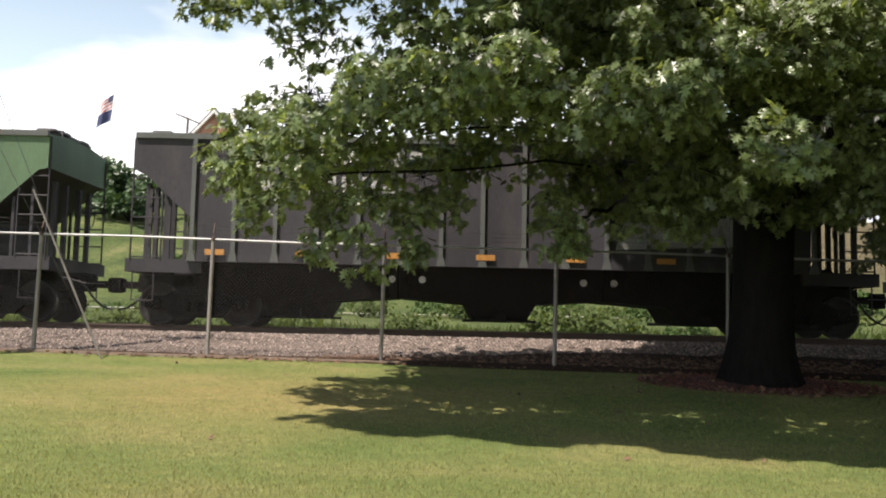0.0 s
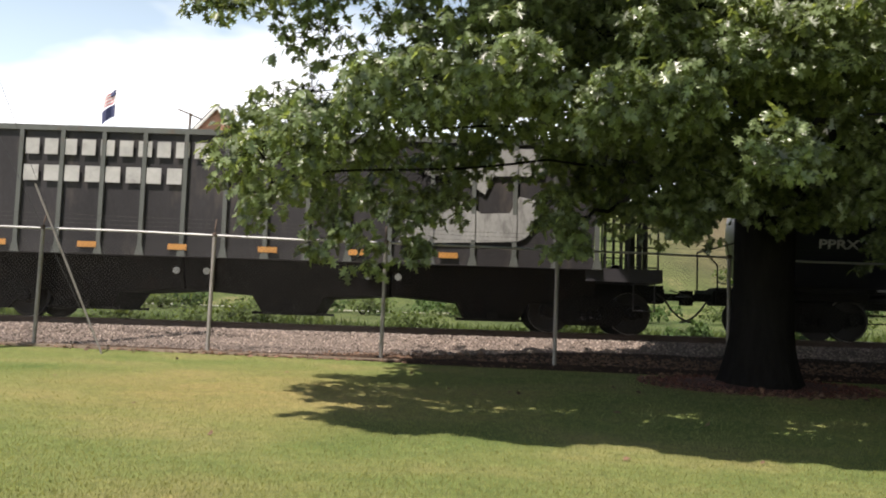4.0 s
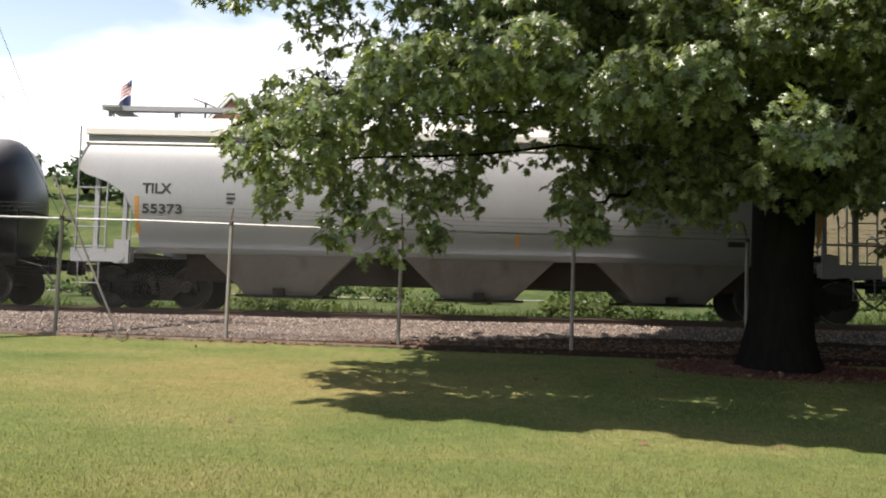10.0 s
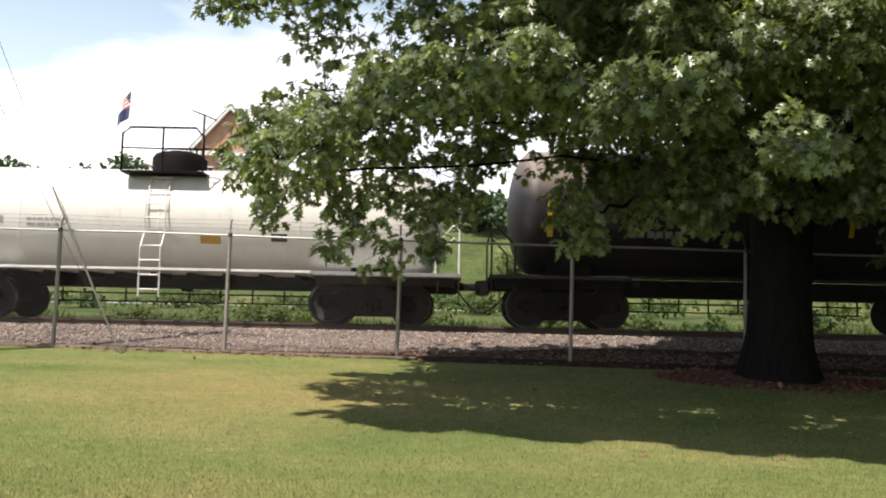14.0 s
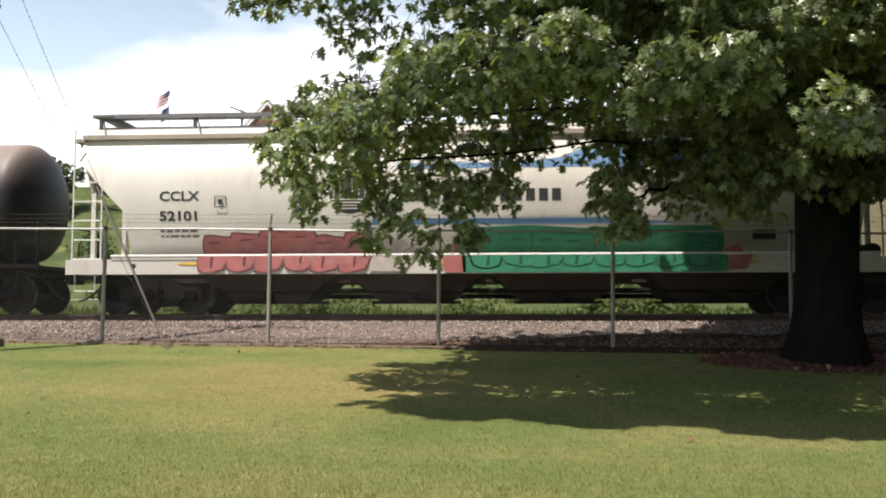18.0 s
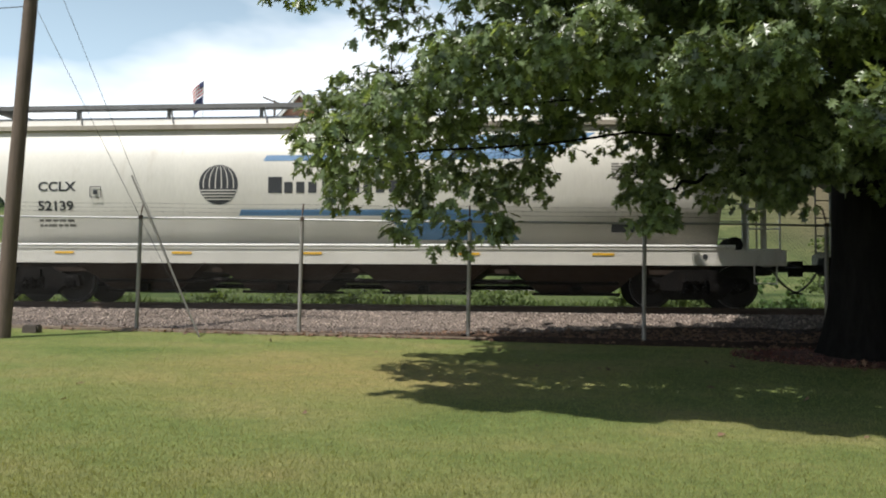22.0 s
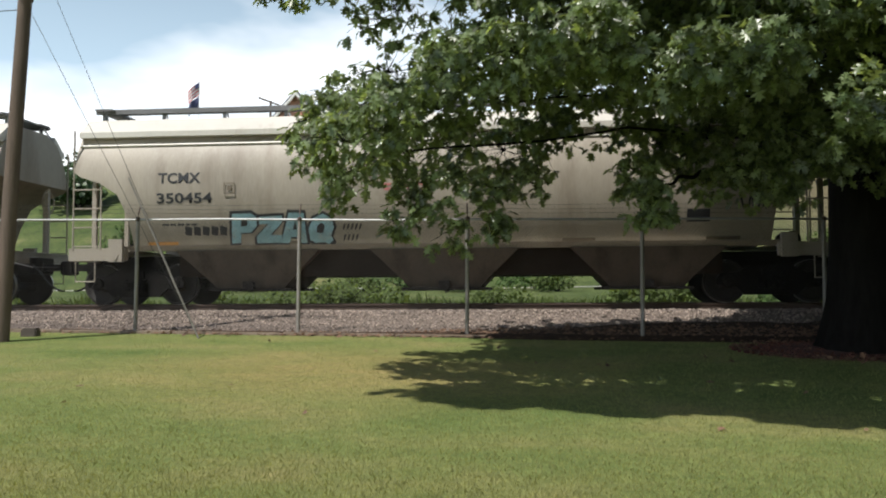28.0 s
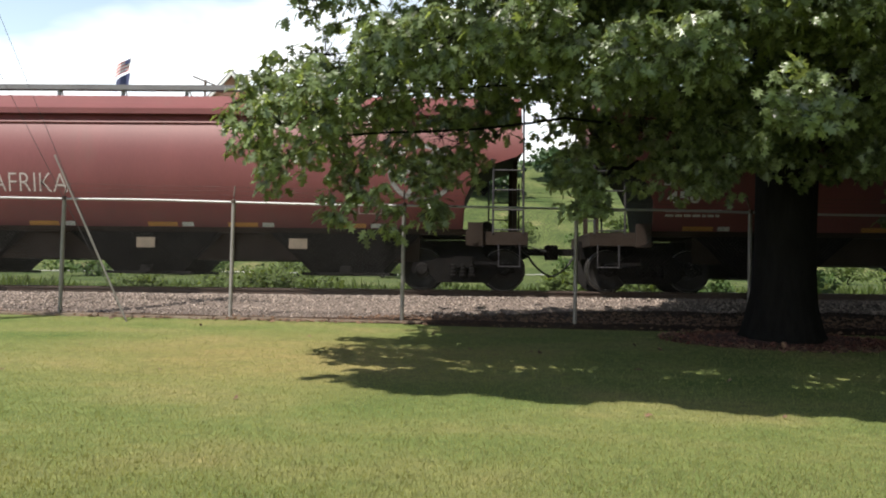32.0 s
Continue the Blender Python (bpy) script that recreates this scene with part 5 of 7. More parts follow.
def roof_walk(car, half, z, mat, y=0.62, step=1.45, eave_z=3.95, edge=0.085):
    """Running boards along both sides of the hatches, on brackets."""
    for s in (-1, 1):
        bm = BM()
        box(bm, -half, half, s * y - 0.2, s * y + 0.2, z - 0.05, z)
        box(bm, -half, half, s * (y + 0.2) - 0.012, s * (y + 0.2) + 0.012, z - edge, z + 0.012)
        part("running_board", bm, mat, car, "grey steel grating walkway")
    for s in (-1, 1):
        bm = BM()
        box(bm, s * (half - 0.26) - 0.2, s * (half - 0.26) + 0.2, -1.0, 1.0, z - 0.05, z - 0.005)
        part("end_walkway", bm, mat, car)
    n = int(2 * half / step)
    for i in range(n + 1):
        x = -half + 0.15 + (2 * half - 0.3) * i / n
        for s in (-1, 1):
            key = ("bracket", s, round(y, 2), round(z, 2), round(eave_z, 2))

            def build(bm):
                box(bm, -0.035, 0.035, s * (y + 0.1) - 0.03, s * (y + 0.1) + 0.03, eave_z - 0.05, z - 0.05)
                box(bm, 0.035, 0.09, s * (y + 0.1) - 0.02, s * (y + 0.1) + 0.02, z - 0.11, z - 0.05)
                tube(bm, [(0.06, s * (y + 0.12), z - 0.08), (0.20, s * (y + 0.3), eave_z + 0.02)], 0.022, 5)
            shared("bracket", key, build, mat, car, (x, 0, 0))


def loft(bm, stations, closed=True, mats=None):
    """Join rings of points; each ring has the same number of points."""
    rings = [[bm.verts.new(p) for p in r] for r in stations]
    n = len(rings[0])
    for a, b in zip(rings, rings[1:]):
        for k in range(n if closed else n - 1):
            f = bm.faces.new((a[k], a[(k + 1) % n], b[(k + 1) % n], b[k]))
            if mats:
                f.material_index = mats(k, f)
    bm.faces.new(rings[0][::-1])
    bm.faces.new(rings[-1])
    return rings


def curved_side(z):
    """How far the bulging side of the newer hoppers stands out at a height."""
    pts = ((0.85, 0.95), (1.2, 1.13), (1.6, 1.335), (2.0, 1.475), (2.4, 1.545), (2.8, 1.55), (3.0, 1.525), (3.2, 1.48), (3.4, 1.405), (3.6, 1.31), (3.8, 1.185), (4.1, 0.95))
    for (a, u), (b, w) in zip(pts, pts[1:]):
        if z <= b:
            return u + (w - u) * max(0.0, (z - a) / (b - a))
    return pts[-1][1]


def flat_side(z):
    return 1.55


def hopper_body(car, half, cut, zs, side, paint, roof_paint, inner, eave=3.8, crown=4.22):
    """A hopper car's shell. cut: points (x inward from the end, z) of the slanting lower corner; zs: the sill's top."""
    levels = [zs] + [z for z in (1.6, 2.0, 2.4, 2.8, 3.0, 3.2, 3.4, 3.6) if z > zs + 0.1] + [eave]
    stations = []
    xs = sorted({0.0, *[c for c, _ in cut]})

    def low(d):
        for (d0, z0), (d1, z1) in zip(cut, cut[1:]):
            if d <= d1:
                return z0 + (z1 - z0) * (d - d0) / max(1e-6, d1 - d0)
        return zs
    ends_x = [(-half + d, low(d)) for d in xs]
    ends_x = ends_x + [(-x, z) for x, z in ends_x[::-1]]
    for x, zb in ends_x:
        near = [(x, -side(max(z, zb)), max(z, zb)) for z in levels]
        far = [(x, -y, z) for x, y, z in near[::-1]]
        ridge = [(x, -1.0, (eave + crown) / 2 + 0.02), (x, -0.5, crown), (x, 0.5, crown), (x, 1.0, (eave + crown) / 2 + 0.02)]
        stations.append(near + ridge + far)
    n = len(levels)

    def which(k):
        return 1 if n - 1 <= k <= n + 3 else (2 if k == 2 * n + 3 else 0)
    bm = BM()
    rings = [[bm.verts.new(p) for p in r] for r in stations]
    m = len(rings[0])
    for a, b in zip(rings, rings[1:]):
        for k in range(m):
            vs = [a[k], a[(k + 1) % m], b[(k + 1) % m], b[k]]
            if len({tuple(round(c, 4) for c in v.co) for v in vs}) < 3:
                continue
            f = bm.faces.new(vs)
            f.material_index = which(k)
    for r in (rings[0][::-1], rings[-1]):
        f = bm.faces.new(r)
        f.material_index = 0
    bmesh.ops.remove_doubles(bm, verts=bm.verts[:], dist=0.001)
    return part("body", bm, [paint, roof_paint, inner], car, smooth=True)


def bay(car, x, outline, y_top, y_low, mat, label=""):
    """One discharge hopper under the car, tapering downwards."""
    bm = BM()
    zt, zb = max(z for _, z in outline), min(z for _, z in outline)
    near, far = [], []
    for px, pz in outline:
        y = y_low + (y_top - y_low) * (pz - zb) / (zt - zb)
        near.append(bm.verts.new((px, -y, pz)))
        far.append(bm.verts.new((px, y, pz)))
    bm.faces.new(near)
    bm.faces.new(far[::-1])
    for i in range(len(near)):
        j = (i + 1) % len(near)
        bm.faces.new((near[i], far[i], far[j], near[j]))
    ob = part("hopper_bay", bm, mat, car, label)
    ob.location.x = x
    bm = BM()
    w = max(abs(px) for px, pz in outline if pz < zb + 0.06)
    box(bm, -w - 0.18, w + 0.18, -y_low - 0.12, y_low + 0.12, zb - 0.06, zb)
    box(bm, -0.12, 0.12, -y_low - 0.22, -y_low - 0.1, zb - 0.02, zb + 0.14)
    gate = part("discharge_gate", bm, UNDER, car)
    gate.location.x = x
    return ob


def end_gear(car, half, zs, z_roof, mat, inset, ladder_mat, brake=1, posts=False):
    """Sill shelf, corner posts, ladders and grab irons at both ends of a hopper."""
    for s in (-1, 1):
        xo, xi = s * (half + 0.12), s * (half - inset)
        a, b = min(xo, xi), max(xo, xi)
        bm = BM()
        box(bm, a, b, -1.5, -1.36, zs - 0.30, zs - 0.02)
        box(bm, a, b, 1.36, 1.5, zs - 0.30, zs - 0.02)
        box(bm, min(xo, xo - s * 0.16), max(xo, xo - s * 0.16), -1.36, 1.36, zs - 0.30, zs - 0.02)
        box(bm, a, b, -1.3, 1.3, zs - 0.10, zs - 0.05)
        part("end_sill", bm, mat, car)
        for y in (-1.5, 1.5):
            bm = BM()
            ladder(bm, s * (half - 0.62), s * (half + 0.02), y, zs - 0.06, zs + 1.75, 5, z_roof)
            part("ladder", bm, ladder_mat, car, "thin steel rung ladder")
            bm = BM()
            tube(bm, [(s * (half - 0.05), y, zs - 0.28), (s * (half - 0.05), y, 0.52), (s * (half - 0.5), y, 0.52), (s * (half - 0.5), y, zs - 0.28)], 0.018, 5)
            part("stirrup_step", bm, ladder_mat, car)
        for y in (-0.9, -0.35, 0.35, 0.9) if posts else (-0.8, 0.8):
            bm = BM()
            box(bm, s * (half - 0.12) - 0.05, s * (half - 0.12) + 0.05, y - 0.05, y + 0.05, zs - 0.1, 3.1)
            part("end_post", bm, mat, car)
        if posts:
            for y in (-1.4, 1.4):
                for d in (0.35, 0.75, 1.1):
                    bm = BM()
                    box(bm, s * (half - d) - 0.03, s * (half - d) + 0.03, y - 0.03, y + 0.03, zs - 0.1, 3.1 - 0.55 * d)
                    part("end_post", bm, mat, car)
        if s == brake:
            bm = BM()
            tube(bm, [(s * (half + 0.05), 0.4, zs), (s * (half + 0.05), 0.4, 2.5)], 0.02, 6)
            for k in range(16):
                a0, a1 = 2 * math.pi * k / 16, 2 * math.pi * (k + 1) / 16
                tube(bm, [(s * (half + 0.14), 0.4 + 0.27 * math.cos(a0), 2.5 + 0.27 * math.sin(a0)), (s * (half + 0.14), 0.4 + 0.27 * math.cos(a1), 2.5 + 0.27 * math.sin(a1))], 0.014, 5)
            part("brake_wheel", bm, mat, car)
            bm = BM()
            tube(bm, [(s * (half - 0.75), -0.2, 1.35), (s * (half - 0.75), -0.95, 1.35)], 0.17, 14)
            part("brake_cylinder", bm, UNDER, car, smooth=True)


def start_car(name, label, i):
    c = thing(name, label, "freight car", "cars of the train")
    centre = (GAPS[i] + GAPS[i + 1]) / 2
    CARS.append((c, centre))
    return c, centre, (GAPS[i + 1] - GAPS[i]) / 2


def ribbed_hopper(i, paint, rib_paint, label, marked=True):
    car, centre, half = start_car("ribbed_hopper_car", label, i)
    h = 7.9
    hopper_body(car, h, [(0, 3.3), (0.2, 3.25), (1.35, 2.18), (1.36, 1.5)], 1.5, flat_side, paint, GALV_ROOF, GREY_STEEL, eave=4.02, crown=4.14)
    for s in (-1, 1):
        bm = BM()
        box(bm, -h + 0.02, h - 0.02, s * 1.56 - 0.05, s * 1.56 + 0.05, 3.98, 4.10)
        part("top_chord", bm, rib_paint, car)
        bm = BM()
        box(bm, -h + 1.2, h - 1.2, s * 1.5 - 0.08, s * 1.5 + 0.08, 1.36, 1.52)
        part("side_sill", bm, paint, car)
    for k in range(16):
        x = -6.6 + 0.88 * k
        for y in (-1, 1):
            def build(bm):
                box(bm, -0.045, 0.045, y * 1.585 - 0.04, y * 1.585 + 0.04, 1.6, 3.98)
                prism(bm, [(-0.1, 1.36), (0.1, 1.36), (0.045, 1.6), (-0.045, 1.6)], y * 1.6 - 0.02, y * 1.6 + 0.02)
            shared("rib", ("rib", y, rib_paint.name), build, rib_paint, car, (x, 0, 0))
    for k in range(6):
        bar("placard", -6.3 + 1.91 * k, -5.9 + 1.91 * k, 1.50, 1.62, lambda z: 1.625, ORANGE, car, "small dull orange placard")
    for x in (-4.45, 0.0, 4.45):
        bay(car, x, [(-2.2, 1.42), (2.2, 1.42), (2.2, 0.70), (0.78, 0.60), (0.6, 0.26), (-0.6, 0.26), (-0.78, 0.60), (-2.2, 0.70)], 1.34, 0.85, UNDER)
    for x in (-2.35, -1.7, 1.75, 2.4):
        bm = BM()
        tube(bm, [(x, -1.37, 1.08), (x, -1.34, 1.08)], 0.075, 12)
        part("vent_cap", bm, LETTER_WHITE, car, "pale round cap")
    roof_walk(car, h - 0.1, 4.28, GALV_ROOF, 0.5, 1.7, 4.08)
    for k in range(5):
        shared("hatch", "hatch", hatch_mesh, GALV_ROOF, car, (-5.6 + 2.8 * k, 0, 0.02))
    end_gear(car, h, 1.42, 3.98, GREY_STEEL, 1.5, GREY_STEEL, posts=True)
    if marked:
        flat = lambda z: 1.60
        letter_bars(10, -5.63, -1.62, 3.46, 3.80, flat, LETTER_CHALK, car, 0.28, label="row of chalky white bars")
        letter_bars(8, -5.64, -2.15, 2.89, 3.23, flat, LETTER_CHALK, car, 0.28)
        decal("emblem", [(3.09, 3.88), (5.32, 3.89), (5.48, 3.59), (5.43, 3.31), (4.37, 3.28), (4.19, 2.88), (3.62, 3.27), (2.89, 3.26)], flat, FADED_WHITE, car, "large faded white emblem")
        decal("emblem", [(2.57, 2.45), (3.32, 2.47), (3.46, 2.87), (3.75, 2.74), (4.12, 2.47), (4.73, 2.5), (4.92, 2.86), (5.25, 2.8), (5.35, 2.55), (5.29, 2.26), (5.09, 1.99), (4.89, 1.89), (2.38, 1.79)], flat, FADED_WHITE, car)
        for x in (3.08, 3.96, 4.84):  # the emblem's paint runs over the ribs
            bar("emblem", x - 0.042, x + 0.042, 3.30, 3.84, lambda z: 1.627, FADED_WHITE, car)
            bar("emblem", x - 0.042, x + 0.042, 1.90, 2.46, lambda z: 1.627, FADED_WHITE, car)
    truck(car, -6.58, centre)
    truck(car, 6.58, centre)
    ends(car, half, centre)


def small_print(car, x0, z0, rows, side, mat, w=0.9, pitch=0.07, seed=1):
    """Lines of print too small to read, as thin bars."""
    rnd = random.Random(seed)
    bm = BM()
    for r in range(rows):
        x, z = x0, z0 - pitch * r
        while x < x0 + w - 0.1:
            k = min(rnd.uniform(0.06, 0.22), x0 + w - x)
            f = [bm.verts.new((a, -side(b) - 0.008, b)) for a, b in ((x, z), (x + k, z), (x + k, z + pitch * 0.5), (x, z + pitch * 0.5))]
            bm.faces.new(f)
            x += k + 0.035
    part("small_print", bm, mat, car)


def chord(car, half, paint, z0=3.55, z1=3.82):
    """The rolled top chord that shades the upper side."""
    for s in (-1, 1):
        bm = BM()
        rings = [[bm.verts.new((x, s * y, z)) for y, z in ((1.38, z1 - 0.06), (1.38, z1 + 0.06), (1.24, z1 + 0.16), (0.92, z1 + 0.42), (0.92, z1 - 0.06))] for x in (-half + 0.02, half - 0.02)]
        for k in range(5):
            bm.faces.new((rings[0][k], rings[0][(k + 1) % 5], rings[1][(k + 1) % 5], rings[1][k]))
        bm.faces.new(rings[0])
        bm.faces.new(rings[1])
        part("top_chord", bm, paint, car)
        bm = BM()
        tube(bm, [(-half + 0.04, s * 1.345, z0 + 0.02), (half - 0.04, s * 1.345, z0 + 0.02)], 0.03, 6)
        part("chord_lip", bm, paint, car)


def curved_hopper(i, name, label, paint, roof, lower, half_body, bays, cutz=2.45, inner=None, trucks=6.95, chord_mat=None, ladder_mat=None, sill_paint=None, walk_paint=None):
    """A covered hopper with bulging sides that carry down into three tapering bays."""
    car, centre, half = start_car(name, label, i)
    h = half_body
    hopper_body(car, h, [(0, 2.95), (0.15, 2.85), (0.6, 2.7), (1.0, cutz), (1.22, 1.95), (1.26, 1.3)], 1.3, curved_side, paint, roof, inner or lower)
    # on the grey and cream cars the chord is lighter than the sides
    chord(car, h, chord_mat or paint)
    for s in (-1, 1):
        bm = BM()
        loft(bm, [[(x, s * y, z) for y, z in ((1.12, 1.31), (1.33, 1.31), (1.245, 1.20), (1.12, 1.20))] for x in (-h + 1.05, h - 1.05)])
        part("side_sill", bm, sill_paint or paint, car)
        for e in (-1, 1):
            bm = BM()
            prism(bm, [(e * (h - 1.0) - 0.16, 0.95), (e * (h - 1.0) + 0.16, 0.95), (e * (h - 1.0) + 0.16, 1.45), (e * (h - 1.0) - 0.16, 1.45)], s * 1.53 - 0.05, s * 1.53 + 0.05)
            tube(bm, [(e * (h - 1.0), s * 1.57, 1.06), (e * (h - 1.0), s * 1.60, 1.06)], 0.07, 10)
            part("jack_pad", bm, sill_paint or paint, car)
    for x in bays:
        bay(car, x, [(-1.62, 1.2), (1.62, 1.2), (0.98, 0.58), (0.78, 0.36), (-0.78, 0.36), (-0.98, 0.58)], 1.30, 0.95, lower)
    bm = BM()
    box(bm, -h + 2.2, h - 2.2, -0.9, 0.9, 0.62, 1.2)
    part("slope_sheet", bm, UNDER_BROWN, car)
    roof_walk(car, h - 0.12, 4.50, walk_paint or GALV_ROOF, eave_z=4.1, edge=0.10)
    for k in range(10):
        shared("hatch", "hatch", hatch_mesh, GALV_ROOF, car, (-h + 1.0 + (2 * h - 2.0) * k / 9, 0, 0.12))
    end_gear(car, h, 1.28, 3.9, sill_paint or paint, 1.2, ladder_mat or RAIL_WHITE)
    truck(car, -trucks, centre)
    truck(car, trucks, centre)
    ends(car, half, centre)
    return car


def sill_hopper(i, label, graffiti):
    """The long white hopper with a deep side sill, whose slanting ends leave a dark recess."""
    car, centre, half = start_car("covered_hopper_car", label, i)
    h = 9.0
    hopper_body(car, h, [(0, 3.42), (0.1, 3.35), (0.55, 2.85), (1.12, 2.25), (1.18, 1.26)], 1.25, curved_side, WHITE_PAINT, WHITE_PAINT, RECESS, eave=3.95, crown=4.34)
    for s in (-1, 1):
        bm = BM()
        box(bm, -h + 0.02, h - 0.02, s * 1.12 - 0.13, s * 1.12 + 0.13, 3.91, 4.01)
        part("top_chord", bm, CREAM_PAINT, car)
    for s in (-1, 1):
        bm = BM()
        box(bm, -h - 0.12, h + 0.12, s * 1.53 - 0.06, s * 1.53 + 0.06, 0.88, 1.20)
        box(bm, -h + 0.9, h - 0.9, s * 1.53 - 0.08, s * 1.53 + 0.08, 1.20, 1.27)
        part("side_sill", bm, WHITE_PAINT, car)
        # white bar added along the sill to stand for its sunlit top line
        bm = BM()
        tube(bm, [(-h + 0.9, s * 1.592, 1.272), (h - 0.9, s * 1.592, 1.272)], 0.036, 8)
        part("sill_highlight", bm, RAIL_WHITE, car, "white bar painted as sunlit sill edge", smooth=True)
    bm = BM()
    box(bm, -h + 1.3, h - 1.3, -1.0, 1.0, 0.70, 1.2)
    part("slope_sheet", bm, UNDER_BROWN, car)
    for x in (-4.75, -1.55, 1.6, 4.9):
        bay(car, x, [(-1.5, 0.9), (1.5, 0.9), (0.85, 0.36), (0.75, 0.30), (-0.75, 0.30), (-0.85, 0.36)], 1.4, 0.9, UNDER_BROWN)
    bm = BM()
    tube(bm, [(-h + 3.2, -1.05, 0.52), (h - 3.2, -1.05, 0.52)], 0.06, 8)
    tube(bm, [(-h + 3.2, 1.05, 0.42), (h - 3.2, 1.05, 0.42)], 0.06, 8)
    part("unloading_pipe", bm, UNDER, car)
    roof_walk(car, h - 0.1, 4.53, GALV_ROOF, 0.75, 2.1, 4.06)
    for k in range(10):
        shared("hatch", "hatch", hatch_mesh, GALV_ROOF, car, (-h + 1.0 + (2 * h - 2.0) * k / 9, 0, 0.12))
    end_gear(car, h, 1.20, 4.05, WHITE_PAINT, 1.1, RAIL_WHITE)
    for s in (-1, 1):
        bm = BM()
        prism(bm, [(s * (h - 0.01), 3.9), (s * (h + 0.03), 3.9), (s * (h - 0.25), 2.75), (s * (h - 0.29), 2.75)], -1.12, 1.12)
        sheet = part("end_sheet", bm, CREAM_PAINT, car, "weathered cream ribbed end sheet")
        for k in range(7):
            y = -1.08 + 0.36 * k
            bm = BM()
            prism(bm, [(s * (h + 0.03), 3.88), (s * (h + 0.10), 3.84), (s * (h - 0.19), 2.72), (s * (h - 0.25), 2.75)], y - 0.035, y + 0.035)
            part("rib", bm, CREAM_PAINT, sheet)
        bm = BM()
        box(bm, min(s * (h - 0.05), s * (h + 0.2)), max(s * (h - 0.05), s * (h + 0.2)), -1.2, 1.2, 3.86, 3.94)
        part("end_cap", bm, CREAM_PAINT, car)
    S = curved_side
    # blue swooshes, globe and a word in plain bars
    decal("stripe", [(-1.92, 3.13), (-1.85, 3.26), (0.9, 3.27), (1.6, 3.36), (2.4, 3.70), (5.3, 3.74), (4.9, 3.48), (4.2, 3.2), (3.6, 3.14)], S, STRIPE_BLUE, car, "faded blue swoosh stripe")
    if graffiti:
        decal("stripe", [(-2.45, 1.93), (-2.4, 2.06), (2.6, 2.06), (4.2, 1.93)], S, STRIPE_BLUE, car, "faded blue stripe")
    else:
        decal("stripe", [(-2.45, 1.93), (-2.4, 2.06), (2.6, 2.06), (3.06, 2.0), (3.35, 1.8), (3.7, 1.42), (1.3, 1.42), (1.0, 1.75), (0.7, 1.93)], S, STRIPE_BLUE, car, "faded blue swoosh stripe")
    cx, cz, r = -2.90, 2.61, 0.44
    decal("emblem", [(cx + r * math.cos(2 * math.pi * k / 28), cz + r * math.sin(2 * math.pi * k / 28)) for k in range(28)], S, LETTER_DARK, car, "dark round globe emblem")
    for k in range(6):  # pale meridians over the upper part, and level rings below
        a = r * (-0.78 + 0.312 * k)
        line = []
        for side_x, order in ((-0.011, range(9)), (0.011, range(8, -1, -1))):
            for q in order:
                z = r * (-0.2 + 1.14 * q / 8)
                line.append((cx + a * math.sqrt(max(0.0, 1 - (z / r) ** 2)) + side_x * (1 - 0.4 * q / 8), cz + z))
        decal("emblem_line", line, S, WHITE_PAINT, car, lift=0.012)
    for k in range(4):
        z = cz - 0.13 - 0.065 * k
        q = 0.96 * math.sqrt(max(0.0, r * r - (z - cz) ** 2))
        decal("emblem_line", [(cx - q, z - 0.012), (cx + q, z - 0.012), (cx + q, z + 0.012), (cx - q, z + 0.012)], S, WHITE_PAINT, car, lift=0.012)
    letter_bars(1, -1.78, -1.42, 2.42, 2.77, S, LETTER_DARK, car, 0.15, label="word in dark bars")
    letter_bars(3, -1.42, -0.62, 2.42, 2.66, S, LETTER_DARK, car, 0.32)
    letter_bars(1, -0.58, -0.2, 2.42, 2.77, S, LETTER_DARK, car, 0.2)
    letter_bars(7, -0.22, 1.70, 2.42, 2.68, S, LETTER_DARK, car, 0.32)
    lettering("CCLX", -7.07, -6.18, 2.47, 2.69, S, LETTER_DARK, car)
    lettering("52101" if graffiti else "52139", -7.08, -6.25, 2.04, 2.26, S, LETTER_DARK, car)
    small_print(car, -7.08, 1.80, 2, S, DULL_GREY, 0.85, 0.11, 3)
    bm = BM()
    for a, b, c, d in ((-5.85, -5.59, 2.33, 2.345), (-5.85, -5.59, 2.56, 2.575), (-5.85, -5.835, 2.33, 2.575), (-5.605, -5.59, 2.33, 2.575), (-5.77, -5.67, 2.40, 2.50)):
        box(bm, a, b, -1.572, -1.566, c, d)
    part("stencil_box", bm, LETTER_DARK, car)
    small_print(car, 5.6, 3.0, 6, S, DULL_GREY, 1.05, 0.06, 5)
    bar("data_plate", 5.62, 6.1, 1.58, 1.78, S, LETTER_DARK, car, "black data plate")
    sill = lambda z: 1.6
    for x in (-6.6, -3.9, -1.0, 2.4, 5.2):
        bar("reflector", x, x + 0.45, 1.08, 1.13, sill, YELLOW, car, "yellow reflector strip")
    for x in (-7.6, 7.5):
        bm = BM()
        tube(bm, [(x, -1.6, 1.06), (x, -1.585, 1.06)], 0.055, 12)
        part("lifting_eye", bm, LETTER_DARK, car)
    if graffiti:
        both = lambda z: 1.612 if z < 1.275 else curved_side(z)

        def clip(outline, level, above):
            """The part of an outline above or below a level."""
            out = []
            for (xa, za), (xb, zb) in zip(outline, outline[1:] + outline[:1]):
                ina, inb = (za >= level) == above, (zb >= level) == above
                if ina:
                    out.append((xa, za))
                if ina != inb:
                    k = (level - za) / (zb - za)
                    out.append((xa + (xb - xa) * k, level))
            return out

        def spray(outline, mat, name="graffiti", label="", lift=0.006):
            for above, level in ((False, 1.262), (True, 1.312)):
                piece = clip(outline, level, above)
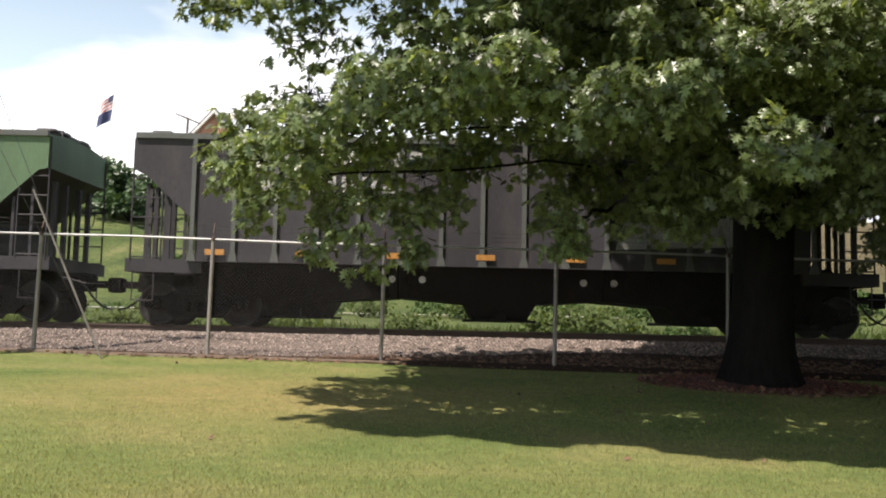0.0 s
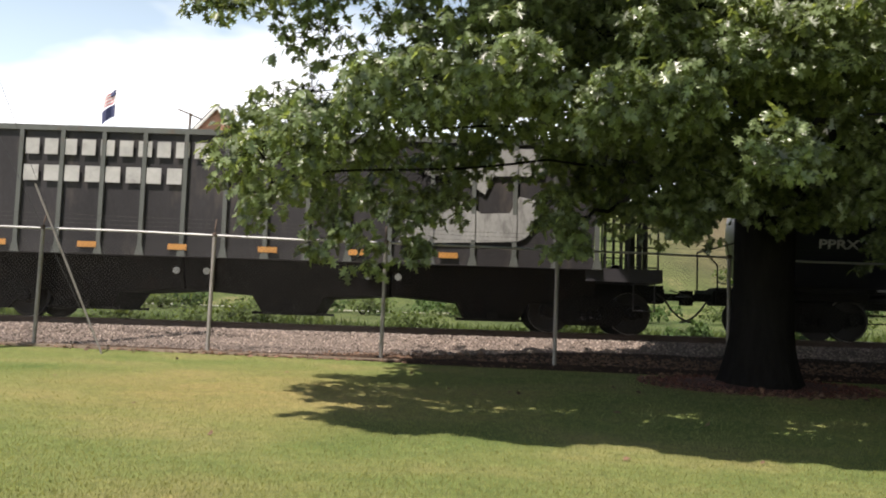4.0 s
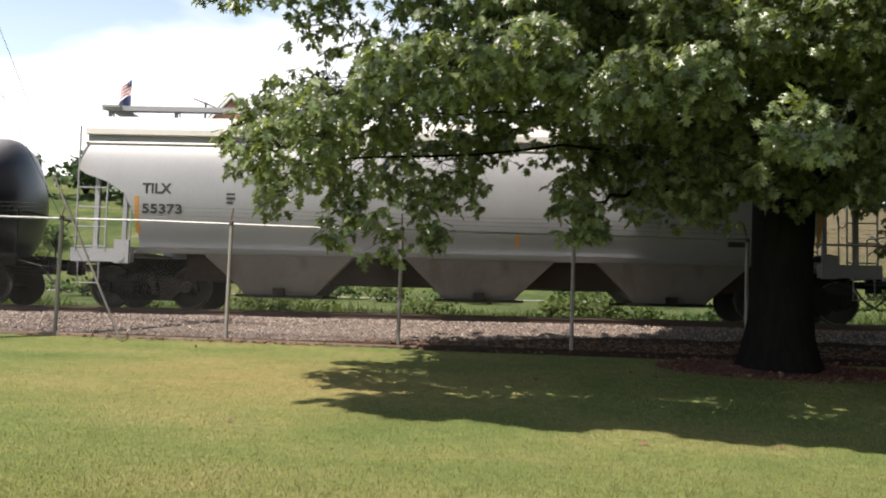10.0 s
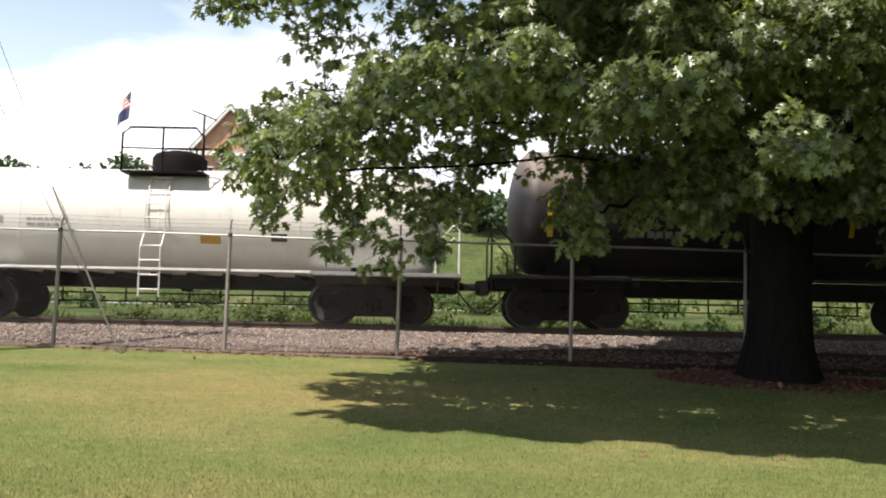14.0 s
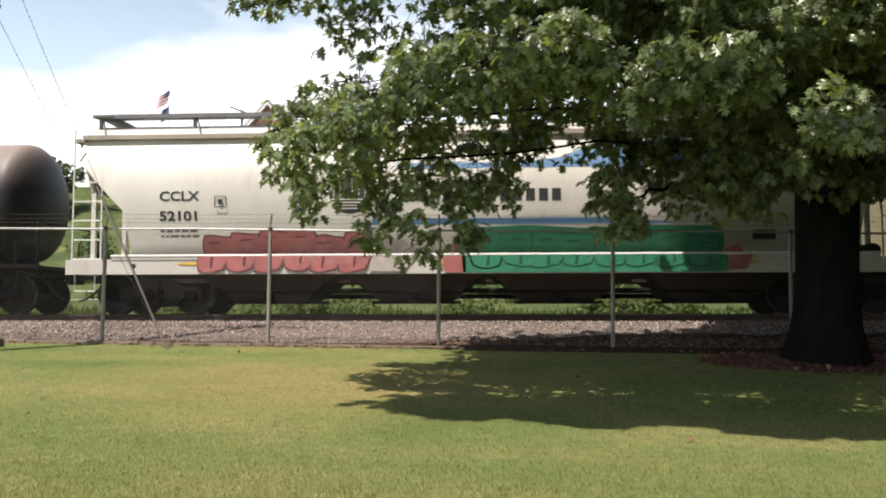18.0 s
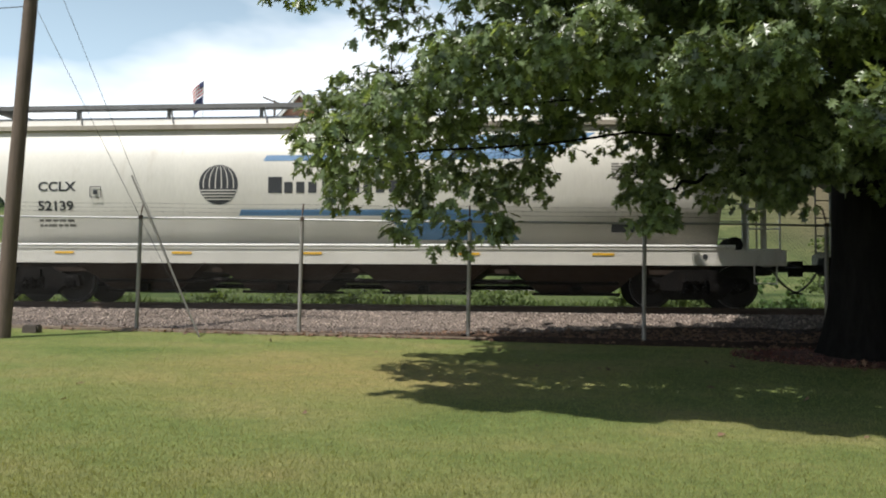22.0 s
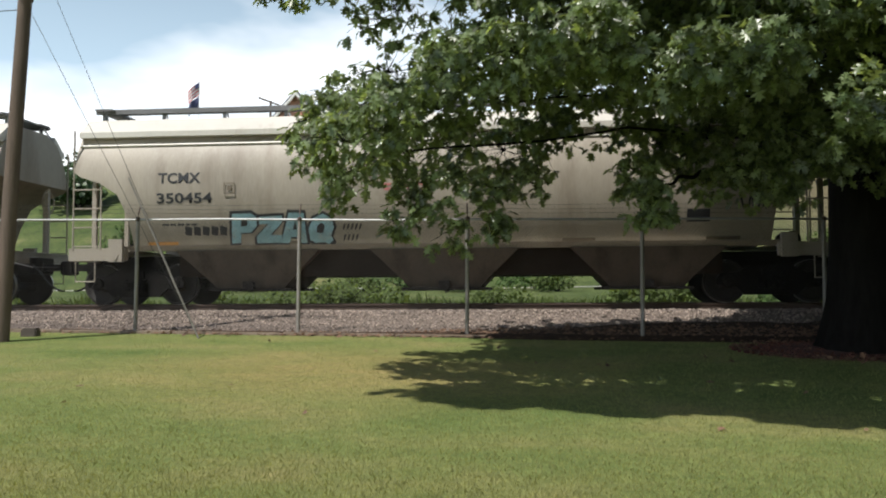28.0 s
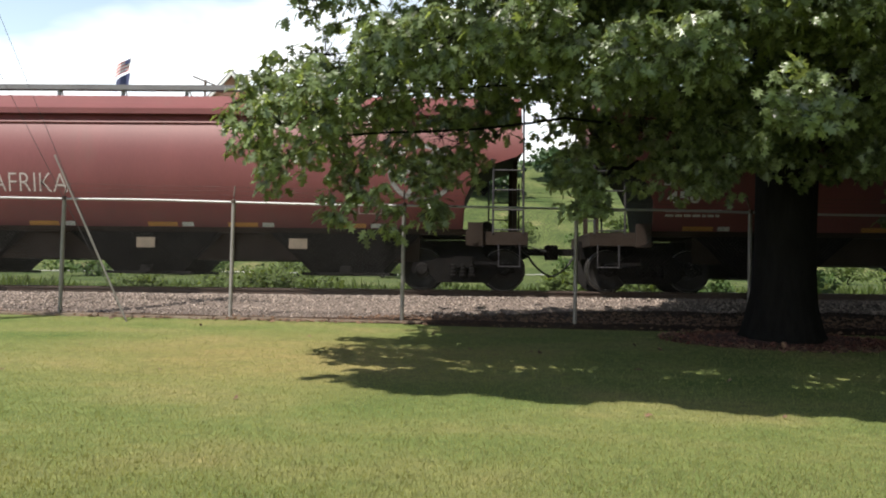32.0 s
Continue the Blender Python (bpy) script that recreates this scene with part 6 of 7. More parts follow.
                if len(piece) > 2:
                    decal(name, piece, both, mat, car, label, lift)

        def bubble(x0, x1, z0, z1, lean, grow=0.0):
            """A swollen letter shape with bulges and a notch."""
            cx, cz, w, hh = (x0 + x1) / 2, (z0 + z1) / 2, (x1 - x0) / 2 + grow, (z1 - z0) / 2 + grow
            pts = []
            for k in range(22):
                a = 2 * math.pi * k / 22
                c, d = math.cos(a), math.sin(a)
                q = 1 / max(abs(c), abs(d)) ** 0.72 * (1 + 0.07 * math.sin(3 * a + lean * 9))
                pts.append((cx + w * 0.94 * q * c + lean * hh * d, max(0.9, min(1.92, cz + hh * 0.94 * q * d))))
            return pts

        def tag(x0, x1, n, z0, z1, fill, edge, seed, label):
            rnd = random.Random(seed)
            step = (x1 - x0) / n
            for k in range(n):
                a, b = x0 + step * k - 0.04, x0 + step * (k + 1) + 0.04
                lo, hi, lean = z0 + rnd.uniform(0, 0.06), z1 - rnd.uniform(0, 0.14), rnd.uniform(-0.12, 0.16)
                spray(bubble(a, b, lo, hi, lean, 0.035), edge, "graffiti_outline", lift=0.006 + 0.001 * k)
                spray(bubble(a, b, lo, hi, lean), fill, "graffiti", label, lift=0.013 + 0.001 * k)
                # strokes inside the letter
                x, z = (a + b) / 2 + rnd.uniform(-0.1, 0.1), (lo + hi) / 2
                spray([(x - 0.025, z - 0.30), (x + 0.02, z - 0.30), (x + 0.06, z - 0.02), (x + 0.015, z)], edge, "graffiti_line", lift=0.024 + 0.001 * k)
                spray([(x - 0.16, hi - 0.20), (x + 0.10, hi - 0.17), (x + 0.10, hi - 0.14), (x - 0.16, hi - 0.16)], edge, "graffiti_line", lift=0.024 + 0.001 * k)

        wine = SPRAY_DARK
        tag(-6.15, -2.45, 6, 0.9, 1.86, SPRAY_RED, wine, 1, "faded red spray-painted bubble lettering")
        spray([(-2.46, 0.92), (-1.7, 0.94), (-1.4, 1.3), (-1.75, 1.62), (-2.4, 1.72)], SPRAY_PALE, label="faded pale spray patch")
        spray([(-0.85, 0.9), (-0.4, 0.9), (-0.4, 1.5), (-0.6, 1.62), (-0.9, 1.3)], SPRAY_RED)
        spray([(-0.45, 0.9), (5.02, 0.9), (5.06, 1.5), (4.98, 1.86), (3.4, 1.90), (2.1, 1.84), (0.9, 1.91), (-0.3, 1.86), (-0.52, 1.5)], SPRAY_GREEN, label="green spray-painted lettering")
        tag(-0.3, 4.9, 8, 0.98, 1.80, SPRAY_GREEN, SPRAY_DEEP, 3, "green spray-painted bubble lettering")
        spray([(5.04, 0.92), (5.42, 0.96), (5.55, 1.25), (5.35, 1.5), (5.08, 1.42)], SPRAY_RED)
    truck(car, -7.4, centre)
    truck(car, 7.4, centre)
    ends(car, half, centre)
    return car


def tank_car(i, label, paint, half_tank, radius, zc, trucks, walk_mat, dome_x, platform, rail_mat=None):
    car, centre, half = start_car("tank_car", label, i)
    prof = [(-half_tank, 0.02)] + [(-half_tank + 0.55 * (1 - math.cos(math.pi / 2 * k / 7)), radius * math.sin(math.pi / 2 * k / 7)) for k in range(1, 8)]
    seams = [-half_tank * 0.5, 0.0, half_tank * 0.5]
    for x in seams:
        prof += [(x - 0.07, radius), (x - 0.03, radius), (x - 0.015, radius + 0.006), (x + 0.015, radius + 0.006), (x + 0.03, radius), (x + 0.07, radius)]
    prof.insert(8, (-half_tank + 0.62, radius))
    prof += [(-s, r) for s, r in prof[:9][::-1]]
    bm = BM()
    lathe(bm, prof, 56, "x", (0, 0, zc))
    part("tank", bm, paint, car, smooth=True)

    def side(z):
        return math.sqrt(max(0.05, radius ** 2 - (z - zc) ** 2))
    # underframe: stub sills, saddles, walkway rails
    for s in (-1, 1):
        x0, x1 = sorted((s * (half_tank + 0.45), s * (trucks - 1.3)))
        bm = BM()
        box(bm, x0, x1, -1.45, 1.45, 1.03, 1.09)
        box(bm, x0, x1, -1.47, -1.37, 1.05, 1.12)
        box(bm, x0, x1, 1.37, 1.47, 1.0, 1.12)
        part("end_platform", bm, GALV if paint is TANK_WHITE else walk_mat, car)
        bm = BM()
        box(bm, min(x0, x1) + 0.15, max(x0, x1) - 0.15, -1.2, 1.2, 0.86, 1.03)
        part("underframe", bm, walk_mat, car)
        bm = BM()
        prism(bm, [(s * trucks - 0.6, 0.9), (s * trucks + 0.6, 0.9), (s * trucks + 0.35, zc - radius * 0.7), (s * trucks - 0.35, zc - radius * 0.7)], -radius * 0.62, radius * 0.62)
        part("saddle", bm, UNDER, car)
        xe = s * (half_tank + 0.4)
        bm = BM()
        for y in (-1.42, 1.42):
            tube(bm, [(xe, y, 1.1), (xe, y, 2.05), (xe - s * 0.12, y, 2.15), (xe - s * 0.5, y, 1.75), (xe - s * 0.5, y, 1.1)], 0.022, 6)
        tube(bm, [(xe, -1.42, 2.05), (xe, 1.42, 2.05)], 0.02, 6)
        part("end_handrail", bm, rail_mat if paint is TANK_WHITE else walk_mat, car)
        bm = BM()
        tube(bm, [(xe, -1.45, 0.95), (xe, -1.45, 0.5), (xe - s * 0.45, -1.45, 0.5), (xe - s * 0.45, -1.45, 0.95)], 0.018, 5)
        part("stirrup_step", bm, walk_mat, car)
    for y in (-1.5, 1.5):
        bm = BM()
        box(bm, -trucks + 1.2, trucks - 1.2, y - 0.05, y + 0.05, 1.07, 1.12)
        part("walkway_rail", bm, rail_mat or walk_mat, car, "pale edge rail")
    for k in range(9):
        x = -trucks + 1.5 + (2 * trucks - 3.0) * k / 8

        def build(bm):
            box(bm, -0.05, 0.05, -1.45, 1.45, 0.94, 1.03)
            tube(bm, [(0, 1.1, 0.95), (0, 1.1, 0.40)], 0.022, 5)
        shared("hanger", "hanger", build, UNDER, car, (x, 0, 0))
    bm = BM()
    tube(bm, [(-trucks + 1.4, 1.1, 0.62), (trucks - 1.4, 1.1, 0.62)], 0.022, 6)
    tube(bm, [(-trucks + 1.4, 1.1, 0.42), (trucks - 1.4, 1.1, 0.42)], 0.018, 6)
    part("brake_rigging", bm, UNDER, car)
    bm = BM()
    lathe(bm, [(zc - radius - 0.32, 0.12), (zc - radius - 0.2, 0.2), (zc - radius + 0.1, 0.3)], 16, "z", (0.3, 0, 0))
    part("bottom_outlet", bm, UNDER, car, smooth=True)
    # manway, valves, platform and ladder
    top = zc + radius
    x0, x1 = platform
    split = paint is TANK_BROWN
    bm = BM()
    lathe(bm, [(top - 0.1, 0.62), (top + 0.26, 0.62), (top + 0.36, 0.55), (top + 0.43, 0.3)] if paint is not TANK_BLACK else [(top - 0.1, 0.26), (top + 0.34, 0.26), (top + 0.38, 0.22)], 18, "z", (dome_x, 0, 0))
    part("manway", bm, UNDER, car, "black bolted manway cover", smooth=True)
    if paint is TANK_BLACK:
        for vx in (dome_x - 1.6, dome_x - 0.8):
            bm = BM()
            tube(bm, [(vx, 0, top - 0.05), (vx, 0, top + 0.33)], 0.09, 10)
            part("valve", bm, UNDER, car, smooth=True)
        bm = BM()
        box(bm, dome_x - 1.1, dome_x - 0.5, -0.3, 0.3, top, top + 0.16)
        part("valve_box", bm, UNDER, car)
    if x1 > x0:
        bm = BM()
        for y in (-0.95, 0.95):
            box(bm, x0, x1, y - 0.28, y + 0.28, top - 0.24, top - 0.20)
        part("platform", bm, UNDER, car, "dark grating platform")
        tall = 0.58 if split else 0.76
        for y in (-1.2, 1.2):
            for a, b in ((x0, dome_x - 0.45), (dome_x + 0.2, x1)) if split else ((x0, x1),):
                n = max(2, int((b - a) / 1.2))
                bm = BM()
                slope = 0.85 if split and b == x1 else 0.18
                tube(bm, [(a, y, top - 0.2), (a, y, top + tall - 0.14), (a + 0.18, y, top + tall), (b - slope, y, top + tall), (b, y, top + tall - (0.36 if slope > 0.2 else 0.2)), (b, y, top - 0.2)], 0.026, 6)
                part("guard_rail", bm, UNDER, car, "black pipe guard rail")
                for k in range(1, n):
                    x = a + (b - a) * k / n
                    bm = BM()
                    tube(bm, [(x, y, top - 0.2), (x, y, top + tall - max(0.0, x - b + slope) * 0.36 / slope)], 0.024, 6)
                    part("rail_post", bm, UNDER, car)
                bm = BM()
                tube(bm, [(a, y, top + 0.4 * tall), (b, y, top + 0.36 * tall)], 0.018, 6)
                part("middle_rail", bm, UNDER, car)
    return car, side, centre, half, top


# the cars in their order
ribbed_hopper(0, GREEN_PAINT, RIB_GREEN, "faded green ribbed hopper car with sloping ends", False)
ribbed_hopper(1, GREY_STEEL, RIB_GREEN, "dark grey ribbed hopper car with chalky white emblem")
ribbed_hopper(2, BLACK_PAINT, RIB_GREEN, "dark weathered ribbed hopper car with rusty stains and emblem")


def arc_ladder(bm, x0, x1, side, z_low, z_high, n=7):
    for x in (x0, x1):
        tube(bm, [(x, -side(z_low + (z_high - z_low) * k / 8) - 0.09, z_low + (z_high - z_low) * k / 8) for k in range(9)], 0.02, 6)
    for k in range(n):
        z = z_low + (z_high - z_low) * (k + 0.5) / n
        tube(bm, [(x0, -side(z) - 0.09, z), (x1, -side(z) - 0.09, z)], 0.016, 5)


# GALV edge rail: its sunlit line is put into a paler colour
car, S, centre, half, top = tank_car(3, "glossy black tank car with grey sheen painted on top and yellow markers", TANK_BLACK, 9.1, 1.50, 2.34, 7.75, UNDER, 0.75, (-3.4, 2.3), GALV)
for x in (-5.45, -2.56, 1.07, 4.69):
    bar("marker", x - 0.05, x + 0.05, 1.88, 2.31, S, YELLOW, car, "yellow reflective marker")
bar("marker", -8.45, -8.35, 1.95, 2.6, S, YELLOW, car)
bar("marker", 8.28, 8.38, 1.88, 2.61, S, YELLOW, car)
lettering("PPRX 55231", -7.77, -5.95, 1.97, 2.17, S, LETTER_WHITE, car)
bm = BM()
for a, b, c, d in ((-5.87, -5.62, 1.96, 1.975), (-5.87, -5.62, 2.19, 2.205), (-5.87, -5.855, 1.96, 2.205), (-5.635, -5.62, 1.96, 2.205)):
    box(bm, a, b, -1.5, -1.48, c, d)
part("stencil_box", bm, LETTER_WHITE, car)
bar("placard", 3.92, 4.38, 2.2, 2.45, S, LETTER_WHITE, car, "white placard")
small_print(car, 7.2, 2.48, 6, S, LETTER_CHALK, 1.0, 0.075, 2)
bm = BM()
for a, b, c, d in ((7.15, 8.26, 2.54, 2.56), (7.15, 8.26, 2.08, 2.1), (7.15, 7.17, 2.08, 2.56), (8.24, 8.26, 2.08, 2.56), (7.2, 7.7, 1.6, 1.615), (7.2, 7.7, 1.85, 1.865), (7.2, 7.215, 1.6, 1.865), (7.685, 7.7, 1.6, 1.865)):
    box(bm, a, b, -S(c) - 0.012, -S(c) - 0.002, c, d)
part("print_border", bm, LETTER_WHITE, car)
small_print(car, 7.25, 1.78, 2, S, LETTER_WHITE, 0.4, 0.08, 4)
decal("placard", [(7.85, 1.46), (7.99, 1.32), (8.13, 1.46), (7.99, 1.60)], S, LETTER_WHITE, car, "white diamond placard")
small_print(car, -5.8, 1.72, 1, S, LETTER_WHITE, 1.2, 0.09, 7)
bm = BM()
arc_ladder(bm, -3.2, -2.75, S, 2.4, 3.6)
box(bm, -3.35, -2.55, -1.72, -1.45, 2.28, 2.34)
part("ladder", bm, UNDER, car, "black curved side ladder")
for x in (-8.35, 8.35):
    truck(car, math.copysign(7.75, x), centre)
ends(car, half, centre)

car = curved_hopper(4, "covered_hopper_car", "pale grey covered hopper car with smooth bulging sides", PALE_GREY, PALE_GREY, DULL_GREY, 8.5, (-4.2, 0.15, 4.3), trucks=7.1, inner=RECESS, ladder_mat=PALE_GREY, chord_mat=TANK_WHITE, walk_paint=PALE_GREY)
lettering("TILX", -7.11, -6.48, 2.46, 2.68, curved_side, LETTER_DARK, car)
lettering("55373", -7.12, -6.26, 2.03, 2.24, curved_side, LETTER_DARK, car)
bar("marker", -7.28, -7.19, 1.61, 2.4, curved_side, ORANGE, car, "orange reflective marker")
bar("marker", 7.28, 7.37, 1.61, 2.4, curved_side, ORANGE, car)
bar("marker", 0.9, 0.98, 1.5, 1.75, curved_side, ORANGE, car)
bar("data_plate", 5.43, 5.82, 1.59, 1.77, curved_side, LETTER_DARK, car, "black data plate")
small_print(car, -5.3, 2.45, 3, curved_side, LETTER_DARK, 0.25, 0.09, 6)

car, S, centre, half, top = tank_car(5, "off-white tank car with rust-stained lower shell and ladder", TANK_WHITE, 6.15, 1.24, 2.22, 4.6, UNDER_BROWN, 0.0, (-0.9, 0.9), RAIL_WHITE)
lettering("HCPX", -5.36, -4.47, 2.04, 2.21, S, LETTER_DARK, car)
letter_bars(4, -4.25, -3.35, 2.06, 2.21, S, GALV, car, 0.3)
bar("marker", -5.78, -5.66, 1.3, 2.26, S, ORANGE, car, "orange reflective marker")
bar("data_plate", 2.45, 2.8, 1.75, 1.92, S, LETTER_DARK, car, "black data plate")
bar("rust_stain", 0.9, 1.35, 1.68, 1.86, S, ORANGE, car, "rusty orange stain")
bm = BM()
arc_ladder(bm, -0.28, 0.16, lambda z: max(S(z), 1.42 if z < 1.9 else 0), 0.5, 3.3, 9)
part("ladder", bm, TANK_WHITE, car, "rusty cream side ladder")
small_print(car, -2.9, 2.12, 2, S, GALV, 0.9, 0.12, 4)
for x in (-4.6, 4.6):
    truck(car, x, centre)
ends(car, half, centre)

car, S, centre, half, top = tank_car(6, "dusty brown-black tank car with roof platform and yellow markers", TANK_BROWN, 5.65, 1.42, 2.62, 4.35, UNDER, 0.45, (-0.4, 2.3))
for x in (-1.6, 1.62):
    bar("marker", x - 0.05, x + 0.05, 2.06, 2.46, S, YELLOW, car, "yellow reflective marker")
for x in (-4.8, 4.78):
    bar("marker", x - 0.06, x + 0.06, 1.97, 2.77, S, YELLOW, car)
small_print(car, 3.65, 2.58, 6, S, DULL_GREY, 1.1, 0.075, 2)
letter_bars(6, -3.12, -1.92, 1.98, 2.12, S, FADED_WHITE, car, 0.3, label="faint worn lettering in bars")
letter_bars(3, 4.2, 4.8, 2.0, 2.13, S, LETTER_WHITE, car, 0.3)
bm = BM()
arc_ladder(bm, 0.4, 0.9, S, 2.85, 4.0, 5)
part("ladder", bm, UNDER, car, "black curved side ladder")
bm = BM()
box(bm, 0.14, 0.88, -S(2.5) - 0.25, -S(2.5) + 0.1, 2.25, 2.85)
part("valve_cabinet", bm, UNDER, car, "black box below the ladder")
for x in (-4.35, 4.35):
    truck(car, x, centre)
ends(car, half, centre)

sill_hopper(7, "white covered hopper car with blue stripes and graffiti", True)
sill_hopper(8, "dirty white covered hopper car with blue swoosh stripes", False)
for i, number in ((9, "350420"), (10, "350454")):
    car = curved_hopper(i, "covered_hopper_car", "grimy cream covered hopper car with brown underside" if i == 9 else "grimy cream covered hopper car with pale blue graffiti", CREAM_PAINT, WHITE_PAINT, DULL_CREAM, 8.2, (-4.32, 0.05, 4.4), inner=RECESS, chord_mat=WHITE_PAINT, ladder_mat=CREAM_PAINT)
    lettering("TCMX", -6.25, -5.28, 2.67, 2.91, curved_side, LETTER_DARK, car)
    lettering(number, -6.28, -5.02, 2.23, 2.46, curved_side, LETTER_DARK, car)
    bm = BM()
    for a, b, c, d in ((-4.75, -4.5, 2.42, 2.435), (-4.75, -4.5, 2.65, 2.665), (-4.75, -4.735, 2.42, 2.665), (-4.515, -4.5, 2.42, 2.665), (-4.67, -4.58, 2.5, 2.6)):
        box(bm, a, b, -1.575, -1.568, c, d)
    part("stencil_box", bm, DULL_TAN, car)
    for x in (-6.6, -3.7, 2.6, 5.6):
        bar("reflector", x, x + 0.7, 1.33, 1.40, curved_side, ORANGE if x < -6 else DULL_TAN, car, "dull tan reflector strip")
    small_print(car, -1.2, 2.55, 2, curved_side, SPRAY_RED, 1.1, 0.1, i)
    small_print(car, -6.2, 1.75, 1, curved_side, LETTER_DARK, 0.8, 0.08, i)
    small_print(car, 5.16, 2.72, 5, curved_side, RECESS, 1.5, 0.075, i + 3)
    bar("data_plate", 5.18, 5.65, 1.70, 1.96, curved_side, LETTER_DARK, car, "dark data plate")
    if i == 10:
        rnd = random.Random(31)
        for k in range(8):
            x, s = 6.3 + 0.1 * k, rnd.uniform(-0.08, 0.1)
            decal("graffiti_line", [(x, 1.98), (x + 0.04, 1.98), (x + 0.04 + s, 2.28 - rnd.uniform(0, 0.1)), (x + s, 2.26 - rnd.uniform(0, 0.08))], curved_side, SPRAY_BLACK, car, lift=0.012)
        forms = ([(0, 0), (0.36, 0.02), (0.38, 0.34), (0.8, 0.36), (1.02, 0.58), (0.98, 0.86), (0.72, 1.0), (-0.04, 0.98)],
                 [(0, 0), (1.02, 0.02), (1.04, 0.28), (0.56, 0.30), (1.0, 0.74), (0.96, 0.98), (0.02, 0.94), (0.04, 0.68), (0.44, 0.68), (-0.03, 0.26)],
                 [(-0.04, 0), (0.3, 0), (0.36, 0.2), (0.64, 0.2), (0.7, 0), (1.04, 0), (0.82, 0.98), (0.2, 1.0)],
                 [(0.1, 0.1), (0.34, 0), (0.7, 0.02), (0.9, -0.06), (1.06, 0.1), (0.94, 0.26), (1.04, 0.55), (0.9, 0.86), (0.55, 1.02), (0.16, 0.88), (0, 0.5)])
        holes = ([(0.36, 0.56), (0.62, 0.58), (0.62, 0.76), (0.36, 0.77)], None, [(0.42, 0.44), (0.58, 0.44), (0.5, 0.74)], [(0.36, 0.36), (0.62, 0.34), (0.66, 0.6), (0.5, 0.72), (0.34, 0.58)])
        for k, (form, hole) in enumerate(zip(forms, holes)):
            x0, w, lo, hi = -4.66 + 0.57 * k, 0.54, 1.35, 2.0 - 0.05 * (k % 2)

            def set_out(points, grow=1.0):
                return [(x0 + w * (0.5 + (u - 0.5) * grow) + 0.1 * v, lo + (hi - lo) * (0.5 + (v - 0.5) * grow)) for u, v in points]
            decal("graffiti_outline", set_out(form, 1.2), curved_side, SPRAY_BLACK, car, lift=0.008)
            decal("graffiti", set_out(form), curved_side, SPRAY_BLUE, car, "pale blue spray-painted letter shapes with black outlines", lift=0.016 + 0.002 * k)
            if hole:
                decal("graffiti_line", set_out(hole), curved_side, SPRAY_BLACK, car, lift=0.028)
        for k in range(9):
            x, z = -2.15 + 0.09 * (k % 5), 1.62 if k < 5 else 1.40
            decal("graffiti_line", [(x, z), (x + 0.03, z), (x + 0.08, z + 0.12), (x + 0.04, z + 0.13)], curved_side, SPRAY_BLACK, car, lift=0.012)
        for k in range(5):
            x = -5.7 + 0.2 * k
            decal("graffiti_line", [(x, 1.55), (x + 0.14, 1.52), (x + 0.18, 1.70), (x + 0.02, 1.74)], curved_side, SPRAY_BLACK, car, lift=0.012)
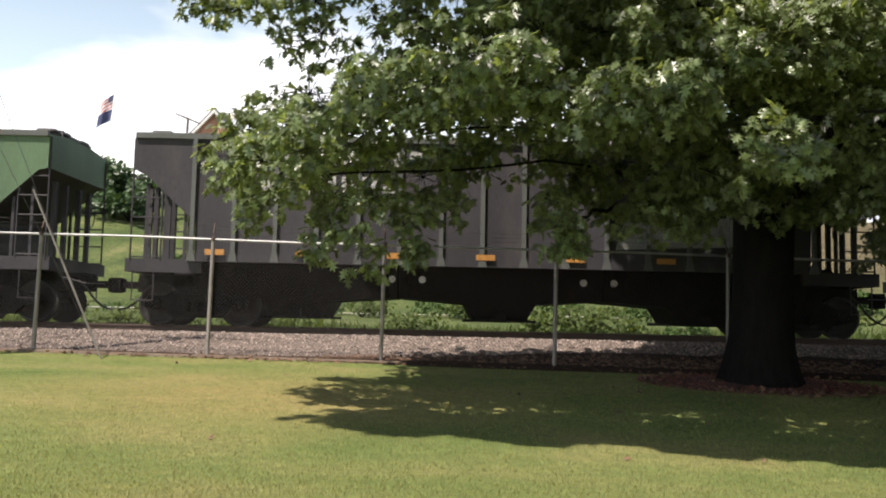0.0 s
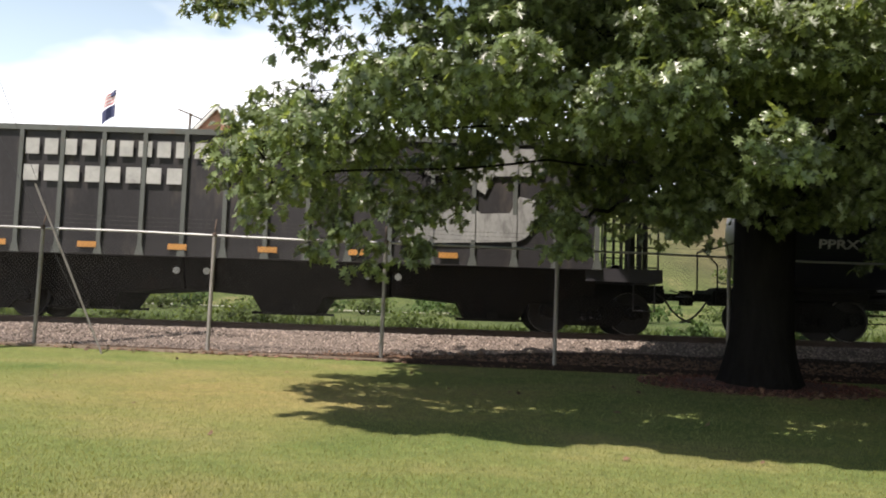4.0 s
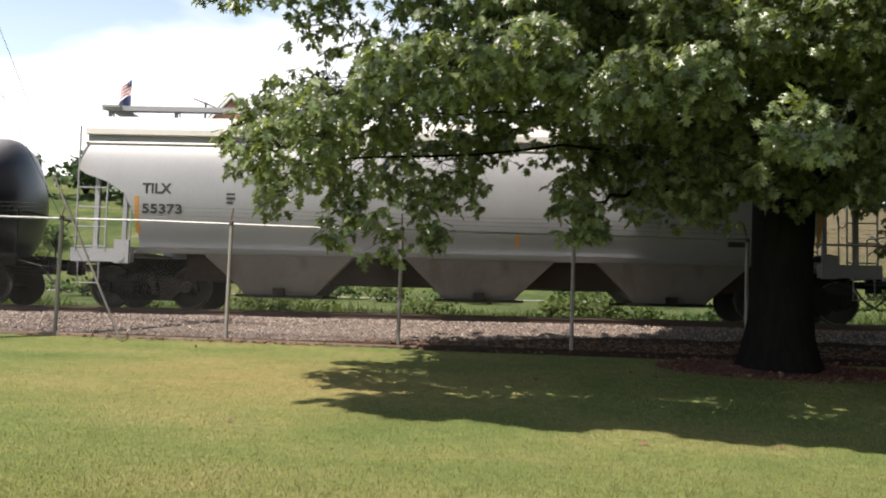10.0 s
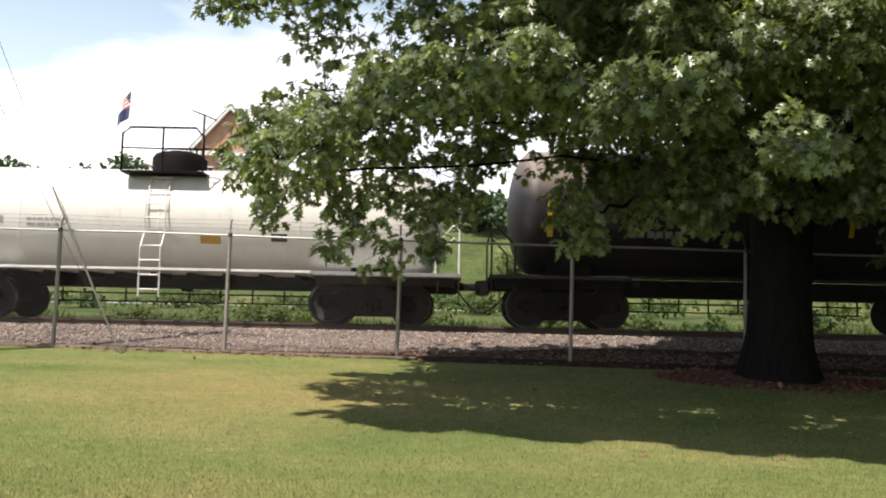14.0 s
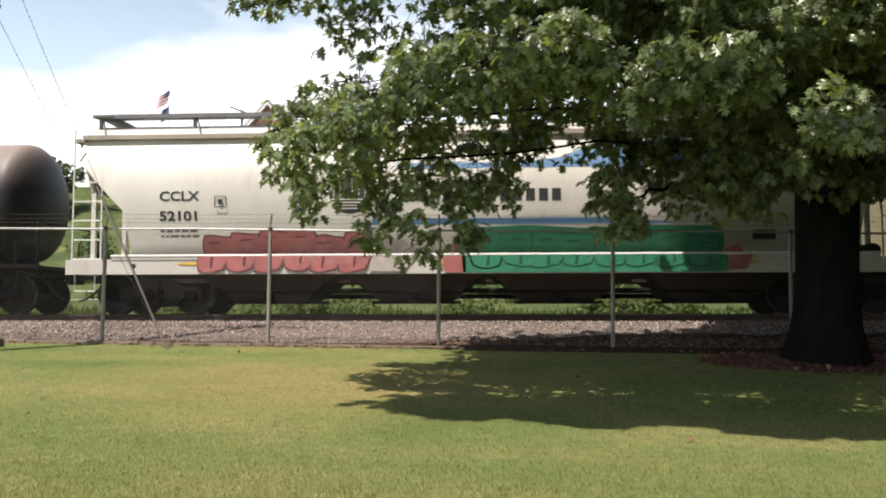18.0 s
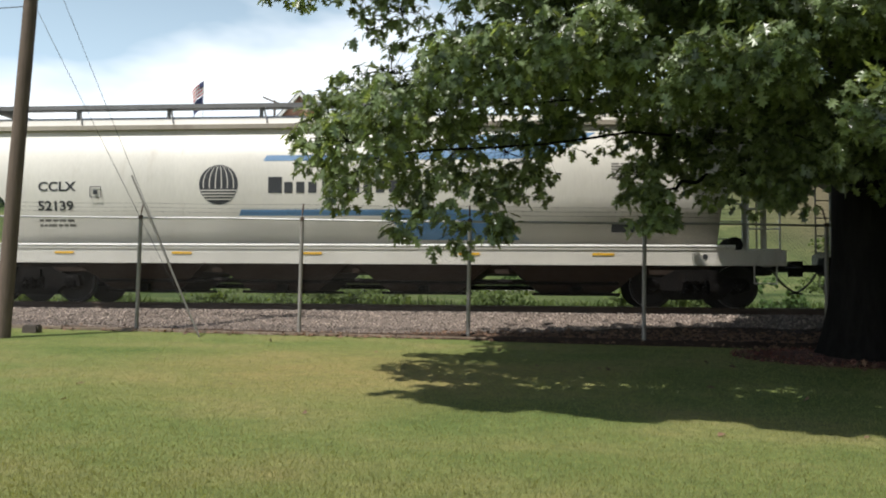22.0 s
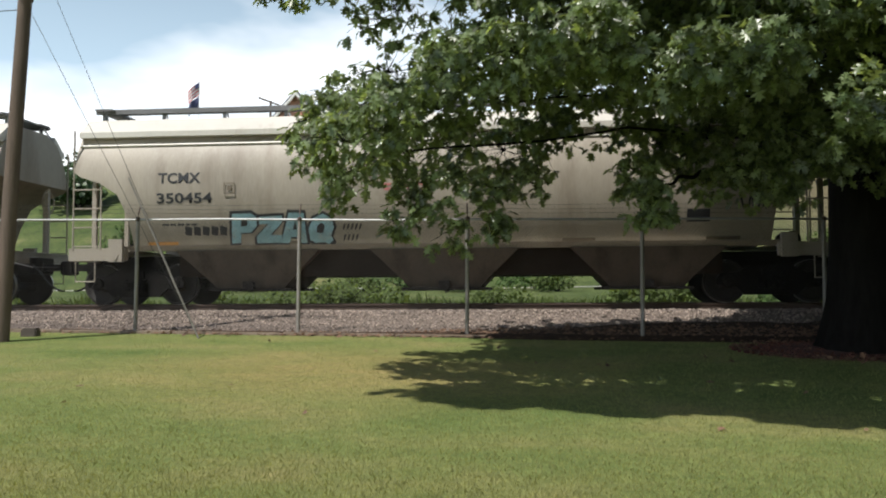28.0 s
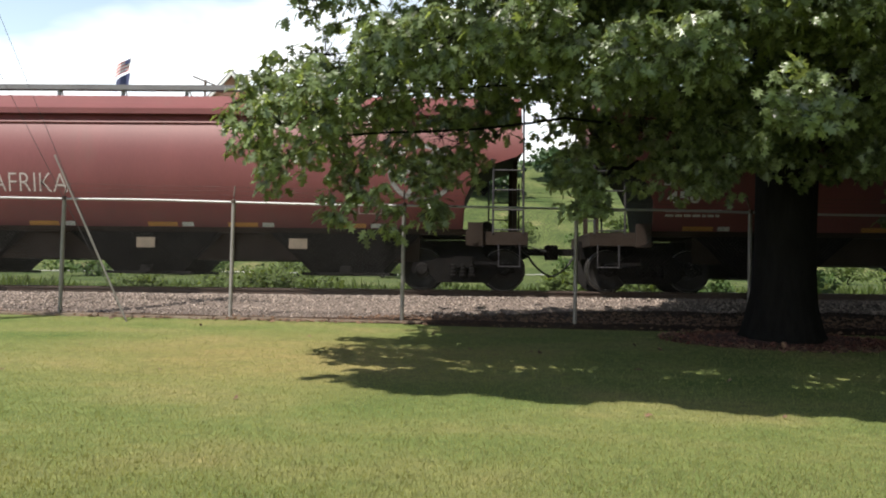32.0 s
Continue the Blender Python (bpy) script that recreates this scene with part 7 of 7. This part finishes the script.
for i in (11, 12):
    car = curved_hopper(i, "covered_hopper_car", "faded oxide-red covered hopper car with white lettering" if i == 11 else "faded oxide-red covered hopper car with white number", RED_PAINT, RED_PAINT, UNDER, 8.2, (-4.32, 0.05, 4.4), inner=UNDER, chord_mat=RED_PAINT, ladder_mat=GREY_STEEL, sill_paint=UNDER_BROWN)
    letter_bars(4, -6.76, -5.30, 2.27, 2.56, curved_side, LETTER_CHALK, car, 0.3, label="word in white bars")
    lettering("450713" if i == 11 else "450", -6.69, -5.27 if i == 11 else -5.98, 1.90, 2.15, curved_side, LETTER_WHITE, car)
    small_print(car, -6.7, 1.72, 2, curved_side, LETTER_WHITE, 1.2, 0.1, i)
    for z in (3.30, 3.38, 3.46):
        bar("chalk_line", -7.6, -6.9, z, z + 0.02, curved_side, SPRAY_PALE, car)
    for x in (-6.3, -2.5, 0.1, 1.85, 4.2):
        bar("reflector", x, x + 0.65, 1.33, 1.42, curved_side, ORANGE, car, "dull orange reflector strip")
        bar("reflector", x + 0.75, x + 1.0, 1.33, 1.42, curved_side, LETTER_WHITE, car)
    for x in (-0.1, 3.2):
        bar("placard", x, x + 0.4, 0.86, 1.08, lambda z: 1.34, DULL_TAN, car, "dull tan square placard")
    if i == 11:
        lettering("AFRIKA", -3.2, -1.55, 2.03, 2.43, curved_side, SPRAY_PALE, car, "chalky pale spray-painted word", -0.012)
        for k in range(4):
            x = -5.1 + 0.28 * k
            decal("graffiti_line", [(x, 1.7), (x + 0.2, 1.66), (x + 0.22, 1.70), (x + 0.1, 1.98), (x + 0.06, 1.98), (x + 0.15, 1.72), (x + 0.02, 1.74)], curved_side, SPRAY_PALE, car)
        def disc(rx, rz):
            return [(6.05 + rx * math.cos(2 * math.pi * k / 28), 2.5 + rz * math.sin(2 * math.pi * k / 28)) for k in range(28)]
        decal("emblem", disc(0.72, 0.62), curved_side, FADED_WHITE, car, "round worn white wheel-shaped emblem")
        decal("emblem", disc(0.61, 0.52), curved_side, RED_PAINT, car, lift=0.012)
        decal("emblem", disc(0.42, 0.36), curved_side, FADED_WHITE, car, lift=0.018)
        decal("emblem", disc(0.22, 0.19), curved_side, RED_PAINT, car, lift=0.024)
        for k in range(4):
            a = math.pi / 4 * k + 0.3
            c, d = math.cos(a), math.sin(a)
            decal("emblem_spoke", [(6.05 + 0.62 * c - 0.045 * d, 2.5 + 0.53 * d + 0.045 * c), (6.05 - 0.62 * c - 0.045 * d, 2.5 - 0.53 * d + 0.045 * c), (6.05 - 0.62 * c + 0.045 * d, 2.5 - 0.53 * d - 0.045 * c), (6.05 + 0.62 * c + 0.045 * d, 2.5 + 0.53 * d - 0.045 * c)],
                  curved_side, FADED_WHITE if k % 2 else RED_PAINT, car, lift=0.030 + 0.002 * k)
        for a, b, c, d in ((4.7, 5.2, 1.62, 1.635), (4.7, 5.2, 1.88, 1.895), (4.7, 4.715, 1.62, 1.895), (5.185, 5.2, 1.62, 1.895)):
            bar("stencil_box", a, b, c, d, curved_side, SPRAY_PALE, car)
        bar("stencil_box", -4.36, -4.06, 2.06, 2.36, curved_side, SPRAY_PALE, car)
        decal("stencil_box", [(-4.33, 2.09), (-4.09, 2.09), (-4.09, 2.33), (-4.33, 2.33)], curved_side, RED_PAINT, car, lift=0.012)
        decal("stencil_box", [(-4.27, 2.12), (-4.15, 2.12), (-4.15, 2.28), (-4.27, 2.28)], curved_side, SPRAY_PALE, car, lift=0.018)


def travelled(t):
    """Metres that the train has gone, counted from the moment 16 s."""
    u = (t - 16) / 16
    return 91.649 * u - 0.081 * u ** 2 + 3.429 * u ** 3 + 0.699 * u ** 4 - 2.825 * u ** 5


def motions():
    for car, x in CARS:
        walk(car, [(t, pose(x - travelled(t), TRACK_Y, RAIL_TOP + GRADE * (x - travelled(t)), 0, -math.degrees(GRADE), 0)) for t in range(0, 33, 2)])
    # wheels roll while they are near the view, and rest before and after
    for wheelset, wx, wz, x, r in WHEELSETS:
        rows = []
        for k in range(0, 321):
            at = x + wx - travelled(k / 10)
            if -16.6 < at < 16.6 or k in (0, 320):
                a = math.degrees(-max(-16, min(16, at)) / r)
                rows.append((k / 10, pose(wx, 0, wz, 0, -a, 0)))
        walk(wheelset, rows)
    rnd = random.Random(9)
    for ob in SWAYING:
        a, b, c = rnd.uniform(0, 6), rnd.uniform(0.5, 1.2), rnd.uniform(0.006, 0.016)
        walk(ob, [(t / 2, pose(c * math.sin(a + b * t), 0.5 * c * math.cos(a + 1.3 * b * t), 0.6 * c * math.sin(2 * a + 0.8 * b * t))) for t in range(0, 65, 1)])

    for k, f in enumerate(FLAGS):
        walk(f, [(t / 2, pose(*f.location, 0, 6 * math.sin(1.1 * t + k), 18 * math.sin(0.6 * t + 2 * k) + 9 * math.sin(1.7 * t))) for t in range(0, 65)])


motions()
